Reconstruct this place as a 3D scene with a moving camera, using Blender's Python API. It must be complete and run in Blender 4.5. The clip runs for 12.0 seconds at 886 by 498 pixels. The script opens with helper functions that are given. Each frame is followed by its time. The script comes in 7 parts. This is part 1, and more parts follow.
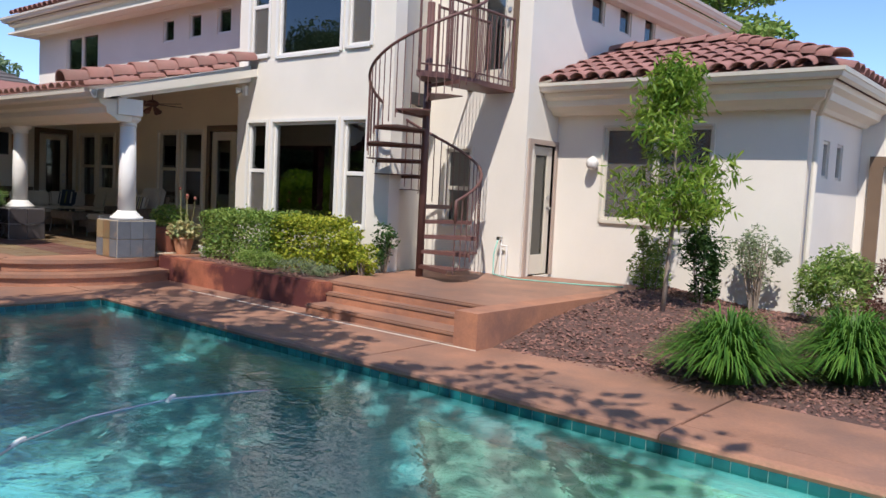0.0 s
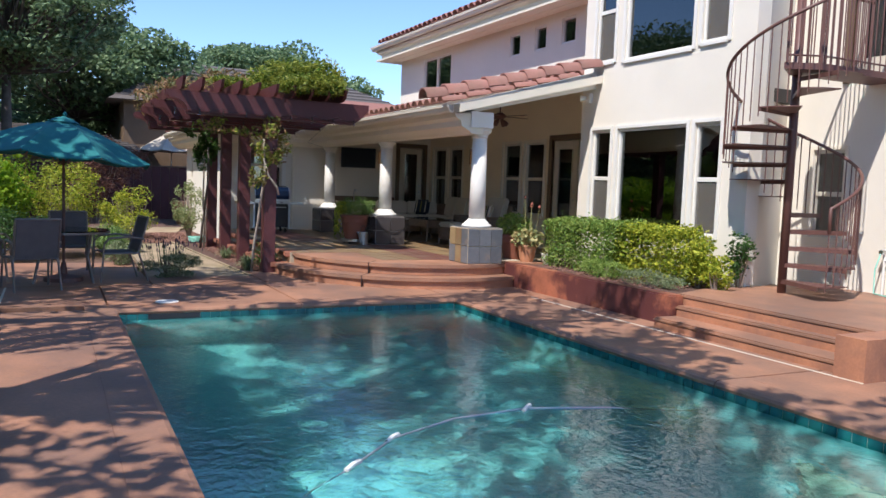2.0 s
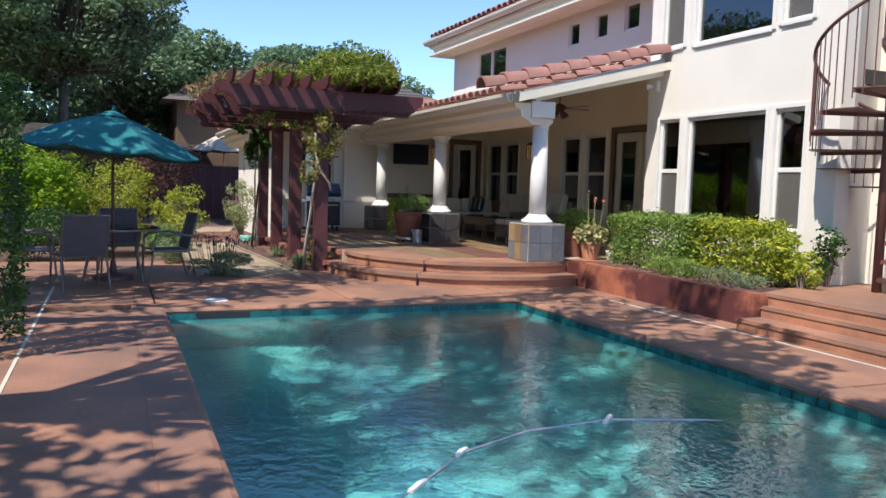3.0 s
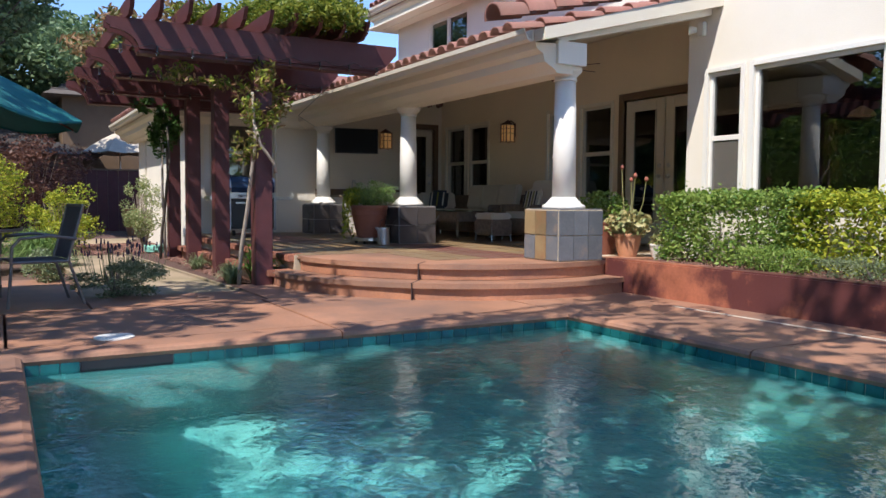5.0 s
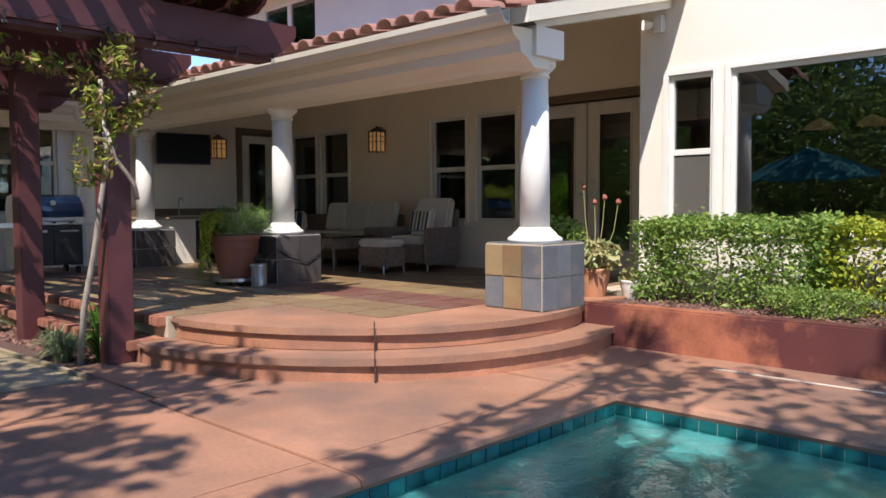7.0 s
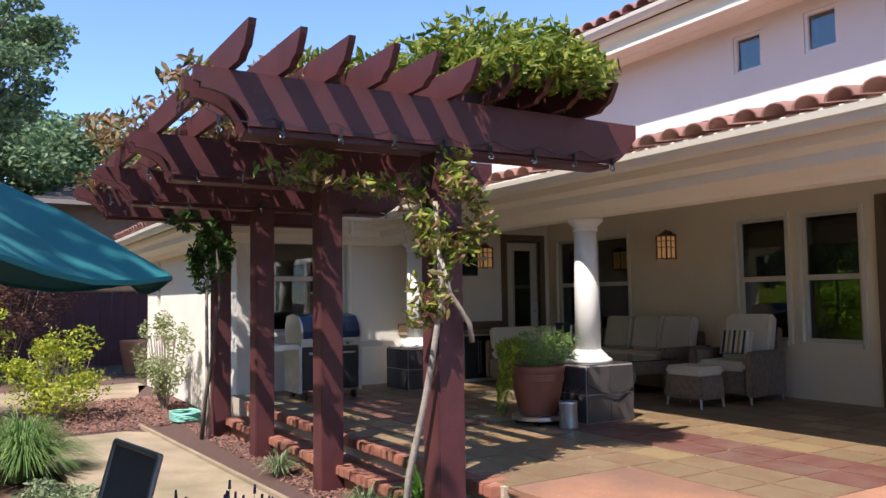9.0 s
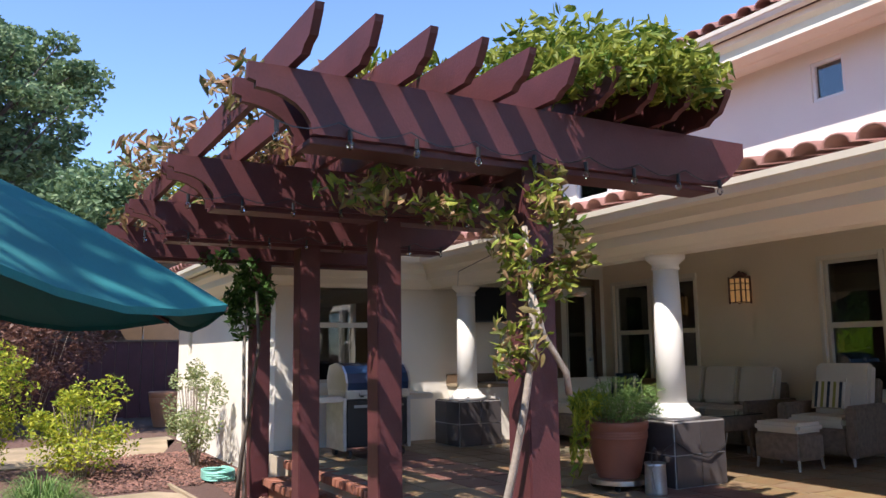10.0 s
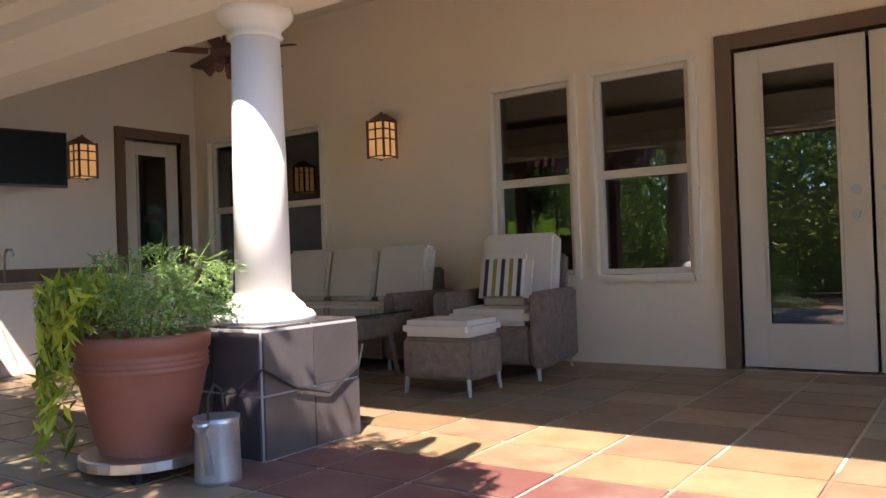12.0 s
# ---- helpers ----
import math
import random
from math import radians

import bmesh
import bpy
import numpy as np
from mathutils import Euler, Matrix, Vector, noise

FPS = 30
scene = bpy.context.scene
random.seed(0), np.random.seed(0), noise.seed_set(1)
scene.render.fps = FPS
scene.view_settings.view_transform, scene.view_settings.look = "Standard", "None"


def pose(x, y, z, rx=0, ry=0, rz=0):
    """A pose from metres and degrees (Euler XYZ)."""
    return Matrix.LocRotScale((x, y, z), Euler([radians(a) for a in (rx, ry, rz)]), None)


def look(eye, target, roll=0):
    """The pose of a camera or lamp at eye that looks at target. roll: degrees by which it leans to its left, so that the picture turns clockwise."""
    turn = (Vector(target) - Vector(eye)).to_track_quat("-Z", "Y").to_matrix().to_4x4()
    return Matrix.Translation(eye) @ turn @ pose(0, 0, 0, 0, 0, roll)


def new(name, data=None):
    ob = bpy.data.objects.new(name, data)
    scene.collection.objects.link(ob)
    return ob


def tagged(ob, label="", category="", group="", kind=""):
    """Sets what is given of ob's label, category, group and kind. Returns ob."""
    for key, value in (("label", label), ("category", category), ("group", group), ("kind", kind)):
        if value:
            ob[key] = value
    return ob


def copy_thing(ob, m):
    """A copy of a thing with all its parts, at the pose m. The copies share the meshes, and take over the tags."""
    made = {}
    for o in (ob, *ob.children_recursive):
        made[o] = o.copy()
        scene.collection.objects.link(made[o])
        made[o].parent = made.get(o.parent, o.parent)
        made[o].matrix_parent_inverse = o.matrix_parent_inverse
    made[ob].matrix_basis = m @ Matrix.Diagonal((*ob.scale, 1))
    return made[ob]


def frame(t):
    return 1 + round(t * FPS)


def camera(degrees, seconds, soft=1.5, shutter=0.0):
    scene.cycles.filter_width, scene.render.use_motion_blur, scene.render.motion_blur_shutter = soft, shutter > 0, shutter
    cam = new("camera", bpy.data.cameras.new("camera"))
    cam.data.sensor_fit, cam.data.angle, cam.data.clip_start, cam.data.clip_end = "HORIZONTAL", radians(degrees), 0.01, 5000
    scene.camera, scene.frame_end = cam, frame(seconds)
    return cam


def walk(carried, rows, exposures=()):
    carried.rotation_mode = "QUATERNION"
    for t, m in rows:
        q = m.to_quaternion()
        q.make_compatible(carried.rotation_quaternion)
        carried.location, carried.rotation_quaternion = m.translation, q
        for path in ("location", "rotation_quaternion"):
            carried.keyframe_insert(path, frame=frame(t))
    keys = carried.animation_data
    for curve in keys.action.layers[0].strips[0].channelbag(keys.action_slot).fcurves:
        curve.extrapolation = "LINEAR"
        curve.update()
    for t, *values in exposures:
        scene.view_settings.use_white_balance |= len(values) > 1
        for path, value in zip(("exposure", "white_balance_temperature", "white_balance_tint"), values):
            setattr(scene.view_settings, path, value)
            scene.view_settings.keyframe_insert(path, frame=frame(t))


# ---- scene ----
cam = camera(58.7, 12.0)
PATH = [
    (0.0, (0.0, 0.0, 1.55), (-1.282, 1.528, 1.406), 2.8),
    (0.5, (-0.063, -0.011, 1.551), (-1.535, 1.334, 1.403), 2.7),
    (1.0, (-0.134, -0.027, 1.542), (-1.753, 1.139, 1.391), 2.6),
    (1.5, (-0.229, -0.032, 1.539), (-1.949, 0.977, 1.385), 2.4),
    (2.0, (-0.386, 0.008, 1.521), (-2.171, 0.898, 1.364), 2.2),
    (2.5, (-0.616, 0.077, 1.475), (-2.436, 0.893, 1.317), 2.0),
    (3.0, (-0.926, 0.131, 1.421), (-2.763, 0.907, 1.262), 1.8),
    (5, (-4.177, 0.532, 1.021), (-5.914, 1.515, 0.897), 0.4),
    (5.5, (-5.182, 0.521, 1.051), (-6.684, 1.836, 0.925), -0.2),
    (6, (-5.816, 0.525, 1.066), (-7.183, 1.979, 0.942), -0.5),
    (6.5, (-6.346, 0.53, 1.143), (-7.683, 2.014, 1.027), -0.4),
    (7, (-6.856, 0.53, 1.238), (-8.241, 1.969, 1.129), -0.3),
    (7.5, (-7.328, 0.512, 1.352), (-8.807, 1.854, 1.259), -0.2),
    (9.5, (-8.869, 0.503, 1.578), (-10.6, 1.485, 1.78), -0.8),
    (10, (-9.29, 0.604, 1.529), (-11.016, 1.583, 1.785), -0.8),
    (10.5, (-9.811, 0.939, 1.463), (-11.478, 2.021, 1.692), -1.4),
    (11, (-10.507, 1.663, 1.391), (-11.999, 2.993, 1.478), -1.8),
    (11.5, (-11.097, 2.437, 1.312), (-12.424, 3.934, 1.336), -1.8),
    (12, (-11.615, 3.237, 1.196), (-12.756, 4.879, 1.217), -2.0),
]
walk(cam, [(t, look(eye, target, roll)) for t, eye, target, roll in PATH],
     [(0.0, 0.38, 6400, 15), (1.5, 0.55, 6350, 14), (5.0, 0.70, 6450, 13), (7.5, 0.86, 6500, 15), (9.5, 1.0, 6450, 16), (11.0, 1.52, 6600, 18), (12.0, 2.2, 6700, 20)])

# world, sun
SUN_DIR = Vector((-0.36, 0.60, -1.0)).normalized()      # the way the light travels
world = bpy.data.worlds.new("world")
scene.world = world
world.use_nodes = True
wn = world.node_tree.nodes
sky = wn.new("ShaderNodeTexSky")
sky.sky_type, sky.sun_disc = "NISHITA", False
sky.sun_elevation = math.asin(-SUN_DIR.z)
sky.sun_rotation = math.atan2(-SUN_DIR.x, -SUN_DIR.y)
sky.altitude, sky.air_density, sky.dust_density, sky.ozone_density = 1800.0, 1.0, 0.0, 6.0
wn["Background"].inputs[1].default_value = 0.165
world.node_tree.links.new(sky.outputs[0], wn["Background"].inputs[0])
sun = new("sun", bpy.data.lights.new("sun", "SUN"))
sun.data.energy, sun.data.angle, sun.data.color = 4.1, radians(0.5), (1.0, 0.95, 0.87)
sun.matrix_world = look((0, 0, 20), tuple(Vector((0, 0, 20)) + SUN_DIR))


# materials
def mat(name, base, rough=0.8, var=0.18, scale=3.0, fine=60.0, bump=0.15, metal=0.0, spec=0.5, stain=None, stain_scale=0.7, stain_amount=0.0, piece=0.0, island=0.0, dist=0.004, s0=0.45, s1=0.68):
    """A surface whose colour varies at two scales, with a fine relief; stain: a second colour in broad blotches."""
    m = bpy.data.materials.new(name)
    m.use_nodes = True
    n, l = m.node_tree.nodes, m.node_tree.links
    b = n["Principled BSDF"]
    tc = n.new("ShaderNodeTexCoord")
    n1 = n.new("ShaderNodeTexNoise")
    n1.inputs["Scale"].default_value, n1.inputs["Detail"].default_value = scale, 5
    n2 = n.new("ShaderNodeTexNoise")
    n2.inputs["Scale"].default_value, n2.inputs["Detail"].default_value = fine, 4
    where = tc.outputs["Object"]
    if piece:
        oinf, off = n.new("ShaderNodeObjectInfo"), n.new("ShaderNodeVectorMath")
        off.operation = "MULTIPLY_ADD"
        l.new(oinf.outputs["Random"], off.inputs[0])
        off.inputs[1].default_value = (37.0, 53.0, 71.0)
        l.new(where, off.inputs[2])
        where = off.outputs[0]
    l.new(where, n1.inputs["Vector"]), l.new(where, n2.inputs["Vector"])
    ad = n.new("ShaderNodeMath")
    ad.operation = "MULTIPLY_ADD"
    l.new(n2.outputs["Fac"], ad.inputs[0])
    ad.inputs[1].default_value = 0.5
    l.new(n1.outputs["Fac"], ad.inputs[2])
    last = ad.outputs[0]
    for amount, key, node in ((piece, "Random", "ShaderNodeObjectInfo"), (island, "Random Per Island", "ShaderNodeNewGeometry")):
        if amount:
            oi, mm = n.new(node), n.new("ShaderNodeMath")
            mm.operation = "MULTIPLY_ADD"
            l.new(oi.outputs[key], mm.inputs[0])
            mm.inputs[1].default_value = amount
            l.new(last, mm.inputs[2])
            last = mm.outputs[0]
    mr = n.new("ShaderNodeMapRange")
    l.new(last, mr.inputs[0])
    mr.inputs[1].default_value, mr.inputs[2].default_value = 0.45, 1.05 + piece + island
    mr.inputs[3].default_value, mr.inputs[4].default_value = 1 - var, 1 + var
    mx = n.new("ShaderNodeVectorMath")
    mx.operation = "SCALE"
    mx.inputs[0].default_value = base
    l.new(mr.outputs[0], mx.inputs["Scale"])
    col = mx.outputs[0]
    if stain:
        n3 = n.new("ShaderNodeTexNoise")
        n3.inputs["Scale"].default_value, n3.inputs["Detail"].default_value, n3.inputs["Roughness"].default_value = stain_scale, 6, 0.65
        l.new(where, n3.inputs["Vector"])
        r3 = n.new("ShaderNodeMapRange")
        l.new(n3.outputs["Fac"], r3.inputs[0])
        r3.inputs[1].default_value, r3.inputs[2].default_value, r3.inputs[4].default_value = s0, s1, stain_amount
        mix = n.new("ShaderNodeMix")
        mix.data_type = "RGBA"
        l.new(r3.outputs[0], mix.inputs["Factor"]), l.new(col, mix.inputs["A"])
        mix.inputs["B"].default_value = (*stain, 1)
        col = mix.outputs["Result"]
    l.new(col, b.inputs["Base Color"])
    b.inputs["Roughness"].default_value, b.inputs["Metallic"].default_value = rough, metal
    b.inputs["Specular IOR Level"].default_value = spec
    if bump:
        bp = n.new("ShaderNodeBump")
        bp.inputs["Strength"].default_value, bp.inputs["Distance"].default_value = bump, dist
        l.new(n2.outputs["Fac"], bp.inputs["Height"]), l.new(bp.outputs[0], b.inputs["Normal"])
    return m


def leaf_mat(name, a, c, trans=0.35, rough=0.45):
    """Leaves from colour a to colour c, leaf by leaf, letting some light through."""
    m = bpy.data.materials.new(name)
    m.use_nodes = True
    n, l = m.node_tree.nodes, m.node_tree.links
    b = n["Principled BSDF"]
    g, r = n.new("ShaderNodeNewGeometry"), n.new("ShaderNodeValToRGB")
    r.color_ramp.elements[0].color, r.color_ramp.elements[1].color = (*a, 1), (*c, 1)
    l.new(g.outputs["Random Per Island"], r.inputs[0]), l.new(r.outputs[0], b.inputs["Base Color"])
    b.inputs["Roughness"].default_value, b.inputs["Specular IOR Level"].default_value = rough, 0.3
    t, mx, out = n.new("ShaderNodeBsdfTranslucent"), n.new("ShaderNodeMixShader"), n["Material Output"]
    l.new(r.outputs[0], t.inputs[0]), l.new(b.outputs[0], mx.inputs[1]), l.new(t.outputs[0], mx.inputs[2])
    mx.inputs[0].default_value = trans
    l.new(mx.outputs[0], out.inputs[0])
    return m


def glow(name, color, strength):
    m = bpy.data.materials.new(name)
    m.use_nodes = True
    b = m.node_tree.nodes["Principled BSDF"]
    b.inputs["Base Color"].default_value = (*color, 1)
    b.inputs["Emission Color"].default_value = (*color, 1)
    b.inputs["Emission Strength"].default_value = strength
    b.inputs["Roughness"].default_value = 0.4
    return m


def pane_mat(name, tint=(0.55, 0.57, 0.57), ior=1.45, boost=0.0):
    """Thin window glass: see-through with a mirror gloss by angle."""
    m = bpy.data.materials.new(name)
    m.use_nodes = True
    n, l = m.node_tree.nodes, m.node_tree.links
    tr, gl, mx, fr = n.new("ShaderNodeBsdfTransparent"), n.new("ShaderNodeBsdfGlossy"), n.new("ShaderNodeMixShader"), n.new("ShaderNodeFresnel")
    fr.inputs[0].default_value = ior
    tr.inputs[0].default_value = (*tint, 1)
    gl.inputs["Roughness"].default_value, gl.inputs["Color"].default_value = 0.01, (0.9, 0.92, 0.92, 1)
    ad = n.new("ShaderNodeMath")
    l.new(fr.outputs[0], ad.inputs[0])
    ad.inputs[1].default_value = boost
    l.new(ad.outputs[0], mx.inputs[0]), l.new(tr.outputs[0], mx.inputs[1]), l.new(gl.outputs[0], mx.inputs[2])
    l.new(mx.outputs[0], n["Material Output"].inputs[0])
    return m


def water_mat():
    m = bpy.data.materials.new("pool_water")
    m.use_nodes = True
    n, l = m.node_tree.nodes, m.node_tree.links
    rf, gl, mx, fr = n.new("ShaderNodeBsdfRefraction"), n.new("ShaderNodeBsdfGlossy"), n.new("ShaderNodeMixShader"), n.new("ShaderNodeFresnel")
    rf.inputs["Color"].default_value, rf.inputs["IOR"].default_value, rf.inputs["Roughness"].default_value = (0.40, 0.88, 0.85, 1), 1.33, 0.0
    gl.inputs["Roughness"].default_value, gl.inputs["Color"].default_value = 0.02, (1, 1, 1, 1)
    fr.inputs[0].default_value = 1.62
    tc, mp = n.new("ShaderNodeTexCoord"), n.new("ShaderNodeMapping")
    mp.inputs["Scale"].default_value = (1.2, 1.2, 1.0)
    l.new(tc.outputs["Object"], mp.inputs[0])
    bump = None
    for s, strength, d in ((1.3, 0.35, 0.022), (6.0, 0.5, 0.013), (16.0, 0.45, 0.0065)):
        t, b = n.new("ShaderNodeTexNoise"), n.new("ShaderNodeBump")
        t.inputs["Scale"].default_value, t.inputs["Detail"].default_value, t.inputs["Distortion"].default_value = s, 2, 0.8
        l.new(mp.outputs[0], t.inputs["Vector"]), l.new(t.outputs["Fac"], b.inputs["Height"])
        b.inputs["Strength"].default_value, b.inputs["Distance"].default_value = strength, d
        if bump:
            l.new(bump, b.inputs["Normal"])
        bump = b.outputs[0]
    for k in (rf, gl, fr):
        l.new(bump, k.inputs["Normal"])
    l.new(fr.outputs[0], mx.inputs[0]), l.new(rf.outputs[0], mx.inputs[1]), l.new(gl.outputs[0], mx.inputs[2])
    l.new(mx.outputs[0], n["Material Output"].inputs[0])
    return m


STUCCO = mat("stucco", (0.76, 0.71, 0.62), 0.9, 0.05, 1.2, 110, 0.35, dist=0.006, spec=0.2)
# the same stucco with the patio's warm shade put into its colour
STUCCO_PATIO = mat("stucco_patio_shade", (0.82, 0.71, 0.54), 0.9, 0.05, 1.2, 110, 0.35, dist=0.006, spec=0.2)
TRIM = mat("trim_cream", (0.76, 0.70, 0.58), 0.6, 0.04, 2, 60, 0.08)
WHITE = mat("white_paint", (0.75, 0.73, 0.68), 0.5, 0.03, 2, 60, 0.05)
BROWN = mat("brown_casing", (0.16, 0.105, 0.065), 0.6, 0.1, 4, 80, 0.1)
TAN_CASING = mat("tan_casing", (0.42, 0.33, 0.27), 0.6, 0.1, 4, 80, 0.1)
VINYL = mat("vinyl_cream", (0.64, 0.59, 0.49), 0.4, 0.03, 2, 60, 0.03)
# grey-brown blotches paint the deck's shaded tone as well as its stains
DECK = mat("terracotta_concrete", (0.35, 0.175, 0.105), 0.58, 0.32, 1.6, 38, 0.45, stain=(0.19, 0.115, 0.085), stain_scale=1.0, stain_amount=0.9, dist=0.004, s0=0.40, s1=0.66)
DECK_EDGE = mat("terracotta_coping", (0.40, 0.18, 0.10), 0.6, 0.25, 2.5, 40, 0.35, stain=(0.22, 0.11, 0.08), stain_scale=2.2, stain_amount=0.8, dist=0.004)
# dark blotches hold both the wall's stains and shade painted into the colour
PLANTER = mat("stained_shaded_planter_concrete", (0.36, 0.125, 0.07), 0.45, 0.35, 3.0, 40, 0.4, stain=(0.085, 0.026, 0.028), stain_scale=1.1, stain_amount=0.92, s0=0.40, s1=0.52)
SLATE_A = mat("slate_gold", (0.225, 0.160, 0.092), 0.5, 0.25, 4, 40, 0.5, piece=0.6, stain=(0.20, 0.10, 0.055), stain_scale=6.0, stain_amount=0.75)
SLATE_GOLD = mat("slate_ochre", (0.25, 0.18, 0.095), 0.4, 0.35, 5, 40, 0.4, piece=0.8, stain=(0.26, 0.12, 0.06), stain_scale=4.0, stain_amount=0.8)
SLATE_C = mat("slate_greenish", (0.19, 0.165, 0.11), 0.45, 0.3, 5, 40, 0.4, piece=0.6, stain=(0.30, 0.20, 0.11), stain_scale=3.0, stain_amount=0.7)
SLATE_RED = mat("slate_red", (0.16, 0.066, 0.052), 0.5, 0.2, 4, 40, 0.4, piece=0.3, stain=(0.22, 0.17, 0.12), stain_scale=2, stain_amount=0.6)
GROUT = mat("grout", (0.46, 0.38, 0.28), 0.9, 0.1, 8, 90, 0.2)
GROUT_GREY = mat("grout_grey", (0.36, 0.34, 0.32), 0.9, 0.1, 8, 90, 0.2)
SLATE_G = mat("slate_grey", (0.14, 0.15, 0.165), 0.35, 0.45, 5, 40, 0.4, piece=0.9, stain=(0.27, 0.19, 0.13), stain_scale=5.0, stain_amount=0.55, s0=0.52, s1=0.68)
TILE_D = mat("dark_ceramic", (0.075, 0.065, 0.065), 0.22, 0.3, 6, 40, 0.15, piece=0.8)
ROOF = mat("clay_roof_tile", (0.28, 0.13, 0.105), 0.8, 0.28, 5, 50, 0.3, piece=0.8, stain=(0.20, 0.13, 0.10), stain_scale=3.0, stain_amount=0.5)
ROOF_J = mat("clay_roof_tile_far", (0.27, 0.13, 0.11), 0.8, 0.3, 5, 50, 0.3, island=0.8)
ROOF_GREY = mat("grey_roof_tile", (0.115, 0.10, 0.092), 0.85, 0.3, 5, 50, 0.3, island=0.8)
# paler blotches stand in for sunlit floor patches, blue-green for the water's depth
PLASTER = mat("pool_plaster", (0.24, 0.47, 0.51), 0.8, 0.25, 1.1, 60, 0.1, stain=(0.38, 0.62, 0.61), stain_scale=0.75, stain_amount=0.8)
PLASTER_PALE = mat("pool_plaster_pale", (0.24, 0.29, 0.24), 0.8, 0.2, 3.0, 60, 0.1, stain=(0.38, 0.42, 0.33), stain_scale=5, stain_amount=0.8)
POOL_TILE = mat("pool_tile", (0.010, 0.125, 0.130), 0.15, 0.35, 6, 30, 0.05, piece=0.8)
POOL_GROUT = mat("pool_grout", (0.30, 0.42, 0.40), 0.8)
WATER = water_mat()
GLASS = pane_mat("window_glass", (0.45, 0.46, 0.45), 1.45, 0.09)
GLASS_SCREEN = pane_mat("screened_glass", (0.30, 0.29, 0.27), 1.35, 0.0)
SCREEN_MESH = pane_mat("insect_screen", (0.45, 0.44, 0.42), 1.2)
def mesh_screen():
    m = SCREEN_MESH
    n, l = m.node_tree.nodes, m.node_tree.links
    n.clear()
    d, t, x, o = n.new("ShaderNodeBsdfDiffuse"), n.new("ShaderNodeBsdfTransparent"), n.new("ShaderNodeMixShader"), n.new("ShaderNodeOutputMaterial")
    d.inputs[0].default_value = (0.20, 0.185, 0.165, 1)
    x.inputs[0].default_value = 0.45
    l.new(t.outputs[0], x.inputs[1]), l.new(d.outputs[0], x.inputs[2]), l.new(x.outputs[0], o.inputs[0])
mesh_screen()
# near-black that puts the darkness of unlit rooms into the colour
DARK = mat("indoor_darkness", (0.05, 0.045, 0.04), 0.9)
FLOORING = mat("interior_floor", (0.20, 0.13, 0.08), 0.5)
IRON = mat("brown_iron", (0.135, 0.062, 0.05), 0.5, 0.15, 8, 80, 0.1, metal=0.0)
PERGOLA = mat("redwood_stain", (0.088, 0.024, 0.026), 0.55, 0.22, 5, 70, 0.3)
BARK = mat("bark", (0.28, 0.22, 0.17), 0.9, 0.35, 6, 50, 0.6, dist=0.01)
BARK_DARK = mat("oak_bark", (0.11, 0.09, 0.075), 0.9, 0.35, 6, 50, 0.6, dist=0.01)
BARK_PALE = mat("vine_bark", (0.36, 0.30, 0.24), 0.9, 0.35, 12, 70, 0.6, dist=0.006)
MULCH = mat("mulch", (0.13, 0.072, 0.055), 0.95, 0.4, 20, 140, 0.8, island=1.0, dist=0.02)
SOIL = mat("soil", (0.13, 0.075, 0.05), 0.95, 0.4, 6, 90, 0.8, dist=0.02)
SLAB = mat("tan_paving", (0.34, 0.26, 0.17), 0.8, 0.3, 2, 60, 0.5, stain=(0.17, 0.15, 0.07), stain_scale=1.2, stain_amount=0.7)
CLAY_POT = mat("clay_pot", (0.23, 0.08, 0.05), 0.55, 0.12, 4, 60, 0.1)
CLAY_LIGHT = mat("clay_pot_light", (0.50, 0.24, 0.13), 0.7, 0.15, 6, 60, 0.15)
GALV = mat("galvanised", (0.50, 0.52, 0.54), 0.35, 0.2, 9, 60, 0.1, metal=0.8)
STEEL = mat("stainless", (0.55, 0.55, 0.55), 0.28, 0.08, 5, 60, 0.05, metal=1.0)
BLACK = mat("black_plastic", (0.02, 0.02, 0.022), 0.35, 0.1, 5, 60, 0.05)
SCREEN = mat("tv_screen", (0.008, 0.009, 0.011), 0.35, 0.05, 5, 60, 0.0, spec=0.1)
WICKER = mat("wicker", (0.24, 0.175, 0.125), 0.75, 0.35, 20, 170, 0.9, dist=0.01)
CUSHION = mat("cushion_cream", (0.62, 0.56, 0.46), 0.95, 0.06, 3, 150, 0.2)
CANOPY = mat("umbrella_teal", (0.010, 0.155, 0.16), 0.85, 0.18, 3, 120, 0.3)
SLING = mat("sling_grey", (0.12, 0.11, 0.115), 0.85, 0.15, 8, 150, 0.3)
FRAME_G = mat("chair_frame_grey", (0.20, 0.18, 0.17), 0.4, 0.1, 8, 60, 0.05, metal=0.4)
HOSE = mat("hose_green", (0.22, 0.52, 0.42), 0.5, 0.1, 8, 60, 0.05)
AMBER = glow("amber_glass", (0.72, 0.40, 0.15), 0.12)
BULB = pane_mat("bulb_glass", (0.92, 0.92, 0.9), 1.5, 0.03)
L_HEDGE = leaf_mat("leaf_hedge", (0.08, 0.18, 0.03), (0.36, 0.46, 0.11))
L_LIME = leaf_mat("leaf_lime", (0.11, 0.20, 0.015), (0.55, 0.54, 0.06))
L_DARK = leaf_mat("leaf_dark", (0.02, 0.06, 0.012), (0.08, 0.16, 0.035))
L_VINE = leaf_mat("leaf_vine", (0.06, 0.13, 0.015), (0.38, 0.40, 0.07), 0.4)
L_BRONZE = leaf_mat("leaf_bronze", (0.10, 0.12, 0.03), (0.42, 0.24, 0.13), 0.35)
L_OAK = leaf_mat("leaf_oak", (0.08, 0.15, 0.065), (0.25, 0.34, 0.17))
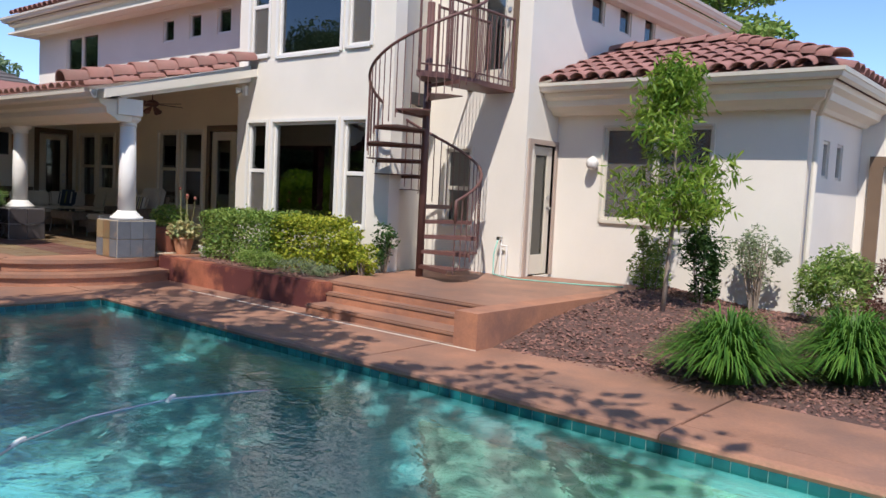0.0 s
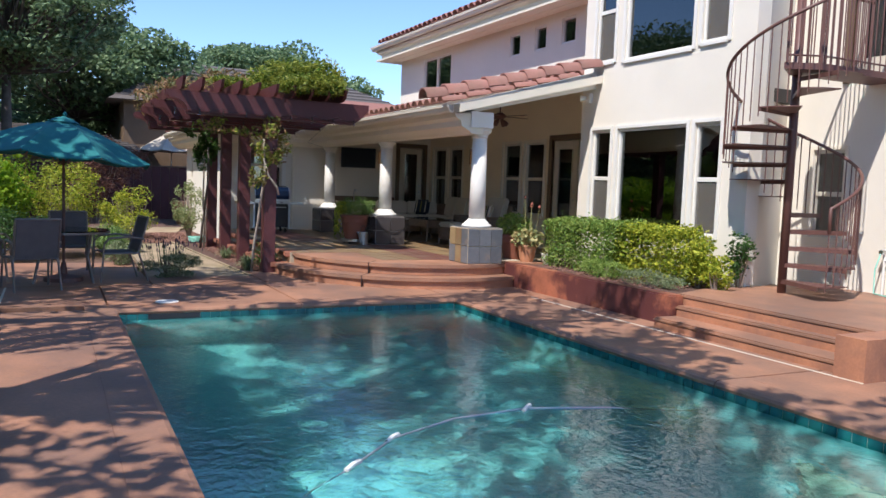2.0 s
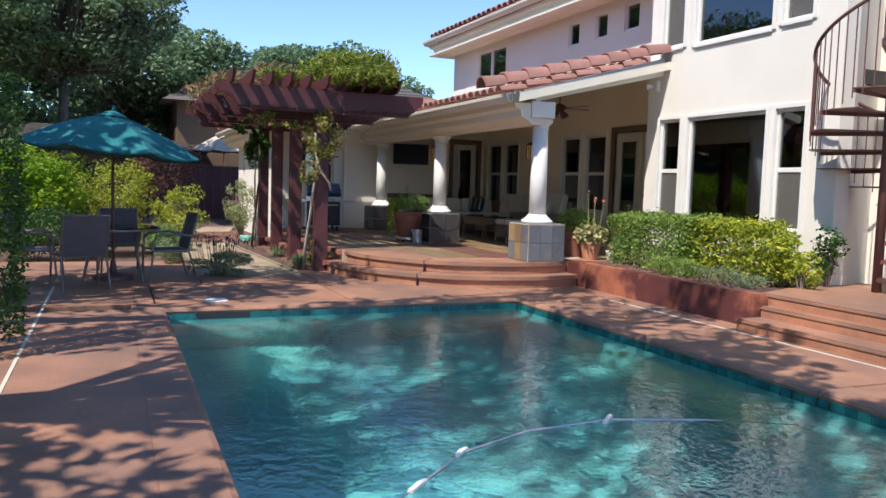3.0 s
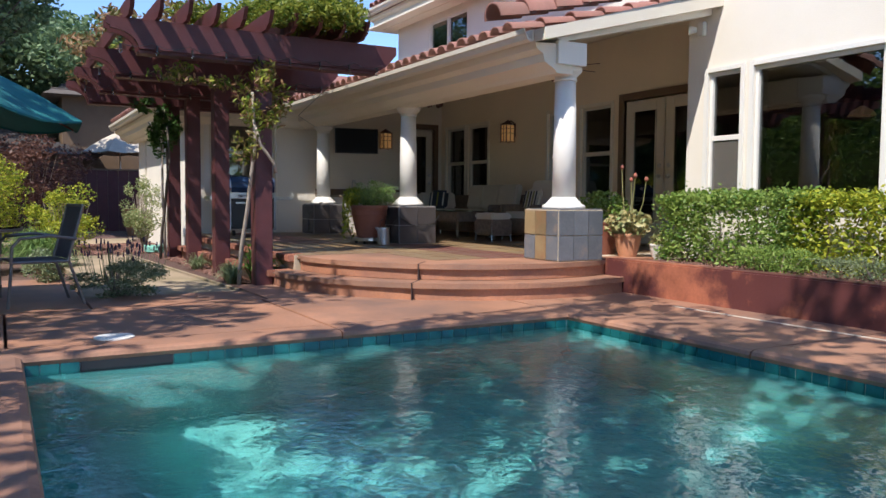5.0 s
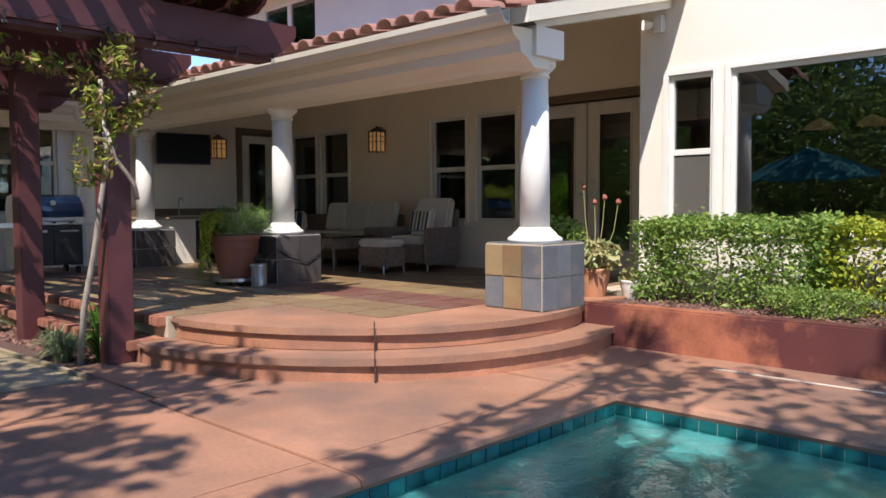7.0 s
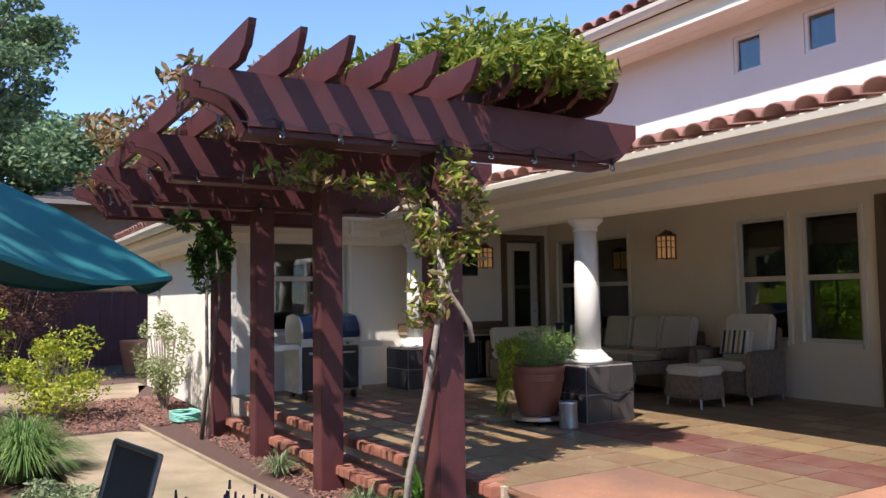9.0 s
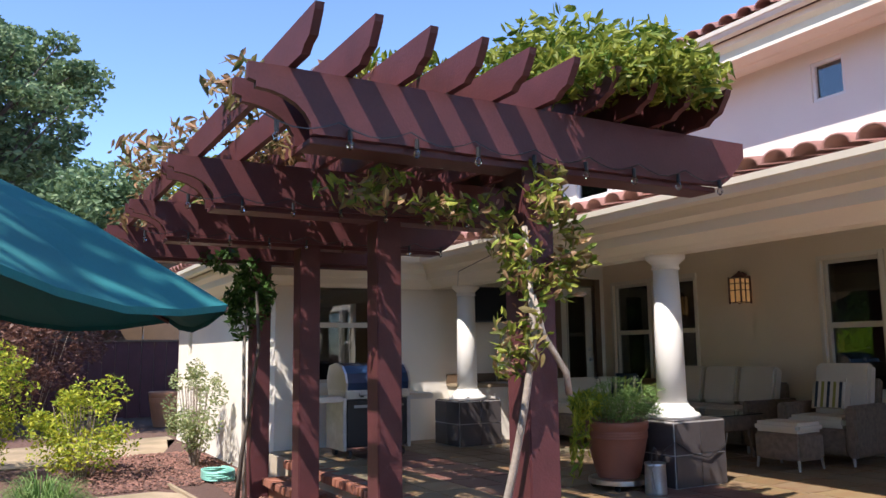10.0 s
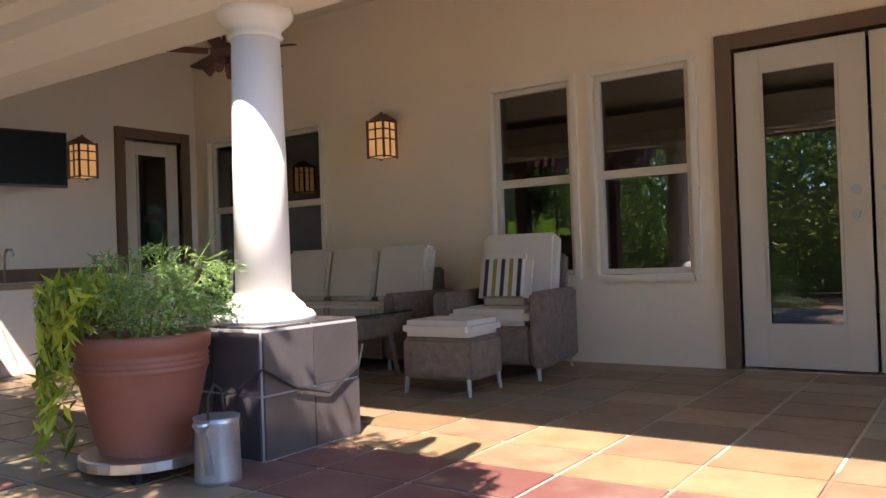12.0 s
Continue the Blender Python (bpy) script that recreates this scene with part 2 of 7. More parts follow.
L_GREYG = leaf_mat("leaf_grey_green", (0.12, 0.17, 0.08), (0.32, 0.37, 0.20))
L_STRAP = leaf_mat("leaf_strap", (0.035, 0.12, 0.015), (0.14, 0.28, 0.04))
L_PURPLE = leaf_mat("leaf_purple", (0.08, 0.035, 0.025), (0.22, 0.11, 0.08))
L_SUCC = leaf_mat("leaf_succulent", (0.20, 0.26, 0.10), (0.45, 0.35, 0.16), 0.1)
L_RED = leaf_mat("flower_red", (0.30, 0.08, 0.06), (0.42, 0.16, 0.11), 0.1)
L_HERB = leaf_mat("leaf_herb", (0.08, 0.17, 0.04), (0.30, 0.42, 0.14), 0.4)


# mesh helpers
def link(name, me, material, parent=None, label=""):
    if material and not me.materials:
        me.materials.append(material)
    ob = new(name, me)
    ob.parent = parent
    return tagged(ob, label) if label else ob


def part(name, bm, material, parent=None, label="", smooth=False):
    me = bpy.data.meshes.new(name)
    bmesh.ops.recalc_face_normals(bm, faces=bm.faces)
    if smooth:
        for f in bm.faces:
            f.smooth = True
    bm.to_mesh(me)
    bm.free()
    return link(name, me, material, parent, label)


def structure(name, bm, material, label="", parent=None, smooth=False):
    ob = part(name, bm, material, parent, label, smooth)
    return tagged(ob, kind="structure") if parent is None else ob


def thing(name, at, label, category, group="", rz=0):
    ob = new(name)
    ob.matrix_basis = pose(*at, 0, 0, rz)
    ob.empty_display_size = 0.2
    return tagged(ob, label, category, group)


def box(bm, x0, x1, y0, y1, z0, z1, bevel=0.0, m=None):
    g = bmesh.ops.create_cube(bm, size=1.0)["verts"]
    for v in g:
        v.co = Vector(((x0 + x1) / 2 + v.co.x * (x1 - x0), (y0 + y1) / 2 + v.co.y * (y1 - y0), (z0 + z1) / 2 + v.co.z * (z1 - z0)))
    if bevel:
        es = {e for v in g for e in v.link_edges}
        g = bmesh.ops.bevel(bm, geom=list(es), offset=bevel, segments=2, affect="EDGES", clamp_overlap=True)["verts"]
    if m:
        bmesh.ops.transform(bm, matrix=m, verts=list(set(g)))
    return bm


def one(x0, x1, y0, y1, z0, z1, bevel=0.0, m=None):
    return box(bmesh.new(), x0, x1, y0, y1, z0, z1, bevel, m)


def tube(bm, points, r0, r1=None, seg=8, cap=True):
    """A round bar along points, from radius r0 to r1."""
    r1 = r0 if r1 is None else r1
    pts = [Vector(p) for p in points]
    rings = []
    for i, p in enumerate(pts):
        d = (pts[min(i + 1, len(pts) - 1)] - pts[max(i - 1, 0)]).normalized()
        u = d.orthogonal().normalized() if not rings else (u - d * u.dot(d)).normalized()
        w = d.cross(u)
        r = r0 + (r1 - r0) * i / max(1, len(pts) - 1)
        rings.append([bm.verts.new(p + (u * math.cos(6.28319 * k / seg) + w * math.sin(6.28319 * k / seg)) * r) for k in range(seg)])
    for a, b in zip(rings, rings[1:]):
        for k in range(seg):
            bm.faces.new((a[k], a[(k + 1) % seg], b[(k + 1) % seg], b[k]))
    if cap:
        bm.faces.new(rings[0][::-1]), bm.faces.new(rings[-1])
    return bm


def lathe(bm, profile, seg=24, at=(0, 0, 0), cap=True):
    """profile: (radius, height) from bottom to top."""
    rings = [[bm.verts.new((at[0] + r * math.cos(6.28319 * k / seg), at[1] + r * math.sin(6.28319 * k / seg), at[2] + z)) for k in range(seg)] for r, z in profile]
    for a, b in zip(rings, rings[1:]):
        for k in range(seg):
            bm.faces.new((a[k], a[(k + 1) % seg], b[(k + 1) % seg], b[k]))
    if cap:
        bm.faces.new(rings[0][::-1]), bm.faces.new(rings[-1])
    return bm


def prism(bm, outline, z0, z1):
    """outline in plan, from z0 to z1."""
    a, b = [bm.verts.new((x, y, z0)) for x, y in outline], [bm.verts.new((x, y, z1)) for x, y in outline]
    n = len(a)
    for k in range(n):
        bm.faces.new((a[k], a[(k + 1) % n], b[(k + 1) % n], b[k]))
    bm.faces.new(a[::-1]), bm.faces.new(b)
    return bm


def profile_run(bm, prof, p0, p1, out):
    """Sweeps a profile of (outwards, up) pairs straight from p0 to p1; out: the outward direction."""
    p0, p1, out = Vector(p0), Vector(p1), Vector(out).normalized()
    a = [bm.verts.new(p0 + out * o + Vector((0, 0, h))) for o, h in prof]
    b = [bm.verts.new(p1 + out * o + Vector((0, 0, h))) for o, h in prof]
    n = len(a)
    for k in range(n):
        bm.faces.new((a[k], a[(k + 1) % n], b[(k + 1) % n], b[k]))
    bm.faces.new(a[::-1]), bm.faces.new(b)
    return bm


def profile_path(bm, prof, pts, outs):
    """Sweeps a profile along pts with mitred corners; outs: the outward direction of each leg."""
    outs = [Vector(o) for o in outs]
    rings = []
    for k, p in enumerate(pts):
        legs = [outs[0]] if k == 0 else [outs[-1]] if k == len(pts) - 1 else [outs[k - 1], outs[k]]
        d = sum(legs, Vector())
        rings.append([bm.verts.new(Vector(p) + d * o + Vector((0, 0, h))) for o, h in prof])
    n = len(prof)
    for a, b in zip(rings, rings[1:]):
        for k in range(n):
            bm.faces.new((a[k], a[(k + 1) % n], b[(k + 1) % n], b[k]))
    bm.faces.new(rings[0][::-1]), bm.faces.new(rings[-1])
    return bm


def wall(name, axis, a0, a1, c0, c1, z0, z1, holes=(), material=None, label=""):
    """A wall with openings. axis 'x': it runs along x from a0 to a1, c0..c1 in y. holes: (a from, a to, z from, z to)."""
    bm = bmesh.new()
    us = sorted({a0, a1, *[h[0] for h in holes], *[h[1] for h in holes]})
    zs = sorted({z0, z1, *[h[2] for h in holes], *[h[3] for h in holes]})
    solid = [[not any(h[0] <= (u + v) / 2 <= h[1] and h[2] <= (p + q) / 2 <= h[3] for h in holes) for p, q in zip(zs, zs[1:])] for u, v in zip(us, us[1:])]

    def P(u, c, z):
        return bm.verts.new((u, c, z) if axis == "x" else (c, u, z))
    nu, nz = len(us) - 1, len(zs) - 1
    for i in range(nu):
        for j in range(nz):
            if not solid[i][j]:
                continue
            u, v, p, q = us[i], us[i + 1], zs[j], zs[j + 1]
            for c in (c0, c1):
                bm.faces.new((P(u, c, p), P(v, c, p), P(v, c, q), P(u, c, q)))
            if i == 0 or not solid[i - 1][j]:
                bm.faces.new((P(u, c0, p), P(u, c1, p), P(u, c1, q), P(u, c0, q)))
            if i == nu - 1 or not solid[i + 1][j]:
                bm.faces.new((P(v, c0, p), P(v, c1, p), P(v, c1, q), P(v, c0, q)))
            if j == 0 or not solid[i][j - 1]:
                bm.faces.new((P(u, c0, p), P(v, c0, p), P(v, c1, p), P(u, c1, p)))
            if j == nz - 1 or not solid[i][j + 1]:
                bm.faces.new((P(u, c0, q), P(v, c0, q), P(v, c1, q), P(u, c1, q)))
    bmesh.ops.remove_doubles(bm, verts=bm.verts, dist=0.0005)
    return structure(name, bm, material or STUCCO, label)


def leaf_mesh(name, centres, size, seed=1, aspect=0.42, droop=0.3, spread=0.35, fine=False):
    """One joined mesh of kite-shaped leaves at the given centres (n x 3)."""
    rng = np.random.default_rng(seed)
    c = np.asarray(centres, float)
    n = len(c)
    d = rng.normal(size=(n, 3))
    d[:, 2] = d[:, 2] * 0.6 - droop
    d /= np.linalg.norm(d, axis=1)[:, None]
    s = rng.normal(size=(n, 3))
    s -= d * (s * d).sum(1)[:, None]
    s /= np.linalg.norm(s, axis=1)[:, None]
    nn = np.cross(d, s)
    L = size * (1 + spread * rng.uniform(-1, 1, n))[:, None]
    W = L * aspect * 0.5
    if fine:
        mid = c + nn * W * -0.35
        v = np.stack([c - d * L * 0.5, c + s * W - d * L * 0.22, c + s * W * 0.8 + d * L * 0.15, c + d * L * 0.5 - nn * L * 0.12, c - s * W * 0.8 + d * L * 0.15, c - s * W - d * L * 0.22, mid], 1).reshape(-1, 3)
        i = np.arange(n) * 7
        f = np.concatenate([np.stack([i + k, i + (k + 1) % 6, i + 6], 1) for k in range(6)])
        me = bpy.data.meshes.new(name)
        me.from_pydata(v.tolist(), [], f.tolist())
        return me
    v = np.stack([c - d * L * 0.5, c + s * W + nn * W * 0.3 - d * L * 0.05, c + d * L * 0.5, c - s * W + nn * W * 0.3 - d * L * 0.05], 1).reshape(-1, 3)
    i = np.arange(n) * 4
    f = np.concatenate([np.stack([i, i + 1, i + 2], 1), np.stack([i, i + 2, i + 3], 1)])
    me = bpy.data.meshes.new(name)
    me.from_pydata(v.tolist(), [], f.tolist())
    return me


def cloud(rng, n, centre, radii, shell=0.5, flat=None):
    """n points in an ellipsoid, denser towards its skin."""
    d = rng.normal(size=(n, 3))
    d /= np.linalg.norm(d, axis=1)[:, None]
    r = rng.uniform(shell ** 3, 1, n) ** (1 / 3)
    p = d * r[:, None] * np.asarray(radii) + np.asarray(centre)
    return p if flat is None else p[p[:, 2] > flat]


def lumpy(rng, n, centre, radii, lumps=9, lump=0.4, shell=0.3):
    """Points in many small clumps scattered over an ellipsoid."""
    cc = cloud(rng, lumps, centre, np.asarray(radii) * (1 - lump * 0.6), 0.55)
    k = max(1, n // lumps)
    return np.concatenate([cloud(rng, k, q, np.asarray(radii) * lump * rng.uniform(0.7, 1.25), shell) for q in cc])


# ================= the setting =================
DECK_Z, PATIO_Z, LAND_Z, WATER_Z = 0.08, 0.40, 0.42, -0.03
PX0, PX1, PY0, PY1 = -9.42, 3.4, 0.62, 4.72        # the pool
HW, BAY, XL = 8.53, 7.73, -18.4                     # patio wall, bay wall, left wing wall

# ground: one sheet with the pool's hole, reaching far out
def ground_sheet():
    bm = bmesh.new()
    xs, ys = [-400, -60, PX0 - 0.3, PX1 + 0.3, 60, 400], [-400, -60, PY0 - 0.3, PY1 + 0.3, 60, 400]
    for i in range(5):
        for j in range(5):
            if (i, j) != (2, 2):
                bm.faces.new([bm.verts.new((x, y, -0.02)) for x, y in ((xs[i], ys[j]), (xs[i + 1], ys[j]), (xs[i + 1], ys[j + 1]), (xs[i], ys[j + 1]))])
    bmesh.ops.remove_doubles(bm, verts=bm.verts, dist=0.001)
    return bm
structure("ground", ground_sheet(), SOIL, "dark garden soil")

# pool shell
def pool_shell():
    bm = bmesh.new()
    D = -1.45
    xe = -2.6
    box(bm, PX0 - 0.3, xe, PY0 - 0.3, PY1 + 0.3, D - 0.2, D)
    box(bm, PX0 - 0.3, PX0, PY0 - 0.3, PY1 + 0.3, D, DECK_Z - 0.08)
    box(bm, PX0, PX1, PY0 - 0.3, PY0, D, DECK_Z - 0.08)
    box(bm, PX0, PX1, PY1, PY1 + 0.3, D, DECK_Z - 0.08)
    box(bm, PX1, PX1 + 0.3, PY0 - 0.3, PY1 + 0.3, D, DECK_Z - 0.08)
    return bm
structure("pool_shell", pool_shell(), PLASTER, "pool shell plaster, water tint and sunlit patches put into its colour")
bm = bmesh.new()
prism(bm, [(-2.9, PY1 - 0.02), (-1.6, 3.55), (0.2, 2.1), (2.2, PY0), (PX1, PY0), (PX1, PY1 - 0.02)], -1.45, -0.42)
prism(bm, [(-4.1, PY1 - 0.02), (-2.4, 3.1), (-0.4, 1.5), (1.0, PY0), (2.15, PY0 + 0.01), (0.2, 2.12), (-1.6, 3.57), (-2.85, PY1 - 0.03)], -1.45, -0.85)
structure("pool_bench", bm, PLASTER_PALE, "pale plaster shallow shelf and steps")
bm = bmesh.new()
bm.faces.new([bm.verts.new(p) for p in ((PX0, PY0, WATER_Z), (PX1, PY0, WATER_Z), (PX1, PY1, WATER_Z), (PX0, PY1, WATER_Z))])
water = structure("water", bm, WATER, "rippled blue-green pool water")
water.visible_shadow = False
grout = structure("pool_tile_band", box(box(bmesh.new(), PX0, PX0 + 0.006, PY0, PY1, -0.1, DECK_Z - 0.055), PX0, PX1, PY1 - 0.006, PY1, -0.1, DECK_Z - 0.055), POOL_GROUT, "grout behind the waterline tiles")

# deck slabs with joints and a rounded coping
def slab(name, x0, x1, y0, y1, z, thick=0.1, material=DECK, label="terracotta concrete deck slab, blotched grey-brown for stains and shade"):
    return structure(name, one(x0, x1, y0, y1, z - thick, z, 0.004), material, label)
C = 0.30
for k, (a, b) in enumerate(((PX0 - C, -7.55), (-7.53, -4.9), (-4.88, -2.08), (-2.06, 0.6), (0.62, PX1 + 0.3))):
    slab("pavement", a, b, PY1 + C, 6.02 if a > -4.5 else 6.46, DECK_Z)
for k, (a, b) in enumerate(((PX0, -2.2), (-2.18, PX1 + 0.3))):
    slab("pavement", a, b, -0.75, PY0 - C, DECK_Z)
for a, b in ((-0.75, 0.55), (0.57, 2.66), (2.68, 4.72), (4.74, 6.46)):
    slab("pavement", -11.4, PX0 - C - 0.004, a, b, DECK_Z)
slab("pavement", -14.3, -11.42, -1.6, 1.2, DECK_Z)
slab("pavement", -12.75, -11.42, 2.74, 3.4, DECK_Z)
slab("pavement", -12.2, -11.42, 1.22, 2.72, DECK_Z)
slab("pavement", -11.4, -9.0, 6.48, 7.0, DECK_Z)

def coping(name, x0, y0, x1, y1, out):
    prof = [(-C, -0.10), (-C, 0.0), (-0.02, 0.0), (0.012, -0.012), (0.024, -0.035), (0.012, -0.06), (0.0, -0.075), (0.0, -0.10)]
    structure(name, profile_run(bmesh.new(), prof, (x0, y0, DECK_Z), (x1, y1, DECK_Z), out), DECK, "bull-nosed terracotta concrete coping")
for a, b in ((PX0, -7.55), (-7.54, -4.9), (-4.89, -2.08), (-2.07, 0.6), (0.61, PX1)):
    coping("coping", a, PY1, b, PY1, (0, -1, 0))
for a, b in ((PX0, -2.2), (-2.19, PX1)):
    coping("coping", a, PY0, b, PY0, (0, 1, 0))
for a, b in ((PY0 - C, 2.66), (2.67, PY1 + C)):
    coping("coping", PX0, a, PX0, b, (1, 0, 0))
coping("coping", PX1, PY0 - C, PX1, PY1 + C, (-1, 0, 0))

# white expansion strips
structure("trim", one(-9.3, -4.42, 5.805, 5.825, DECK_Z, DECK_Z + 0.005), VINYL, "white plastic expansion strip")
structure("trim", one(-11.35, -3.0, -0.515, -0.49, DECK_Z, DECK_Z + 0.005), VINYL, "white plastic expansion strip")

# round steps up to the patio
def arc_outline(cx, cy, r, a0, a1, n=28):
    return [(cx + r * math.cos(radians(a0 + (a1 - a0) * k / n)), cy + r * math.sin(radians(a0 + (a1 - a0) * k / n))) for k in range(n + 1)]

def step_slab(name, outline, z0, z1, over=0.045):
    bm = prism(bmesh.new(), outline, z0, z1 - 0.05)
    cxm, cym = sum(p[0] for p in outline) / len(outline), sum(p[1] for p in outline) / len(outline)
    grown = []
    for x, y in outline:
        d = Vector((x - cxm, y - cym)).normalized()
        grown.append((x + d.x * over, y + d.y * over))
    top = prism(bmesh.new(), grown, z1 - 0.05, z1)
    es = [e for e in top.edges if abs(e.verts[0].co.z - e.verts[1].co.z) < 1e-5]
    bmesh.ops.bevel(top, geom=es, offset=0.016, segments=2, affect="EDGES")
    structure(name, bm, DECK_EDGE, "terracotta concrete riser")
    structure(name, top, DECK, "rounded terracotta concrete tread")
R0 = (-12.45, 5.40)
step_slab("step", arc_outline(*R0, 2.24, -91, 24) + [(-10.6, 6.34), (-12.49, 6.34)], DECK_Z, 0.24)
step_slab("step", arc_outline(*R0, 1.97, -91, 24) + [(-10.72, 6.24), (-12.49, 6.24)], 0.245, PATIO_Z)
JOINT = mat("dark_joint", (0.06, 0.035, 0.03), 0.9)
for r_out, z0, z1 in ((2.292, DECK_Z, 0.243), (2.022, 0.245, PATIO_Z + 0.003)):
    structure("joint", one(r_out - 0.32, r_out, -0.005, 0.005, z0, z1, 0, pose(R0[0], R0[1], 0, 0, 0, -41)), JOINT, "dark expansion joint")
structure("step", one(-17.6, -12.52, 3.16, 3.42, -0.02, 0.24, 0.015), DECK_EDGE, "terracotta concrete side step")
# patio floor
structure("patio_floor", prism(bmesh.new(), [(-18.4, 3.38), (-12.52, 3.38), (-12.52, 4.2), (-11.2, 4.6), (-10.95, 6.2), (-10.95, HW + 0.2), (-18.4, HW + 0.2)], 0.0, PATIO_Z - 0.001), GROUT, "grout bed of the patio tiles")
structure("patio_border", one(-11.0, -10.62, 6.26, 6.9, 0.0, PATIO_Z, 0.01), DECK, "terracotta concrete patio edge")

# landing, its steps and the planter
structure("landing", prism(bmesh.new(), [(-7.15, 6.42), (-4.5, 6.42), (-4.5, 9.9), (-7.6, 9.1), (-7.4, 7.0)], 0.0, LAND_Z), DECK, "terracotta concrete landing, blotched grey-brown for stains and shade")
for k, (d, z) in enumerate(((0.62, 0.19), (0.31, 0.305))):
    step_slab("step", [(-7.0, 6.5 - d + 0.05), (-4.72, 6.5 - d + 0.05), (-4.72, 6.45), (-7.0, 6.45)], DECK_Z, z, 0.02)
step_slab("step", [(-7.13, 6.36), (-4.73, 6.36), (-4.73, 6.75), (-7.13, 6.75)], 0.3, LAND_Z + 0.004, 0.02)
structure("landing_cheek", prism(bmesh.new(), [(-4.70, 5.82), (-4.42, 5.82), (-4.42, 9.7), (-4.70, 9.7)], 0.0, LAND_Z + 0.01), DECK_EDGE, "terracotta concrete cheek wall of the landing")
bm = prism(bmesh.new(), [(-10.62, 6.16), (-7.02, 6.16), (-7.02, 6.34), (-10.62, 6.34)], 0.0, LAND_Z)
bmesh.ops.bevel(bm, geom=[e for e in bm.edges if e.verts[0].co.z > 0.4 and e.verts[1].co.z > 0.4], offset=0.015, segments=2, affect="EDGES")
structure("planter_wall", bm, PLANTER, "low raised-bed wall of red concrete, dark with stain and painted shade")
structure("planter_soil", prism(bmesh.new(), [(-10.6, 6.35), (-7.16, 6.35), (-7.42, 7.0), (-7.62, 8.2), (-10.6, 7.7)], 0.0, LAND_Z - 0.04), MULCH, "bark mulch of the raised bed")

# ---- house walls ----
T = 0.22
W_PATIO = [(-18.17, -17.46, 1.06, 2.44), (-17.33, -16.62, 1.06, 2.44), (-14.78, -14.11, 1.03, 2.46), (-13.93, -13.24, 1.03, 2.46), (-12.96, -11.40, PATIO_Z, 2.475)]
W_UP = [(-18.95, -17.43, 3.84, 4.72), (-14.73, -14.33, 4.25, 4.71), (-13.78, -13.38, 4.25, 4.72), (-12.86, -12.42, 4.25, 4.73)]
wall("wall_north", "x", -20.2, -10.98, HW, HW + T, -0.02, 3.45, W_PATIO, STUCCO_PATIO, "stucco patio wall, coloured tan for the shade under its roof")
wall("wall_upper", "x", -20.2, -10.98, HW, HW + T, 3.45, 5.0, W_UP, STUCCO, "white stucco upper wall")
W_BAY = [(-10.68, -10.22, 1.0, 2.50), (-10.05, -8.59, 0.98, 2.50), (-8.43, -7.98, 1.0, 2.50), (-10.70, -10.24, 3.55, 5.1), (-10.0, -8.58, 3.52, 5.1), (-8.42, -7.96, 3.55, 5.1)]
wall("wall_bay", "x", -11.0, -7.5, BAY, BAY + T, -0.02, 7.0, W_BAY, STUCCO, "white stucco bay wall")
wall("wall_bay_side", "y", BAY + T, HW, -11.0, -10.78, -0.02, 7.0, (), STUCCO, "white stucco return of the bay")
structure("wall_bay_return", prism(bmesh.new(), [(-7.503, BAY + T + 0.002), (-8.1, 9.058), (-8.35, 9.058), (-7.75, BAY + T + 0.002)], -0.02, 7.0), STUCCO, "white stucco return beside the spiral stair")
W_TOWER = [(-7.62, -7.16, 1.05, 2.19), (-7.18, -6.52, 3.02, 5.1)]
wall("wall_tower", "x", -8.4, -6.2, 9.06, 9.06 + T, -0.02, 7.2, W_TOWER, STUCCO, "white stucco stair wall")
wall("wall_tower_side", "y", 9.062, 15.0, -6.42, -6.202, -0.02, 5.0, [(9.18, 9.80, LAND_Z, 2.28), (10.62, 11.02, 4.22, 4.78), (11.5, 11.9, 4.22, 4.78), (12.38, 12.78, 4.22, 4.78)], STUCCO, "white stucco side wall")
wall("wall_wing", "x", -6.2, -2.76, 9.86, 9.86 + T, -0.02, 3.05, [(-5.43, -3.9, 1.28, 2.55)], STUCCO, "white stucco wing wall")
wall("wall_wing_side", "y", 9.862, 12.4, -2.98, -2.762, -0.02, 3.05, [(10.52, 10.80, 1.95, 2.42), (11.15, 11.45, 1.95, 2.42)], STUCCO, "white stucco wing side wall")
wall("wall_garage", "x", -2.98, 4.5, 12.4, 12.62, -0.02, 3.05, [(-2.45, 0.6, 0.2, 2.2)], STUCCO, "white stucco wall with a wide door")
structure("door_garage", one(-2.45, 0.6, 12.48, 12.52, 0.15, 2.2), VINYL, "closed cream panel door")
structure("trim", one(-2.62, -2.45, 12.34, 12.399, 0.1, 2.34), BROWN, "brown door casing")
structure("trim", one(-2.45, 0.8, 12.34, 12.399, 2.2, 2.34), BROWN, "brown door casing")
wall("wall_west", "y", 3.48, HW, -18.62, XL, -0.02, 2.95, [(3.82, 4.76, 1.16, 2.56), (7.70, 8.34, PATIO_Z, 2.45)], STUCCO, "cream stucco wall under the patio roof")
bm = bmesh.new()
va, vb = [[bm.verts.new((x, y, z)) for y, z in ((4.9, 2.55), (HW - 0.002, 2.55), (HW - 0.002, 3.50), (5.6, 2.78))] for x in (-18.60, XL - 0.004)]
for k in range(4):
    bm.faces.new((va[k], va[(k + 1) % 4], vb[(k + 1) % 4], vb[k]))
bm.faces.new(va), bm.faces.new(vb[::-1])
structure("wall_west_gable", bm, STUCCO, "cream stucco gable under the patio roof")
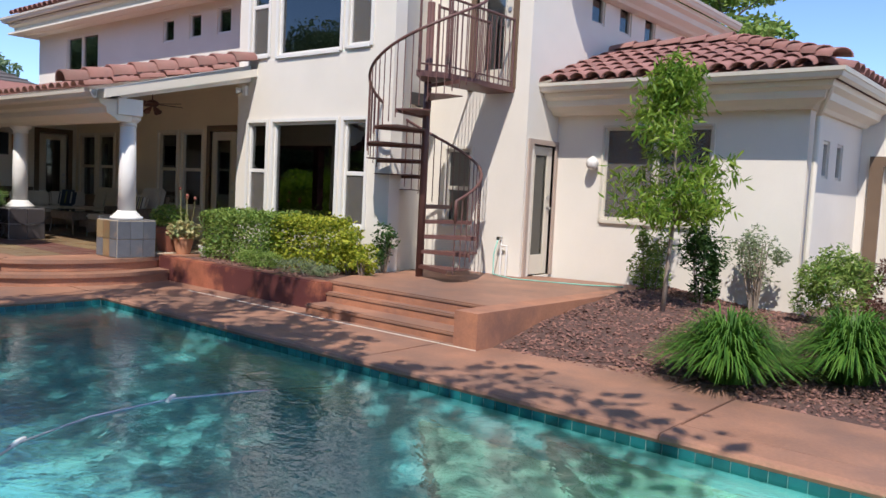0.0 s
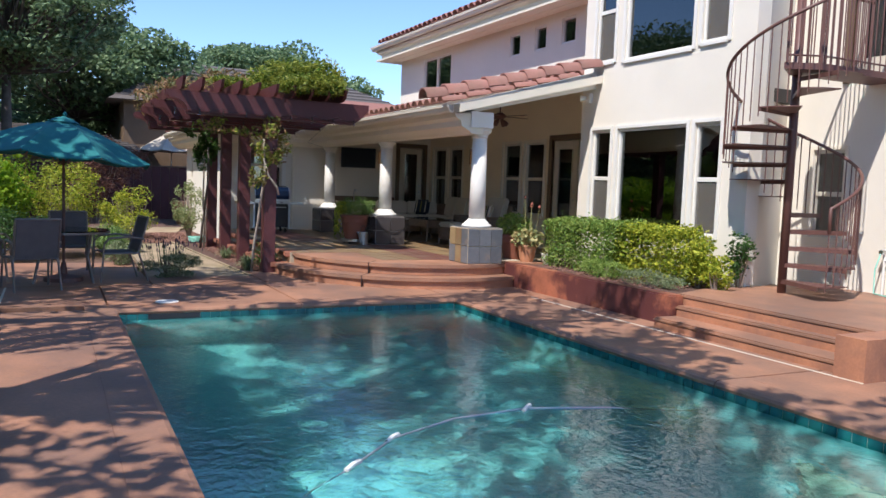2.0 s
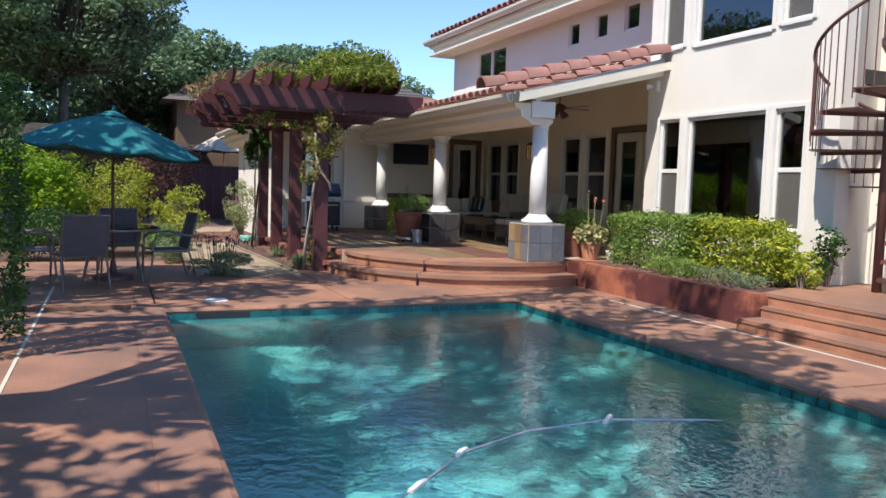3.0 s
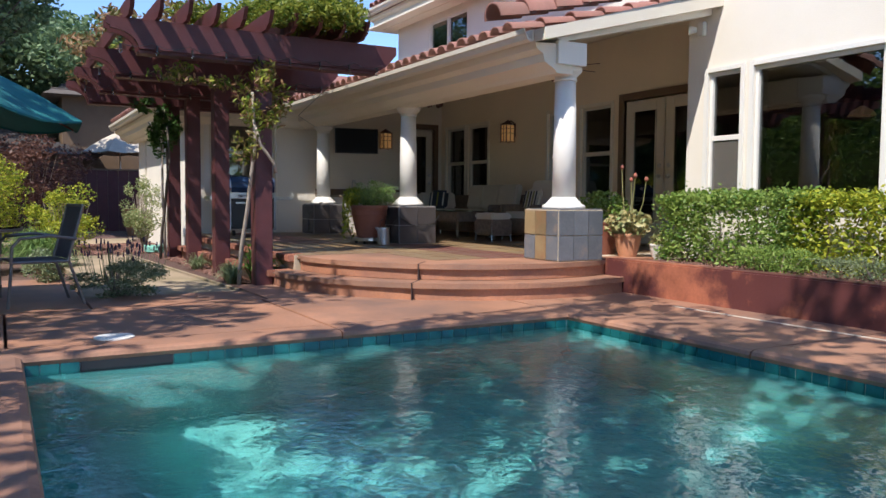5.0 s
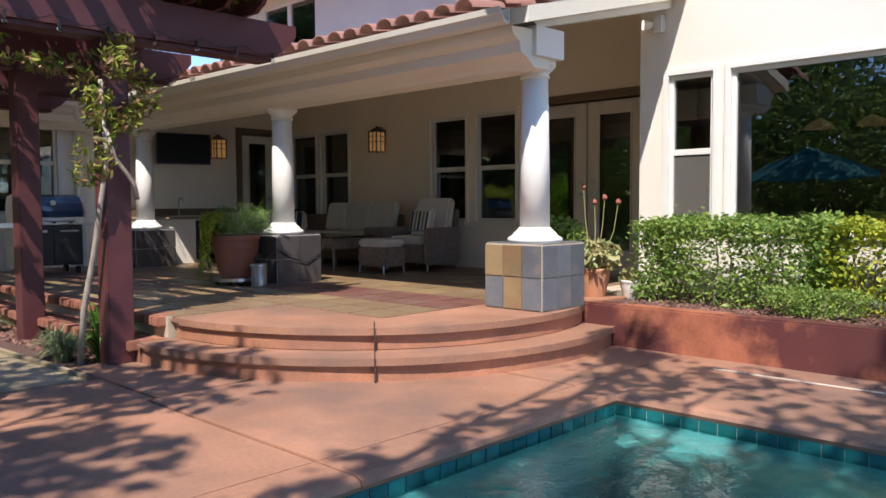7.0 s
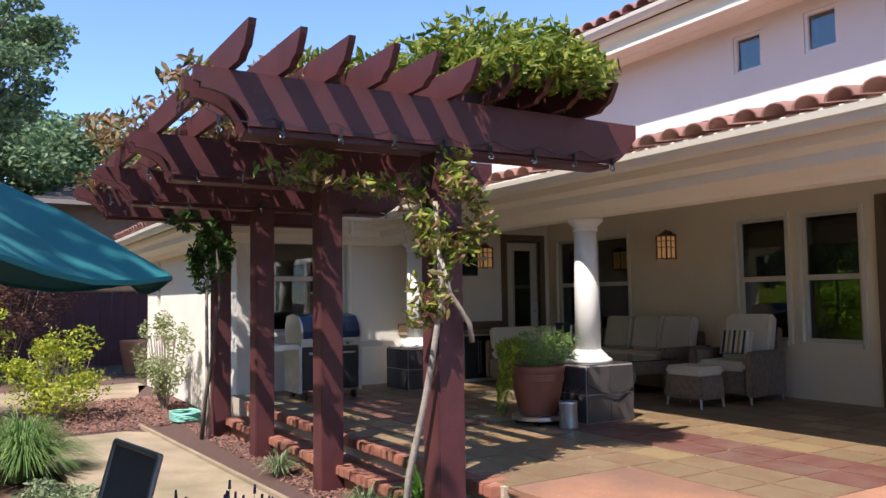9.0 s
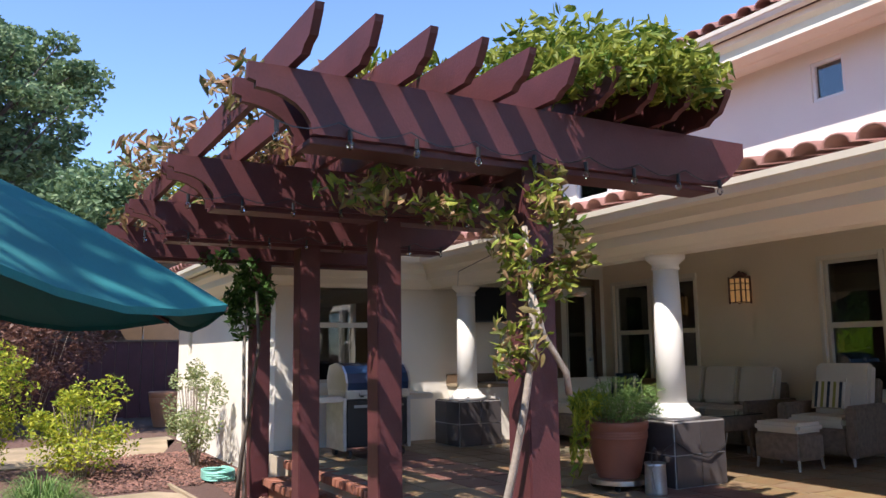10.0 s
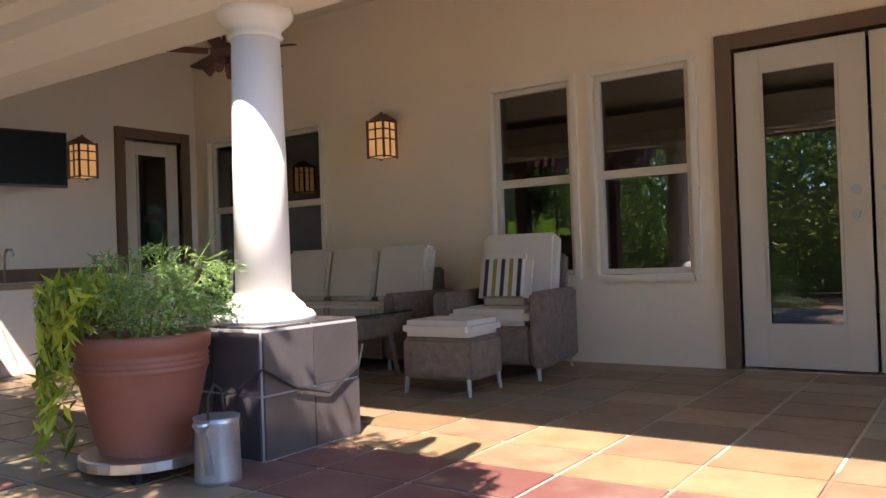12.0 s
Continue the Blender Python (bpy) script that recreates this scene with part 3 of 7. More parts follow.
wall("wall_west_return", "x", -24.0, -18.62, 3.48, 3.7, -0.02, 2.95, [(-23.2, -22.9, 1.5, 2.3)], STUCCO, "white stucco wall")
wall("wall_upper_west", "y", HW, 14.2, -20.42, -20.202, 2.5, 5.0, (), STUCCO, "white stucco upper end wall")
wall("wall_back", "x", -20.2, -6.3, 16.0, 16.2, -0.02, 5.2, (), STUCCO, "plain closing wall")
structure("floor_inside", one(-18.3, -8.45, HW + T + 0.02, 15.9, 0.2, PATIO_Z - 0.02), FLOORING, "dark wooden floor indoors")
structure("floor_inside", one(-8.45, -6.45, 9.30, 15.9, 0.2, PATIO_Z - 0.02), FLOORING, "dark wooden floor indoors")
structure("floor_inside", one(-18.3, -6.45, 9.4, 15.9, 2.75, 2.95), DARK, "upper floor slab, near-black to stand for the unlit rooms")
wall("wall_closing", "y", HW + T, 16.0, -20.42, -20.202, -0.02, 2.5, (), STUCCO, "plain closing wall")
structure("wall_inside", one(-20.15, -6.45, 13.3, 13.4, 0.4, 5.4), TRIM, "inner wall")
structure("ceiling_inside", one(-18.3, -8.45, HW + T + 0.02, 9.38, 2.8, 2.95), TRIM, "inner ceiling")
structure("floor_inside", one(-10.7, -7.7, BAY + T + 0.01, HW + T, 0.2, 0.38), FLOORING, "dark wooden floor indoors")
# added box that blocks daylight, so the west door's glass looks dark
structure("ceiling_inside", one(-21.0, -18.64, 3.75, 8.5, 2.50, 2.54), TRIM, "added ceiling keeping daylight out of the west wing")
structure("wall_inside", one(-21.05, -21.0, 3.75, 8.5, 0.0, 2.6), TRIM, "added wall keeping daylight out of the west wing")
structure("wall_inside", one(-21.0, -18.64, 8.5, 8.528, 0.0, 2.6), TRIM, "added wall keeping daylight out of the west wing")
structure("floor_inside", one(-10.7, -7.7, BAY + T + 0.01, HW + T, 2.78, 2.95), DARK, "upper floor slab, near-black to stand for the unlit rooms")


# windows and doors
def hung(name, axis, c, a0, a1, z0, z1, side=-1, material=VINYL, glass=GLASS, split=0.5, sill=False, trim=0.07, trim_mat=None, label="white-framed sash window", screen=False):
    """A sash window in its opening. c: the wall's outer face; side: which way it faces."""
    w = tagged(new(name), kind="structure")

    def B(p, q, d0, d1, z, y, bev=0.004):
        d0, d1 = c + side * d0, c + side * d1
        lo, hi = min(d0, d1), max(d0, d1)
        return one(p, q, lo, hi, z, y, bev) if axis == "x" else one(lo, hi, p, q, z, y, bev)
    f = 0.04
    bm = B(a0, a0 + f, -0.10, -0.02, z0, z1)
    for args in ((a1 - f, a1, -0.10, -0.02, z0, z1), (a0 + f, a1 - f, -0.10, -0.02, z0, z0 + f), (a0 + f, a1 - f, -0.10, -0.02, z1 - f, z1)):
        b2 = B(*args)
        me = bpy.data.meshes.new("t")
        b2.to_mesh(me), bm.from_mesh(me), b2.free()
    part("window_frame", bm, material, w, "")
    if split:
        zm = z0 + (z1 - z0) * split
        part("meeting_rail", B(a0 + f, a1 - f, -0.085, -0.03, zm - 0.03, zm + 0.03), material, w)
        part("pane", B(a0 + f, a1 - f, -0.062, -0.056, zm + 0.03, z1 - f, 0), glass, w)
        part("pane", B(a0 + f, a1 - f, -0.075, -0.069, z0 + f, zm - 0.03, 0), glass, w)
    else:
        part("pane", B(a0 + f, a1 - f, -0.062, -0.056, z0 + f, z1 - f, 0), glass, w)
    if screen:
        part("insect_screen", B(a0 + f, a1 - f, -0.045, -0.042, z0 + f, (z0 + (z1 - z0) * split - 0.03) if split else z1 - f, 0), SCREEN_MESH, w)
    if trim:
        tm = trim_mat or VINYL
        t = trim
        for p, q, z, y in ((a0 - t, a0, z0 - (t if sill else 0.03), z1 + t), (a1, a1 + t, z0 - (t if sill else 0.03), z1 + t), (a0, a1, z1, z1 + t)):
            part("trim", B(p, q, 0.0, 0.025, z, y), tm, w)
        part("window_sill", B(a0 - (0 if sill else 0.0), a1, 0.0, 0.035, z0 - 0.05, z0), tm, w)
    return w

for a0, a1, z0, z1 in W_PATIO[:4]:
    hung("window", "x", HW, a0, a1, z0, z1, trim=0.05, trim_mat=TRIM)
for k, (a0, a1, z0, z1) in enumerate(W_BAY):
    hung("window", "x", BAY, a0, a1, z0, z1, split=0 if k in (1, 4) else 0.5, trim=0.055, trim_mat=WHITE, material=WHITE, screen=k not in (1, 4))
for a0, a1, z0, z1 in W_UP[1:]:
    hung("window", "x", HW, a0, a1, z0, z1, split=0, trim=0, material=WHITE)
hung("window", "x", HW, -18.95, -18.2, 3.84, 4.72, split=0, trim=0, material=WHITE)
hung("window", "x", HW, -18.19, -17.43, 3.84, 4.72, split=0, trim=0, material=WHITE)
hung("window", "x", 9.06, *W_TOWER[0], trim=0.05, trim_mat=TRIM)
for y in (10.62, 11.5, 12.38):
    hung("window", "y", -6.202, y, y + 0.4, 4.22, 4.78, side=1, split=0, trim=0)
hung("window", "x", 9.86, -5.43, -4.67, 1.28, 2.55, split=0, trim=0.03, screen=True)
hung("window", "x", 9.86, -4.66, -3.9, 1.28, 2.55, split=0, trim=0.03, screen=True)
for y, y2 in ((10.52, 10.80), (11.15, 11.45)):
    hung("window", "y", -2.762, y, y2, 1.95, 2.42, side=1, split=0, trim=0)
hung("window", "y", XL, 3.82, 4.76, 1.16, 2.56, side=1, trim=0.09, trim_mat=WHITE)
hung("window", "x", 3.48, -23.2, -22.9, 1.5, 2.3, trim=0)


def glass_door(name, axis, c, a0, a1, z0, z1, side=-1, hinge=0, knob=1, label="cream glazed door, closed"):
    """A door leaf with one tall pane and its handle."""
    w = tagged(new(name), label, kind="structure")

    def B(p, q, d0, d1, z, y, bev=0.004):
        d0, d1 = c + side * d0, c + side * d1
        lo, hi = min(d0, d1), max(d0, d1)
        return one(p, q, lo, hi, z, y, bev) if axis == "x" else one(lo, hi, p, q, z, y, bev)
    s, b = min(0.155, (a1 - a0) * 0.21), 0.28
    part("stile", B(a0, a0 + s, -0.07, -0.025, z0, z1), VINYL, w)
    part("stile", B(a1 - s, a1, -0.07, -0.025, z0, z1), VINYL, w)
    part("bottom_rail", B(a0 + s, a1 - s, -0.07, -0.025, z0, z0 + b), VINYL, w)
    part("top_rail", B(a0 + s, a1 - s, -0.07, -0.025, z1 - s, z1), VINYL, w)
    part("pane", B(a0 + s, a1 - s, -0.05, -0.044, z0 + b, z1 - s, 0), GLASS, w)
    for p, q, z, y in ((a0 + s, a0 + s + 0.018, z0 + b, z1 - s), (a1 - s - 0.018, a1 - s, z0 + b, z1 - s)):
        part("glazing_bead", B(p, q, -0.025, -0.015, z, y), VINYL, w)
    k = a1 - s / 2 if knob > 0 else a0 + s / 2
    p0 = Vector((k, c + side * -0.03, 0)) if axis == "x" else Vector((c + side * -0.03, k, 0))
    out = Vector((0, side, 0)) if axis == "x" else Vector((side, 0, 0))
    for z in (0.95, 1.10):
        h = tube(bmesh.new(), [p0 + Vector((0, 0, z0 + z)), p0 + out * 0.02 + Vector((0, 0, z0 + z))], 0.032, seg=14)
        if z < 1:
            tube(h, [p0 + out * 0.02 + Vector((0, 0, z0 + z)), p0 + out * 0.055 + Vector((0, 0, z0 + z))], 0.022, seg=10)
        part("door_handle", h, STEEL, w, "brushed steel knob")
    return w

def casing(axis, c, a0, a1, z0, z1, side=-1, t=0.10, material=BROWN):
    w = tagged(new("door_casing"), "brown painted door casing", kind="structure")
    for p, q, z, y in ((a0 - t, a0, z0, z1 + t), (a1, a1 + t, z0, z1 + t), (a0, a1, z1, z1 + t)):
        lo, hi = sorted((c + side * 0.03, c - side * 0.06))
        part("casing_board", one(p, q, lo, hi, z, y, 0.004) if axis == "x" else one(lo, hi, p, q, z, y, 0.004), material, w)

casing("x", HW, -12.96, -11.40, PATIO_Z, 2.475)
glass_door("door_french", "x", HW, -12.95, -12.19, PATIO_Z + 0.02, 2.46, knob=1)
glass_door("door_french", "x", HW, -12.17, -11.42, PATIO_Z + 0.02, 2.46, knob=-1)
casing("y", XL, 7.70, 8.34, PATIO_Z, 2.45, side=1)
glass_door("door_patio", "y", XL, 7.72, 8.32, PATIO_Z + 0.02, 2.43, side=1)
casing("y", -6.202, 9.18, 9.80, LAND_Z, 2.28, side=1, t=0.07, material=TAN_CASING)
glass_door("door_side", "y", -6.202, 9.20, 9.78, LAND_Z + 0.02, 2.26, side=1, knob=1)
casing("x", 9.06, -7.18, -6.52, 3.02, 5.1, t=0.09)
glass_door("door_balcony", "x", 9.06, -7.16, -6.54, 3.04, 5.08)


# ---- roofs ----
def tile_mesh(name, length=0.42, r=0.108, thick=0.02, seg=7):
    """One barrel tile: it runs along -y from its upper end, crown up."""
    bm = bmesh.new()
    rows = []
    for y, rr in ((0, r * 0.86), (-length, r)):
        o = [bm.verts.new((rr * math.cos(math.pi * k / seg), y, rr * 0.75 * math.sin(math.pi * k / seg))) for k in range(seg + 1)]
        i = [bm.verts.new(((rr - thick) * math.cos(math.pi * k / seg), y, (rr - thick) * 0.75 * math.sin(math.pi * k / seg))) for k in range(seg + 1)]
        rows.append((o, i))
    for k in range(seg):
        for q in (0, 1):
            a, b = rows[0][q], rows[1][q]
            bm.faces.new((a[k], a[k + 1], b[k + 1], b[k]))
        o, i = rows[1]
        bm.faces.new((o[k], o[k + 1], i[k + 1], i[k]))
    for f in bm.faces:
        f.smooth = True
    me = bpy.data.meshes.new(name)
    bmesh.ops.recalc_face_normals(bm, faces=bm.faces)
    bm.to_mesh(me), bm.free()
    me.materials.append(ROOF)
    return me

def roof_plane(p0, across, down, wide, long, pitch=0.23, row=0.34, cut=None, mode="parts", parent=None, material=None, me=None):
    """Barrel tiles over a slope: p0 its upper left corner, across and down unit vectors. cut(u, v) says where tiles lie."""
    across, down = Vector(across).normalized(), Vector(down).normalized()
    up = across.cross(-down).normalized()
    if up.z < 0:
        up = -up
    M = Matrix((across, -down, up)).transposed().to_4x4()
    joined = bmesh.new() if mode == "joined" else None
    rng = random.Random(int(abs(p0[0] * 100 + p0[1] * 10)))
    for i in range(int(wide / pitch)):
        for j in range(int(round(long / row))):
            u, v = (i + 0.5) * pitch, j * row
            if cut and not cut(u, v + row * 0.5):
                continue
            at = Vector(p0) + across * (u + rng.uniform(-0.006, 0.006)) + down * v + up * (0.025 + rng.uniform(0, 0.008))
            mt = Matrix.Translation(at) @ M @ pose(0, 0, 0, -4.5 + rng.uniform(-0.7, 0.7), 0, rng.uniform(-1.2, 1.2))
            if mode == "parts":
                ob = new("roof_tile", me)
                ob.parent = parent
                ob.matrix_basis = mt
            else:
                n0 = len(joined.verts)
                joined.from_mesh(me)
                joined.verts.ensure_lookup_table()
                bmesh.ops.transform(joined, matrix=mt, verts=joined.verts[n0:])
    return joined

def joined_roof(name, planes, me, label, material=ROOF_J):
    """Many tiles as one mesh, written out with numpy."""
    base = np.array([v.co[:] for v in me.vertices])
    faces = [tuple(p.vertices) for p in me.polygons]
    V, F = [], []
    for p0, across, down, wide, long, pitch, row, cut in planes:
        across, down = Vector(across).normalized(), Vector(down).normalized()
        up = across.cross(-down).normalized()
        up = -up if up.z < 0 else up
        M = Matrix((across, -down, up)).transposed().to_4x4()
        rng = random.Random(7)
        for i in range(int(wide / pitch)):
            for j in range(int(round(long / row))):
                u, v = (i + 0.5) * pitch, j * row
                if cut and not cut(u, v + row * 0.5):
                    continue
                at = Vector(p0) + across * (u + rng.uniform(-0.006, 0.006)) + down * v + up * (0.025 + rng.uniform(0, 0.008))
                mt = np.array(Matrix.Translation(at) @ M @ pose(0, 0, 0, -4.5 + rng.uniform(-0.7, 0.7), 0, rng.uniform(-1.2, 1.2)))
                n0 = len(V) * len(base)
                V.append(base @ mt[:3, :3].T + mt[:3, 3])
                F.extend([tuple(n0 + q for q in f) for f in faces])
    m2 = bpy.data.meshes.new(name)
    m2.from_pydata(np.concatenate(V).tolist(), [], F)
    m2.polygons.foreach_set("use_smooth", [True] * len(m2.polygons))
    return tagged(link(name, m2, material, None, label), kind="structure")

TILE = tile_mesh("roof_tile")
TILE_B = tile_mesh("roof_tile_wide", 0.42, 0.12)

# patio roof: from the wall down to the gutter
GY, GZ = 5.22, 2.72
slope = Vector((0, GY - HW, GZ - 3.56)).normalized()
run = math.hypot(GY - HW, GZ - 3.56)
proof = structure("roof_patio", bmesh.new(), ROOF_J, "clay tiled patio roof")
bm = bmesh.new()
v = [bm.verts.new(p) for p in ((-18.9, GY + 0.02, GZ), (-10.5, GY + 0.02, GZ), (-10.5, HW, 3.56), (-18.9, HW, 3.56))]
f = bm.faces.new(v)
g = bmesh.ops.extrude_face_region(bm, geom=[f])["geom"]
bmesh.ops.translate(bm, verts=[q for q in g if isinstance(q, bmesh.types.BMVert)], vec=(0, 0, -0.12))
structure("roof_deck", bm, TRIM, "cream boarded patio ceiling")
# beam over the columns, its returns, the gutter
structure("beam", one(-18.2, -10.984, 5.50, 5.86, 2.34, 2.66, 0.01), TRIM, "cream stucco beam over the columns")
structure("beam", one(-10.98, -10.62, 5.50, 5.87, 2.41, 2.64, 0.004), WHITE, "cream column block")
bm = bmesh.new()
a = [(-10.66, 5.60, 2.64), (-10.66, BAY - 0.003, 3.16), (-10.66, BAY - 0.003, 3.42), (-10.66, 5.30, 2.74)]
b = [(x - 0.26, y, z) for x, y, z in a]
va, vb = [bm.verts.new(p) for p in a], [bm.verts.new(p) for p in b]
for k in range(4):
    bm.faces.new((va[k], va[(k + 1) % 4], vb[(k + 1) % 4], vb[k]))
bm.faces.new(va), bm.faces.new(vb[::-1])
structure("beam", bm, WHITE, "sloping cream rake beam")
FASCIA = [(0.0, -0.02), (0.0, -0.32), (-0.04, -0.36), (-0.22, -0.36), (-0.22, -0.02)]
GUTTER = [(0.0, 0.0), (0.0, -0.11), (0.035, -0.125), (0.075, -0.10), (0.095, -0.055), (0.11, -0.045), (0.12, 0.0), (0.105, 0.0), (0.10, -0.03), (0.06, -0.09), (0.015, -0.10), (0.012, 0.0)]
COVE = [(-0.02, -0.12), (-0.04, -0.18), (-0.12, -0.22), (-0.14, -0.30), (-0.26, -0.36), (-0.30, -0.40), (-0.5, -0.40), (-0.5, -0.10)]
EZ, WZ, EZ2 = 5.24, 3.12, 5.0
for pts, outs, end in (([(-24.5, 3.0, GZ), (-17.95, 3.0, GZ), (-17.95, GY, GZ), (-10.66, GY, GZ)], [(0, -1, 0), (1, 0, 0), (0, -1, 0)], "patio"),
                       ([(-20.9, 14, EZ), (-20.9, 7.95, EZ), (-11.0, 7.95, EZ)], [(-1, 0, 0), (0, -1, 0)], "main"),
                       ([(-5.72, 15.2, EZ2), (-5.72, 9.9, EZ2)], [(1, 0, 0)], "tall"),
                       ([(-6.2, 9.4, WZ), (-2.40, 9.4, WZ), (-2.40, 12.35, WZ)], [(0, -1, 0), (1, 0, 0)], "wing")):
    structure("gutter", profile_path(bmesh.new(), GUTTER, pts, outs), TRIM, "cream metal gutter")
    structure("trim", profile_path(bmesh.new(), COVE, pts, outs), TRIM, "cream moulded eave")
# west wing eave and roof
structure("soffit", prism(bmesh.new(), [(-24.5, 3.0), (-17.95, 3.0), (-17.95, 5.5), (-18.6, 5.5), (-18.6, 3.7), (-24.5, 3.7)], 2.66, 2.70), TRIM, "cream soffit")
# main roof eaves
EZ = 5.24
structure("soffit", one(-20.9, -11.0, 7.98, HW + T, 4.86, 4.9), TRIM, "cream soffit")
# roof over the block above the side wall
EZ2 = 5.0
structure("ceiling_tower", prism(bmesh.new(), [(-11.2, 7.3), (-7.2, 7.3), (-7.2, 8.7), (-7.4, 15.2), (-11.2, 15.2)], 6.9, 7.1), TRIM, "cream soffit of the tall block")
wall("wall_tower_top", "y", 9.28, 15.0, -7.9, -7.7, 5.0, 7.0, (), STUCCO, "white stucco upper side wall")
# wing roof
WZ = 3.12
bm = bmesh.new()
v = [bm.verts.new(p) for p in ((-6.2, 9.4, WZ), (-2.4, 9.4, WZ), (-4.3, 11.3, WZ + 0.68), (-6.2, 11.3, WZ + 0.68), (-2.4, 16, WZ), (-4.3, 16, WZ + 0.68), (-6.2, 16, WZ + 0.68), (-6.2, 9.4, WZ - 0.06), (-2.4, 9.4, WZ - 0.06), (-2.4, 16, WZ - 0.06), (-6.2, 16, WZ - 0.06))]
for q in ((0, 1, 2, 3), (1, 4, 5, 2), (3, 2, 5, 6), (7, 8, 9, 10), (0, 1, 8, 7), (1, 4, 9, 8)):
    bm.faces.new([v[k] for k in q])
structure("roof_wing", bm, ROOF_J, "clay tiled wing roof")
wl = math.hypot(1.9, 0.68)
joined_roof("roof_wing_tiles", [((-6.2, 11.3, WZ + 0.68), (1, 0, 0), (0, -1.9, -0.68), 3.8, wl, 0.24, 0.34, lambda u, v: u < 1.9 + v * 1.9 / wl),
                                ((-4.3, 9.4, WZ + 0.68), (0, 1, 0), (1.9, 0, -0.68), 6.4, wl, 0.24, 0.34, lambda u, v: u > 1.9 - v * 1.9 / wl)], TILE_B, "red clay barrel tiles of the wing roof")
def cap_row(p, q, parent, n, s=1.15):
    p, q = Vector(p), Vector(q)
    y = (p - q).normalized()
    x = y.cross(Vector((0, 0, 1))).normalized()
    M = Matrix((x, y, x.cross(y))).transposed().to_4x4()
    for k in range(n):
        ob = new("ridge_tile", TILE_B)
        ob.parent = parent
        ob.matrix_basis = Matrix.Translation(p.lerp(q, k / n) + Vector((0, 0, 0.07))) @ M @ pose(0, 0, 0, -4, 0, 0) @ Matrix.Diagonal((s, 1, s, 1))
wing_tiles = bpy.data.objects["roof_wing_tiles"]
cap_row((-4.3, 11.3, WZ + 0.70), (-2.4, 9.4, WZ + 0.02), wing_tiles, 8)
cap_row((-6.2, 11.3, WZ + 0.70), (-4.3, 11.3, WZ + 0.70), wing_tiles, 5)
bm = bmesh.new()
v = [bm.verts.new(p) for p in ((-20.95, 7.9, EZ + 0.0), (-11.0, 7.9, EZ), (-11.0, 12.4, EZ + 2.0), (-16.5, 12.4, EZ + 2.0), (-20.95, 16, EZ), (-11, 16, EZ))]
for q in ((0, 1, 2, 3), (0, 3, 4), (3, 2, 5, 4), (0, 1, 5, 4)):
    bm.faces.new([v[k] for k in q])
structure("roof_main", bm, ROOF_J, "clay tiled main roof")
ml = math.hypot(4.5, 2.0)
joined_roof("roof_main_tiles", [((-20.95, 12.4, EZ + 2.0), (1, 0, 0), (0, -4.5, -2.0), 9.95, ml, 0.26, 0.37, lambda u, v: u > 4.45 * (1 - v / ml))], TILE_B, "red clay barrel tiles of the main roof")
bm = bmesh.new()
v = [bm.verts.new(p) for p in ((-24.6, 2.95, GZ), (-17.9, 2.95, GZ), (-17.9, 5.2, GZ), (-20.2, 5.2, GZ + 0.95), (-20.2, 8.5, GZ + 0.95), (-24.6, 5.2, GZ + 0.95), (-19.95, 8.5, GZ + 0.84))]
for q in ((0, 1, 3, 5), (1, 2, 6, 4, 3)):
    bm.faces.new([v[k] for k in q])
structure("roof_west", bm, ROOF_J, "clay tiled west roof")
joined_roof("roof_west_tiles", [((-24.6, 5.25, GZ + 0.95), (1, 0, 0), (0, -2.3, -0.95), 6.6, 2.49, 0.24, 0.34, lambda u, v: u < 4.4 + v * 0.92),
                                ((-20.2, 2.95, GZ + 0.95), (0, 1, 0), (2.3, 0, -0.95), 3.0, 2.49, 0.24, 0.34, lambda u, v: u > 2.3 - v * 0.92)], TILE, "red clay barrel tiles of the west roof")


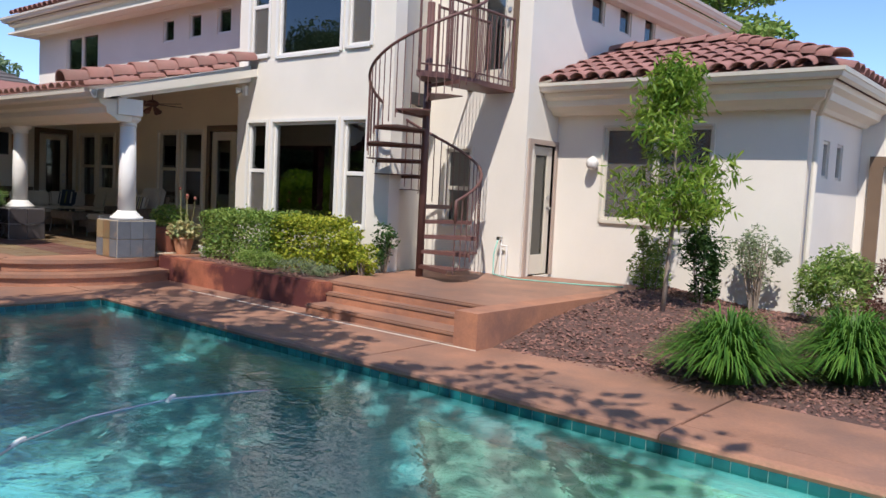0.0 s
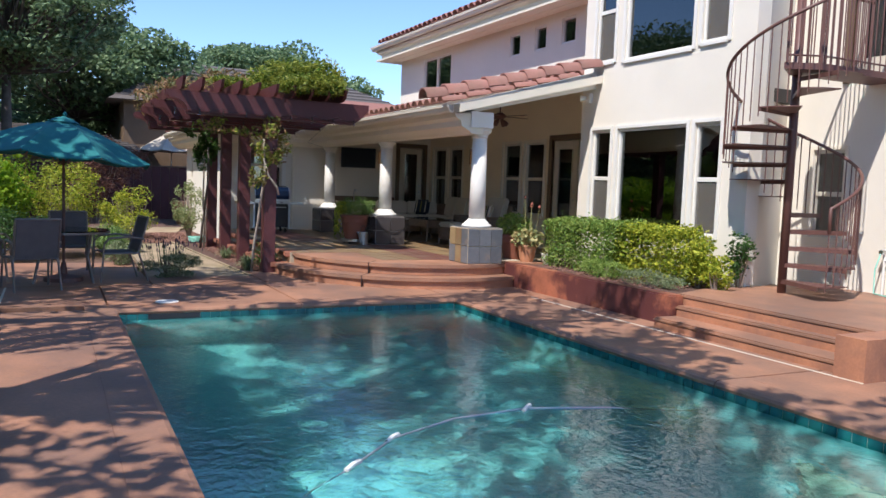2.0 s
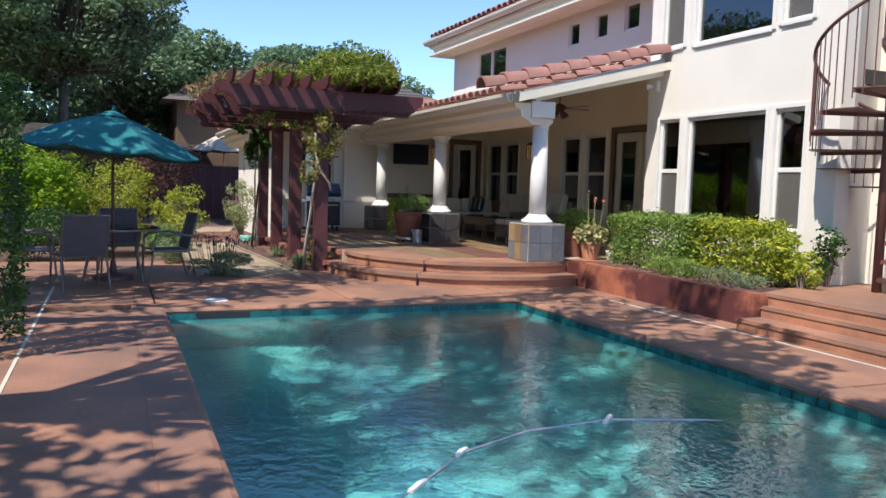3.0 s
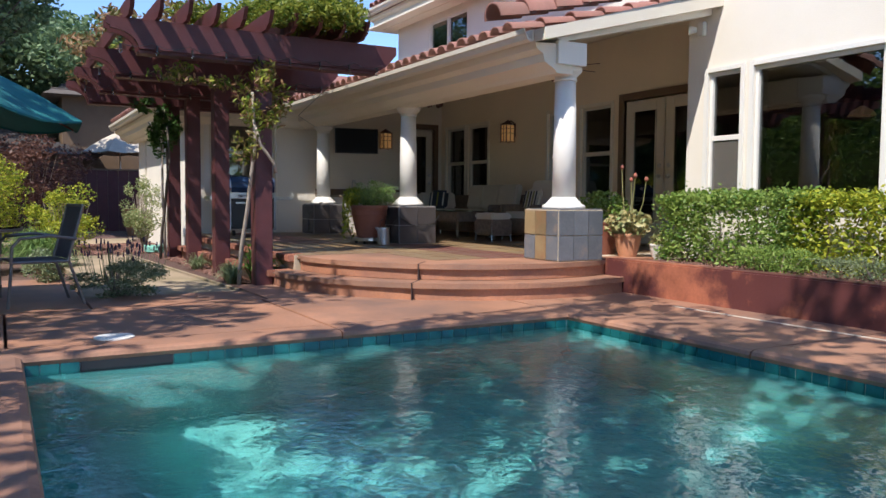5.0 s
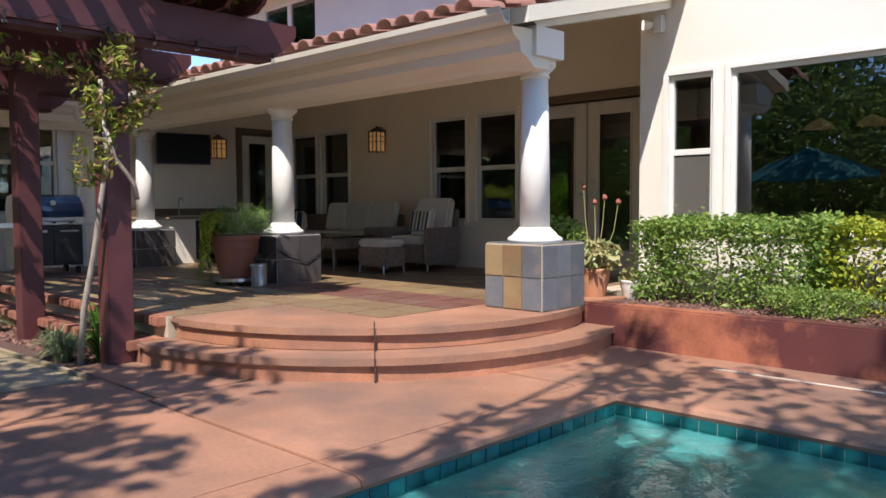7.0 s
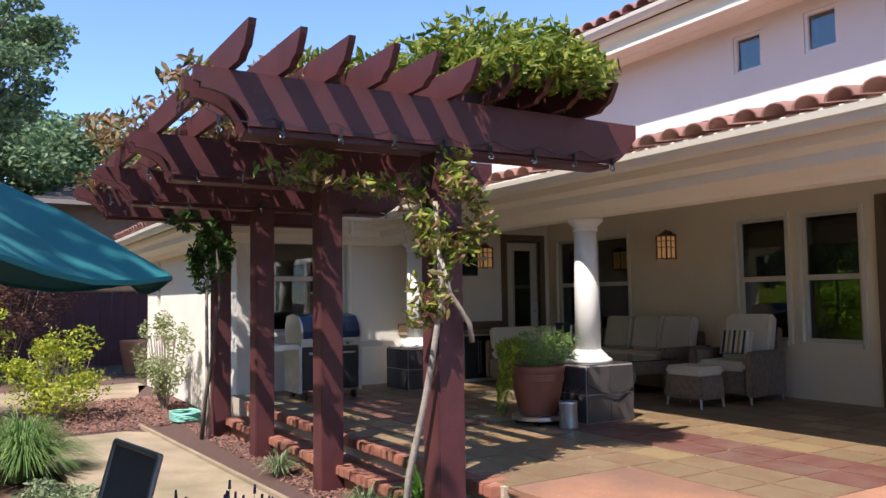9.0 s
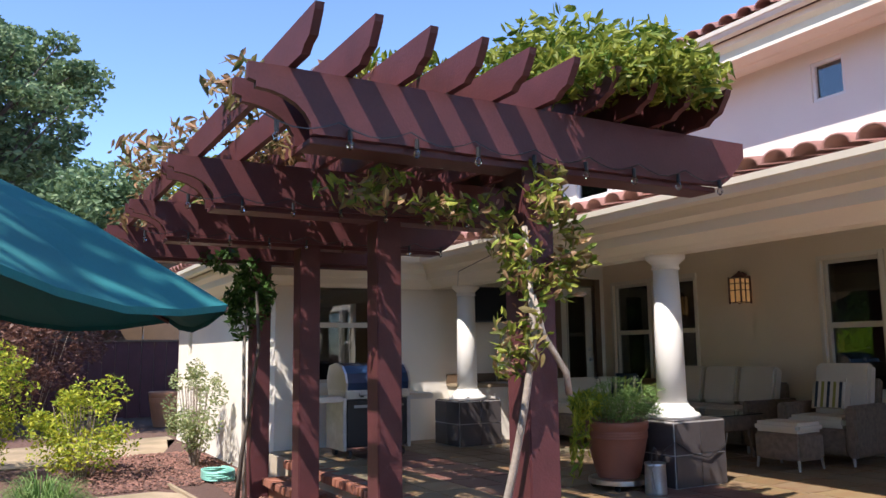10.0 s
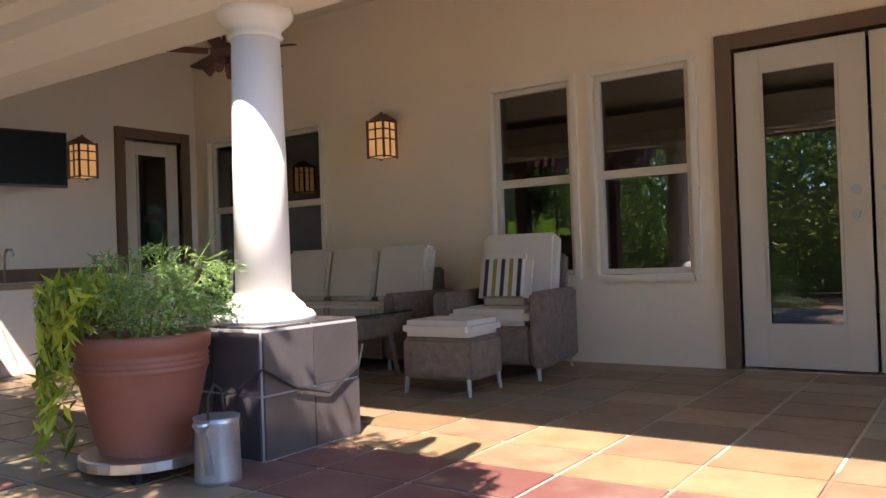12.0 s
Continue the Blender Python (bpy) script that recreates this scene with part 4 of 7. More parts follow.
# ================= things =================
def column(at, tiles, label, lift=0.0):
    """A round column with base and cap on a tiled plinth. Its base lies at at."""
    c = thing("column", at, label, "column", "patio columns")
    h, w = 0.53, 0.29
    pl = part("plinth", one(-w, w, -w, w, 0, h, 0.004), GROUT if tiles is SLATE_G else GROUT_GREY, c, "tile-clad plinth")
    cols = 3 if tiles is SLATE_G else 2
    tw, th = 0.574 / cols, 0.255
    me = bpy.data.meshes.new("plinth_tile")
    b = one(-tw / 2 + 0.003, tw / 2 - 0.003, -0.006, 0.006, 0.003, th - 0.003, 0.002)
    b.to_mesh(me), b.free()
    me.materials.append(tiles)
    me2 = me.copy()
    me2.materials.clear()
    me2.materials.append(SLATE_GOLD if tiles is SLATE_G else tiles)
    pick = random.Random(4)
    for side in range(4):
        for r in range(2):
            for k in range(cols):
                ob = new("tile", me2 if pick.random() < 0.22 else me)
                ob.parent = pl
                ob.matrix_basis = pose(0, 0, 0, 0, 0, 90 * side) @ pose(-w + tw / 2 + k * tw + 0.003, -w - 0.004, 0.008 + r * (th + 0.004), 0, 0, 0)
    for i in range(2):
        for k in range(2):
            ob = new("tile", me)
            ob.parent = pl
            ob.matrix_basis = pose(-w + 0.145 + 0.288 * i, -w + 0.016 + 0.29 * k, h + 0.004, -90, 0, 0) @ Matrix.Diagonal((0.287 / tw, 1, 1.09, 1))
    part("base", lathe(bmesh.new(), [(0.225, h + 0.01), (0.23, h + 0.03), (0.215, h + 0.05), (0.19, h + 0.06), (0.175, h + 0.085), (0.15, h + 0.105), (0.13, h + 0.13)], 28), WHITE, c, smooth=True)
    part("shaft", lathe(bmesh.new(), [(0.124, h + 0.13), (0.120, 1.2), (0.108, 1.80 + lift)], 28), WHITE, c, "white painted round shaft", smooth=True)
    part("cap", lathe(bmesh.new(), [(r, z + lift) for r, z in ((0.112, 1.80), (0.125, 1.81), (0.112, 1.83), (0.12, 1.85), (0.16, 1.885), (0.17, 1.90), (0.17, 1.94))], 28), WHITE, c, smooth=True)
    return c

column((-10.84, 5.77, PATIO_Z), SLATE_G, "white round column on a plinth of grey and gold slate tiles", 0.07)
column((-14.30, 5.68, PATIO_Z), TILE_D, "white round column on a dark tiled plinth")
column((-17.68, 5.68, PATIO_Z), TILE_D, "white round column on a dark tiled plinth")


# pergola
def scroll_board(bm, y0, y1, x0, x1, zb, zt, both=False):
    """A beam along y with scrolled ends."""
    L = 0.26
    o = [(y0, zt), (y0, zt - 0.075), (y0 + 0.035, zt - 0.085), (y0 + 0.035, zt - 0.11)]
    o += [(y0 + 0.035 + L * math.sin(radians(a)), zb + 0.0 + (zt - 0.11 - zb) * math.cos(radians(a))) for a in range(15, 91, 15)]
    e = [(y1, zt)]
    o += [(y1 - 0.22, zb), (y1 - 0.14, zb + 0.05), (y1 - 0.06, zb + 0.13), (y1, zt - 0.09)]
    a = [bm.verts.new((x0, y, z)) for y, z in o + e]
    b = [bm.verts.new((x1, y, z)) for y, z in o + e]
    n = len(a)
    for k in range(n):
        bm.faces.new((a[k], a[(k + 1) % n], b[(k + 1) % n], b[k]))
    bm.faces.new(a[::-1]), bm.faces.new(b)
    return bm

perg = thing("pergola", (0, 0, 0), "dark red stained wooden pergola grown over with wisteria", "pergola")
POSTX = (-12.69, -14.50, -16.15, -17.62)
PY = 3.06
for i, x in enumerate(POSTX):
    part("post", one(x - 0.095, x + 0.095, PY - 0.095, PY + 0.095, -0.02, 2.50, 0.008), PERGOLA, perg)
    for dx in (-0.135, 0.095):
        part("beam", scroll_board(bmesh.new(), 1.50, 4.63, x + dx, x + dx + 0.04, 2.50, 2.79), PERGOLA, perg, "scroll-ended double beam board")
    part("ledger", one(x - 0.10, x + 0.10, 1.80, 4.40, 2.466, 2.497, 0.004), PERGOLA, perg)
RAFT_Y = [1.70 + 0.27 * k for k in range(10)]
for k, y in enumerate(RAFT_Y):
    bm = bmesh.new()
    zb, zt = 2.795, 2.965
    x1, x0 = -12.22, -18.10
    o = [(x1, zt), (x1 - 0.01, zt - 0.03), (x1 - 0.07, zb + 0.05), (x1 - 0.13, zb + 0.03), (x1 - 0.17, zb), (x0 + 0.16, zb), (x0, zt - 0.03), (x0, zt)]
    a, b = [bm.verts.new((x, y - 0.02, z)) for x, z in o], [bm.verts.new((x, y + 0.02, z)) for x, z in o]
    n = len(o)
    for q in range(n):
        bm.faces.new((a[q], a[(q + 1) % n], b[(q + 1) % n], b[q]))
    bm.faces.new(a[::-1]), bm.faces.new(b)
    part("rafter", bm, PERGOLA, perg)
rng = np.random.default_rng(11)
pts = []
bronze = []
for _ in range(96):
    cx, cy = rng.uniform(-18.0, -12.7), 2.1 + 2.7 * rng.random() ** 0.6
    h = 0.05 + 0.28 * (cy > 3.0) * rng.uniform(0.5, 1.0) + 0.05 * rng.random()
    if cy > 4.0 and (cx > -14.8 or cx < -16.3):
        continue
    pts.append(cloud(rng, 300, (cx, cy, 3.02 + h * 0.55), (0.42, 0.34, h), 0.2))
for _ in range(16):
    pts.append(cloud(rng, 170, (rng.uniform(-13.1, -12.25), rng.uniform(3.2, 4.1), 3.02), (0.26, 0.26, 0.16), 0.2))
for _ in range(46):
    pts.append(cloud(rng, 130, (rng.uniform(-17.8, -12.6), rng.uniform(3.2, 3.95), 3.30), (0.34, 0.3, 0.14), 0.2))
for _ in range(20):
    bronze.append(cloud(rng, 60, (rng.uniform(-18.0, -13.0), rng.uniform(1.4, 2.3), rng.uniform(2.85, 3.1)), (0.26, 0.22, 0.13), 0.2))
for _ in range(14):
    bronze.append(cloud(rng, 110, (rng.uniform(-17.5, -12.9), rng.uniform(2.3, 3.3), 3.12), (0.22, 0.22, 0.16), 0.2))
vine = thing("wisteria", (0, 0, 0), "green and bronze leafed wisteria over the dark red pergola", "climbing plant")
tagged(link("crown", leaf_mesh("crown", np.concatenate(pts), 0.09, 3, 0.30, 0.35, fine=True), L_VINE, vine), kind="stuff")
tagged(link("crown", leaf_mesh("crown_bronze", np.concatenate(bronze), 0.10, 4, 0.30, 0.5, fine=True), L_BRONZE, vine), kind="stuff")
for (fx, fy) in ((POSTX[0] - 0.17, 2.93), (POSTX[3] + 0.14, 2.90)):
    near = fx > -14
    p = [(fx + a, fy + b, z) for a, b, z in ((0, -0.09, -0.02), (0.08, -0.07, 0.5), (0.21, -0.04, 0.9), (0.32, -0.03, 1.25), (0.36, 0.01, 1.6), (0.33, -0.01, 2.15))]
    part("trunk", tube(bmesh.new(), p, 0.025, 0.015, 9), BARK_PALE if near else BARK_DARK, vine, smooth=True)
    if near:
        p = [(fx + 0.33, fy + 0.24, 1.30), (fx + 0.35, fy + 0.21, 1.41), (fx + 0.36, fy + 0.14, 1.50), (fx + 0.37, fy + 0.06, 1.60), (fx + 0.36, fy + 0.01, 1.80)]
        part("trunk", tube(bmesh.new(), p, 0.018, 0.014, 9), BARK_PALE, vine, "thick pale sawn-off vine stem", smooth=True)
    else:
        p = [(fx + 0.05, fy - 0.02, -0.02), (fx - 0.06, fy - 0.01, 0.6), (fx + 0.06, fy - 0.05, 1.1), (fx - 0.04, fy - 0.03, 1.6), (fx + 0.12, fy - 0.02, 2.4)]
        part("trunk", tube(bmesh.new(), p, 0.026, 0.015, 7), BARK_PALE, vine, smooth=True)
hang = np.concatenate([lumpy(rng, 1050, (-12.60, 3.05, 2.10), (0.26, 0.33, 0.40), 22, 0.34), lumpy(rng, 330, (-12.8, 2.45, 2.30), (0.3, 0.5, 0.15), 14, 0.34), lumpy(rng, 170, (-12.52, 2.82, 1.60), (0.15, 0.20, 0.28), 9, 0.4)])
pick = rng.random(len(hang)) < 0.42
tagged(link("crown", leaf_mesh("hanging", hang[~pick], 0.072, 5, 0.34, 0.6, fine=True), L_VINE, vine), kind="stuff")
tagged(link("crown", leaf_mesh("hanging_bronze", hang[pick], 0.078, 7, 0.34, 0.7, fine=True), L_BRONZE, vine), kind="stuff")
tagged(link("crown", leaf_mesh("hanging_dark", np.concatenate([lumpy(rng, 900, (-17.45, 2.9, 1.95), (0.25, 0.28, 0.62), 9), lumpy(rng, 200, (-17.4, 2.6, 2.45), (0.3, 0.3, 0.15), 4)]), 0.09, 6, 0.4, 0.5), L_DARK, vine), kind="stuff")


# umbrella over the round table
def umbrella(at, R=1.15, edge=1.67, top=2.14, material=CANOPY, label="teal fabric garden umbrella, open, through a round table", n=8, turn=22.5, lean=-4.5):
    u = thing("umbrella", at, label, "umbrella")
    bm = bmesh.new()
    rim = [Vector((R * math.cos(radians(turn + 360 / n * k)), R * math.sin(radians(turn + 360 / n * k)), edge)) for k in range(n)]
    apex = Vector((0, 0, top))
    rings = []
    for s in (0.09, 0.35, 0.65, 1.0):
        ring = []
        for k in range(n):
            a, b = rim[k], rim[(k + 1) % n]
            for j in range(4):
                p = a.lerp(b, j / 4)
                q = apex.lerp(p, s)
                q.z += 0.05 * math.sin(math.pi * s) - 0.05 * s * math.sin(math.pi * j / 4)
                ring.append(bm.verts.new(q))
        rings.append(ring)
    m = len(rings[0])
    for a, b in zip(rings, rings[1:]):
        for k in range(m):
            bm.faces.new((a[k], a[(k + 1) % m], b[(k + 1) % m], b[k]))
    low = [bm.verts.new(v.co + Vector((0, 0, -0.018))) for v in rings[-1]]
    for k in range(m):
        bm.faces.new((rings[-1][k], rings[-1][(k + 1) % m], low[(k + 1) % m], low[k]))
    part("canopy", bm, material, u)
    part("vent", lathe(bmesh.new(), [(0.20, top - 0.045), (0.10, top + 0.01), (0.02, top + 0.035)], n), material, u)
    part("finial", lathe(bmesh.new(), [(0.02, top + 0.03), (0.028, top + 0.06), (0.012, top + 0.10)], 10), material, u)
    part("pole", tube(bmesh.new(), [(0, 0, 0.0), (0, 0, top)], 0.019, seg=12), IRON if material is CANOPY else WHITE, u)
    for k in range(n):
        part("rib", tube(bmesh.new(), [apex + Vector((0, 0, -0.05)), rim[k] + Vector((0, 0, -0.015))], 0.009, seg=6), IRON, u)
        part("strut", tube(bmesh.new(), [Vector((0, 0, edge - 0.12)), apex.lerp(rim[k], 0.5) + Vector((0, 0, -0.02))], 0.007, seg=6), IRON, u)
    for ob in u.children:
        if not ob.name.startswith("pole"):
            ob.matrix_basis = pose(0, 0, top - 0.1, lean) @ pose(0, 0, 0.1 - top)
    part("base_plate", lathe(bmesh.new(), [(0.25, 0.0), (0.24, 0.05), (0.05, 0.09), (0.03, 0.25)], 20), IRON, u)
    return u

umbrella((-12.0, 0.15, DECK_Z))
t = thing("patio_table", (-12.0, 0.15, DECK_Z), "round glass-topped garden table under the teal umbrella", "table")
part("tabletop", lathe(bmesh.new(), [(0.55, 0.66), (0.56, 0.67), (0.56, 0.68), (0.55, 0.69)], 32), pane_mat("table_glass", (0.35, 0.5, 0.45), 1.5, 0.05), t, "greenish glass top")
part("rim", lathe(bmesh.new(), [(0.54, 0.645), (0.575, 0.65), (0.575, 0.675), (0.565, 0.675), (0.565, 0.655)], 32, cap=False), FRAME_G, t)
for k in range(4):
    a = radians(45 + 90 * k)
    part("leg", tube(bmesh.new(), [(0.46 * math.cos(a), 0.46 * math.sin(a), 0.65), (0.40 * math.cos(a), 0.40 * math.sin(a), 0.35), (0.50 * math.cos(a), 0.50 * math.sin(a), 0.0)], 0.017, seg=8), FRAME_G, t)

def sling_chair(at, rz):
    c = thing("patio_chair", at, "grey metal garden armchair with a dark sling seat", "chair", "chairs round the garden table", rz)
    part("seat", prism(bmesh.new(), [(-0.24, -0.22), (0.24, -0.22), (0.24, 0.22), (-0.24, 0.22)], 0.38, 0.395), SLING, c)
    part("backrest", box(bmesh.new(), -0.235, 0.235, -0.006, 0.006, 0, 0.47, 0, pose(0, 0.22, 0.40, -14, 0, 0)), SLING, c)
    for s in (-1, 1):
        part("back_frame", tube(bmesh.new(), [(0.25 * s, 0.20, 0.38), (0.25 * s, 0.335, 0.87)], 0.014, seg=8), FRAME_G, c)
        part("armrest", tube(bmesh.new(), [(0.27 * s, 0.27, 0.58), (0.29 * s, 0.05, 0.61), (0.29 * s, -0.18, 0.59), (0.28 * s, -0.24, 0.52), (0.27 * s, -0.25, 0.38)], 0.014, seg=8), FRAME_G, c)
        part("leg", tube(bmesh.new(), [(0.26 * s, -0.24, 0.39), (0.27 * s, -0.28, 0.0)], 0.014, seg=8), FRAME_G, c)
        part("leg", tube(bmesh.new(), [(0.25 * s, 0.21, 0.39), (0.26 * s, 0.33, 0.0)], 0.014, seg=8), FRAME_G, c)
        part("side_rail", tube(bmesh.new(), [(0.25 * s, -0.24, 0.385), (0.25 * s, 0.22, 0.385)], 0.013, seg=8), FRAME_G, c)
    part("top_rail", tube(bmesh.new(), [(-0.25, 0.335, 0.87), (0.25, 0.335, 0.87)], 0.014, seg=8), FRAME_G, c)
    return c
ch = sling_chair((-11.25, -0.22, DECK_Z), -75)
copy_thing(ch, pose(-12.0, 0.82, DECK_Z, 0, 0, 10))
copy_thing(ch, pose(-12.85, 0.25, DECK_Z, 0, 0, 95))
copy_thing(ch, pose(-12.1, -0.75, DECK_Z, 0, 0, 175))


# spiral stair
SX, SY, SR = -6.92, 7.78, 0.76
st = thing("spiral_staircase", (SX, SY, LAND_Z), "brown painted iron spiral staircase up to a small balcony", "spiral staircase")
TOPZ = 3.04 - LAND_Z
part("pole", tube(bmesh.new(), [(0, 0, 0), (0, 0, TOPZ + 0.95)], 0.05, seg=16), IRON, st, smooth=True)
NT = 13
A0, A1 = -5.0, 390.0
for k in range(NT):
    a = radians(A0 + (A1 - A0) * k / NT)
    z = 0.165 + 0.196 * k
    w = radians(17)
    bm = prism(bmesh.new(), [(0.04 * math.cos(a + 1), 0.04 * math.sin(a + 1)), (SR * math.cos(a + w), SR * math.sin(a + w)), (SR * 1.02 * math.cos(a), SR * 1.02 * math.sin(a)), (SR * math.cos(a - w), SR * math.sin(a - w)), (0.04 * math.cos(a - 1), 0.04 * math.sin(a - 1))], z - 0.012, z)
    prism(bm, [(0.05 * math.cos(a - 1), 0.05 * math.sin(a - 1)), (SR * math.cos(a - w), SR * math.sin(a - w)), ((SR - 0.015) * math.cos(a - w * 0.93), (SR - 0.015) * math.sin(a - w * 0.93))], z - 0.05, z - 0.012)
    part("tread", bm, IRON, st)
def helix(r, dz, n=70, k0=0.0, k1=1.0, taper=0):
    out = []
    for q in range(n + 1):
        s = k0 + (k1 - k0) * q / n
        a = radians(A0 - 10 + (A1 - A0) * s)
        out.append((r * math.cos(a), r * math.sin(a), 0.165 + 0.196 * s * NT + dz))
    return out
part("handrail", tube(bmesh.new(), [(helix(SR, 0.0)[0][0], helix(SR, 0)[0][1], 0.75)] + helix(SR, 0.86), 0.02, seg=8), IRON, st, smooth=True)
for k in range(NT * 4):
    s = k / (NT * 4)
    (x, y, z), = helix(SR, 0, 0 or 1, s, s)[:1]
    part("baluster", tube(bmesh.new(), [(x, y, max(0.0, z - 0.06)), (x, y, z + 0.86)], 0.0075, seg=5), IRON, st)
# balcony platform and rail
part("platform", prism(bmesh.new(), [(-0.04, -0.08), (0.26, -0.52), (0.46, -0.16), (0.48, 0.4), (0.48, 1.27), (0.02, 1.27)], TOPZ - 0.07, TOPZ), IRON, st, "brown steel plate balcony")
def rail_run(p, q):
    (x0, y0), (x1, y1) = p, q
    for dz in (0.92, 0.08):
        part("rail", tube(bmesh.new(), [(x0, y0, TOPZ + dz), (x1, y1, TOPZ + dz)], 0.018 if dz > 0.5 else 0.011, seg=7), IRON, st)
    n = max(2, int(math.hypot(x1 - x0, y1 - y0) / 0.10))
    for k in range(n + 1):
        x, y = x0 + (x1 - x0) * k / n, y0 + (y1 - y0) * k / n
        part("baluster", tube(bmesh.new(), [(x, y, TOPZ), (x, y, TOPZ + (0.95 if k in (0, n) else 0.92))], 0.016 if k in (0, n) else 0.0075, seg=6), IRON, st)
rail_run((0.28, -0.50), (0.45, -0.16))
rail_run((0.46, -0.12), (0.46, 1.22))
rail_run((0.03, 0.12), (0.03, 1.22))


# ---- patio things ----
def lantern(at, axis):
    l = thing("wall_lantern", at, "mission-style wall lantern with lit amber panes", "wall lantern", "patio wall lanterns", 0 if axis == "x" else 90)
    w, h = 0.085, 0.30
    part("back_plate", one(-0.05, 0.05, -0.012, 0.0, -0.08, 0.16, 0.003), IRON, l)
    part("arm", tube(bmesh.new(), [(0, -0.01, 0.17), (0, -0.08, 0.20), (0, -0.14, 0.185)], 0.009, seg=6), IRON, l)
    part("roof", lathe(bmesh.new(), [(0.155, 0.13), (0.02, 0.20), (0.012, 0.215)], 4, (0, -0.14, 0)), IRON, l)
    part("glass", one(-w + 0.008, w - 0.008, -0.14 - w + 0.008, -0.14 + w - 0.008, -h / 2 - 0.015, h / 2 - 0.02, 0), AMBER, l, "glowing amber glass")
    for sx in (-1, 1):
        for sy in (-1, 1):
            part("post", one(sx * w - 0.008, sx * w + 0.008, -0.14 + sy * w - 0.008, -0.14 + sy * w + 0.008, -h / 2 - 0.03, h / 2 - 0.01), IRON, l)
    for z in (-0.165, -0.02, 0.06, 0.125):
        for sy in (-1, 1):
            part("bar", one(-w, w, -0.14 + sy * w - 0.006, -0.14 + sy * w + 0.006, z - 0.005, z + 0.005), IRON, l)
            part("bar", one(sy * w - 0.006, sy * w + 0.006, -0.14 - w, -0.14 + w, z - 0.005, z + 0.005), IRON, l)
    for sy in (-1, 1):
        part("bar", one(-0.005, 0.005, -0.14 + sy * w - 0.006, -0.14 + sy * w + 0.006, -0.165, 0.125), IRON, l)
        part("bar", one(sy * w - 0.006, sy * w + 0.006, -0.145, -0.135, -0.165, 0.125), IRON, l)
    return l
lantern((-15.78, HW, 2.22), "x")
lantern((XL, 7.20, 2.19), "y")

tv = thing("television", (XL, 6.58, 2.13), "flat black television on a wall arm", "television", rz=78)
part("casing", one(-0.41, 0.41, -0.30, -0.25, -0.235, 0.235, 0.006), BLACK, tv)
part("screen", one(-0.398, 0.398, -0.304, -0.301, -0.215, 0.222), SCREEN, tv)
part("wall_arm", tube(bmesh.new(), [(0, 0, 0), (-0.12, -0.12, 0), (0, -0.25, 0)], 0.02, seg=8), BLACK, tv)
part("wall_plate", one(-0.1, 0.1, -0.02, 0.03, -0.12, 0.12), BLACK, tv)

kit = thing("outdoor_counter", (XL, 6.02, PATIO_Z), "cream outdoor kitchen counter with a sink and a wine fridge", "outdoor kitchen")
part("body", one(0.002, 0.62, -0.20, 1.55, 0.0, 0.66, 0.006), STUCCO, kit, "cream stucco body")
part("worktop", one(0.002, 0.66, -0.23, 1.56, 0.662, 0.70, 0.006), SLAB, kit, "tan tile worktop")
part("backsplash", one(0.002, 0.03, -0.23, 1.56, 0.702, 0.82, 0.002), BROWN, kit, "brown tile backsplash")
part("fridge_door", one(0.622, 0.65, 0.48, 0.705, 0.05, 0.64, 0.004), BLACK, kit, "black glass fridge door")
part("fridge_door", one(0.622, 0.65, 0.715, 0.94, 0.05, 0.64, 0.004), BLACK, kit, "black glass fridge door")
for y in (0.69, 0.73):
    part("door_handle", one(0.655, 0.675, y - 0.006, y + 0.006, 0.12, 0.58), STEEL, kit, "steel bar handle")
part("faucet", tube(bmesh.new(), [(0.18, 0.45, 0.70), (0.18, 0.45, 0.92), (0.22, 0.45, 0.98), (0.30, 0.45, 0.98), (0.33, 0.45, 0.93)], 0.011, seg=8), STEEL, kit, smooth=True)
part("sink", one(0.16, 0.56, 0.20, 0.72, 0.701, 0.712, 0.003), STEEL, kit)

# gas grill
g = thing("gas_grill", (-17.45, 4.25, PATIO_Z), "stainless gas grill with a closed dark blue hood", "barbecue", rz=90)
part("cabinet", one(-0.36, 0.36, -0.24, 0.24, 0.12, 0.62, 0.01), BLACK, g, "black cabinet")
for s in (-1, 1):
    part("door", one(-0.35 if s < 0 else 0.005, -0.005 if s < 0 else 0.35, -0.262, -0.245, 0.14, 0.60, 0.004), BLACK, g)
    part("handle", one(s * 0.03 - 0.008 + s * 0.05, s * 0.03 + 0.008 + s * 0.26, -0.29, -0.275, 0.54, 0.56, 0.004), STEEL, g)
    part("side_shelf", one(-0.70 if s < 0 else 0.39, -0.39 if s < 0 else 0.70, -0.24, 0.22, 0.60, 0.66, 0.012), STEEL, g, "steel side shelf")
    for y in (-0.2, 0.2):
        part("caster", tube(bmesh.new(), [(s * 0.31 - 0.02, y, 0.05), (s * 0.31 + 0.02, y, 0.05)], 0.045, seg=12), BLACK, g)
    part("leg_panel", one(s * 0.38 - 0.02, s * 0.38 + 0.02, -0.25, 0.25, 0.09, 0.64, 0.005), GALV, g)
part("firebox", one(-0.38, 0.38, -0.27, 0.26, 0.63, 0.72, 0.01), STEEL, g)
bm = bmesh.new()
prof = [(-0.27, 0.722), (-0.285, 0.80), (-0.25, 0.90), (-0.16, 0.98), (0.02, 1.01), (0.2, 0.98), (0.26, 0.86), (0.26, 0.722)]
a, b = [bm.verts.new((-0.36, y, z)) for y, z in prof], [bm.verts.new((0.36, y, z)) for y, z in prof]
for k in range(len(prof)):
    bm.faces.new((a[k], a[(k + 1) % len(prof)], b[(k + 1) % len(prof)], b[k]))
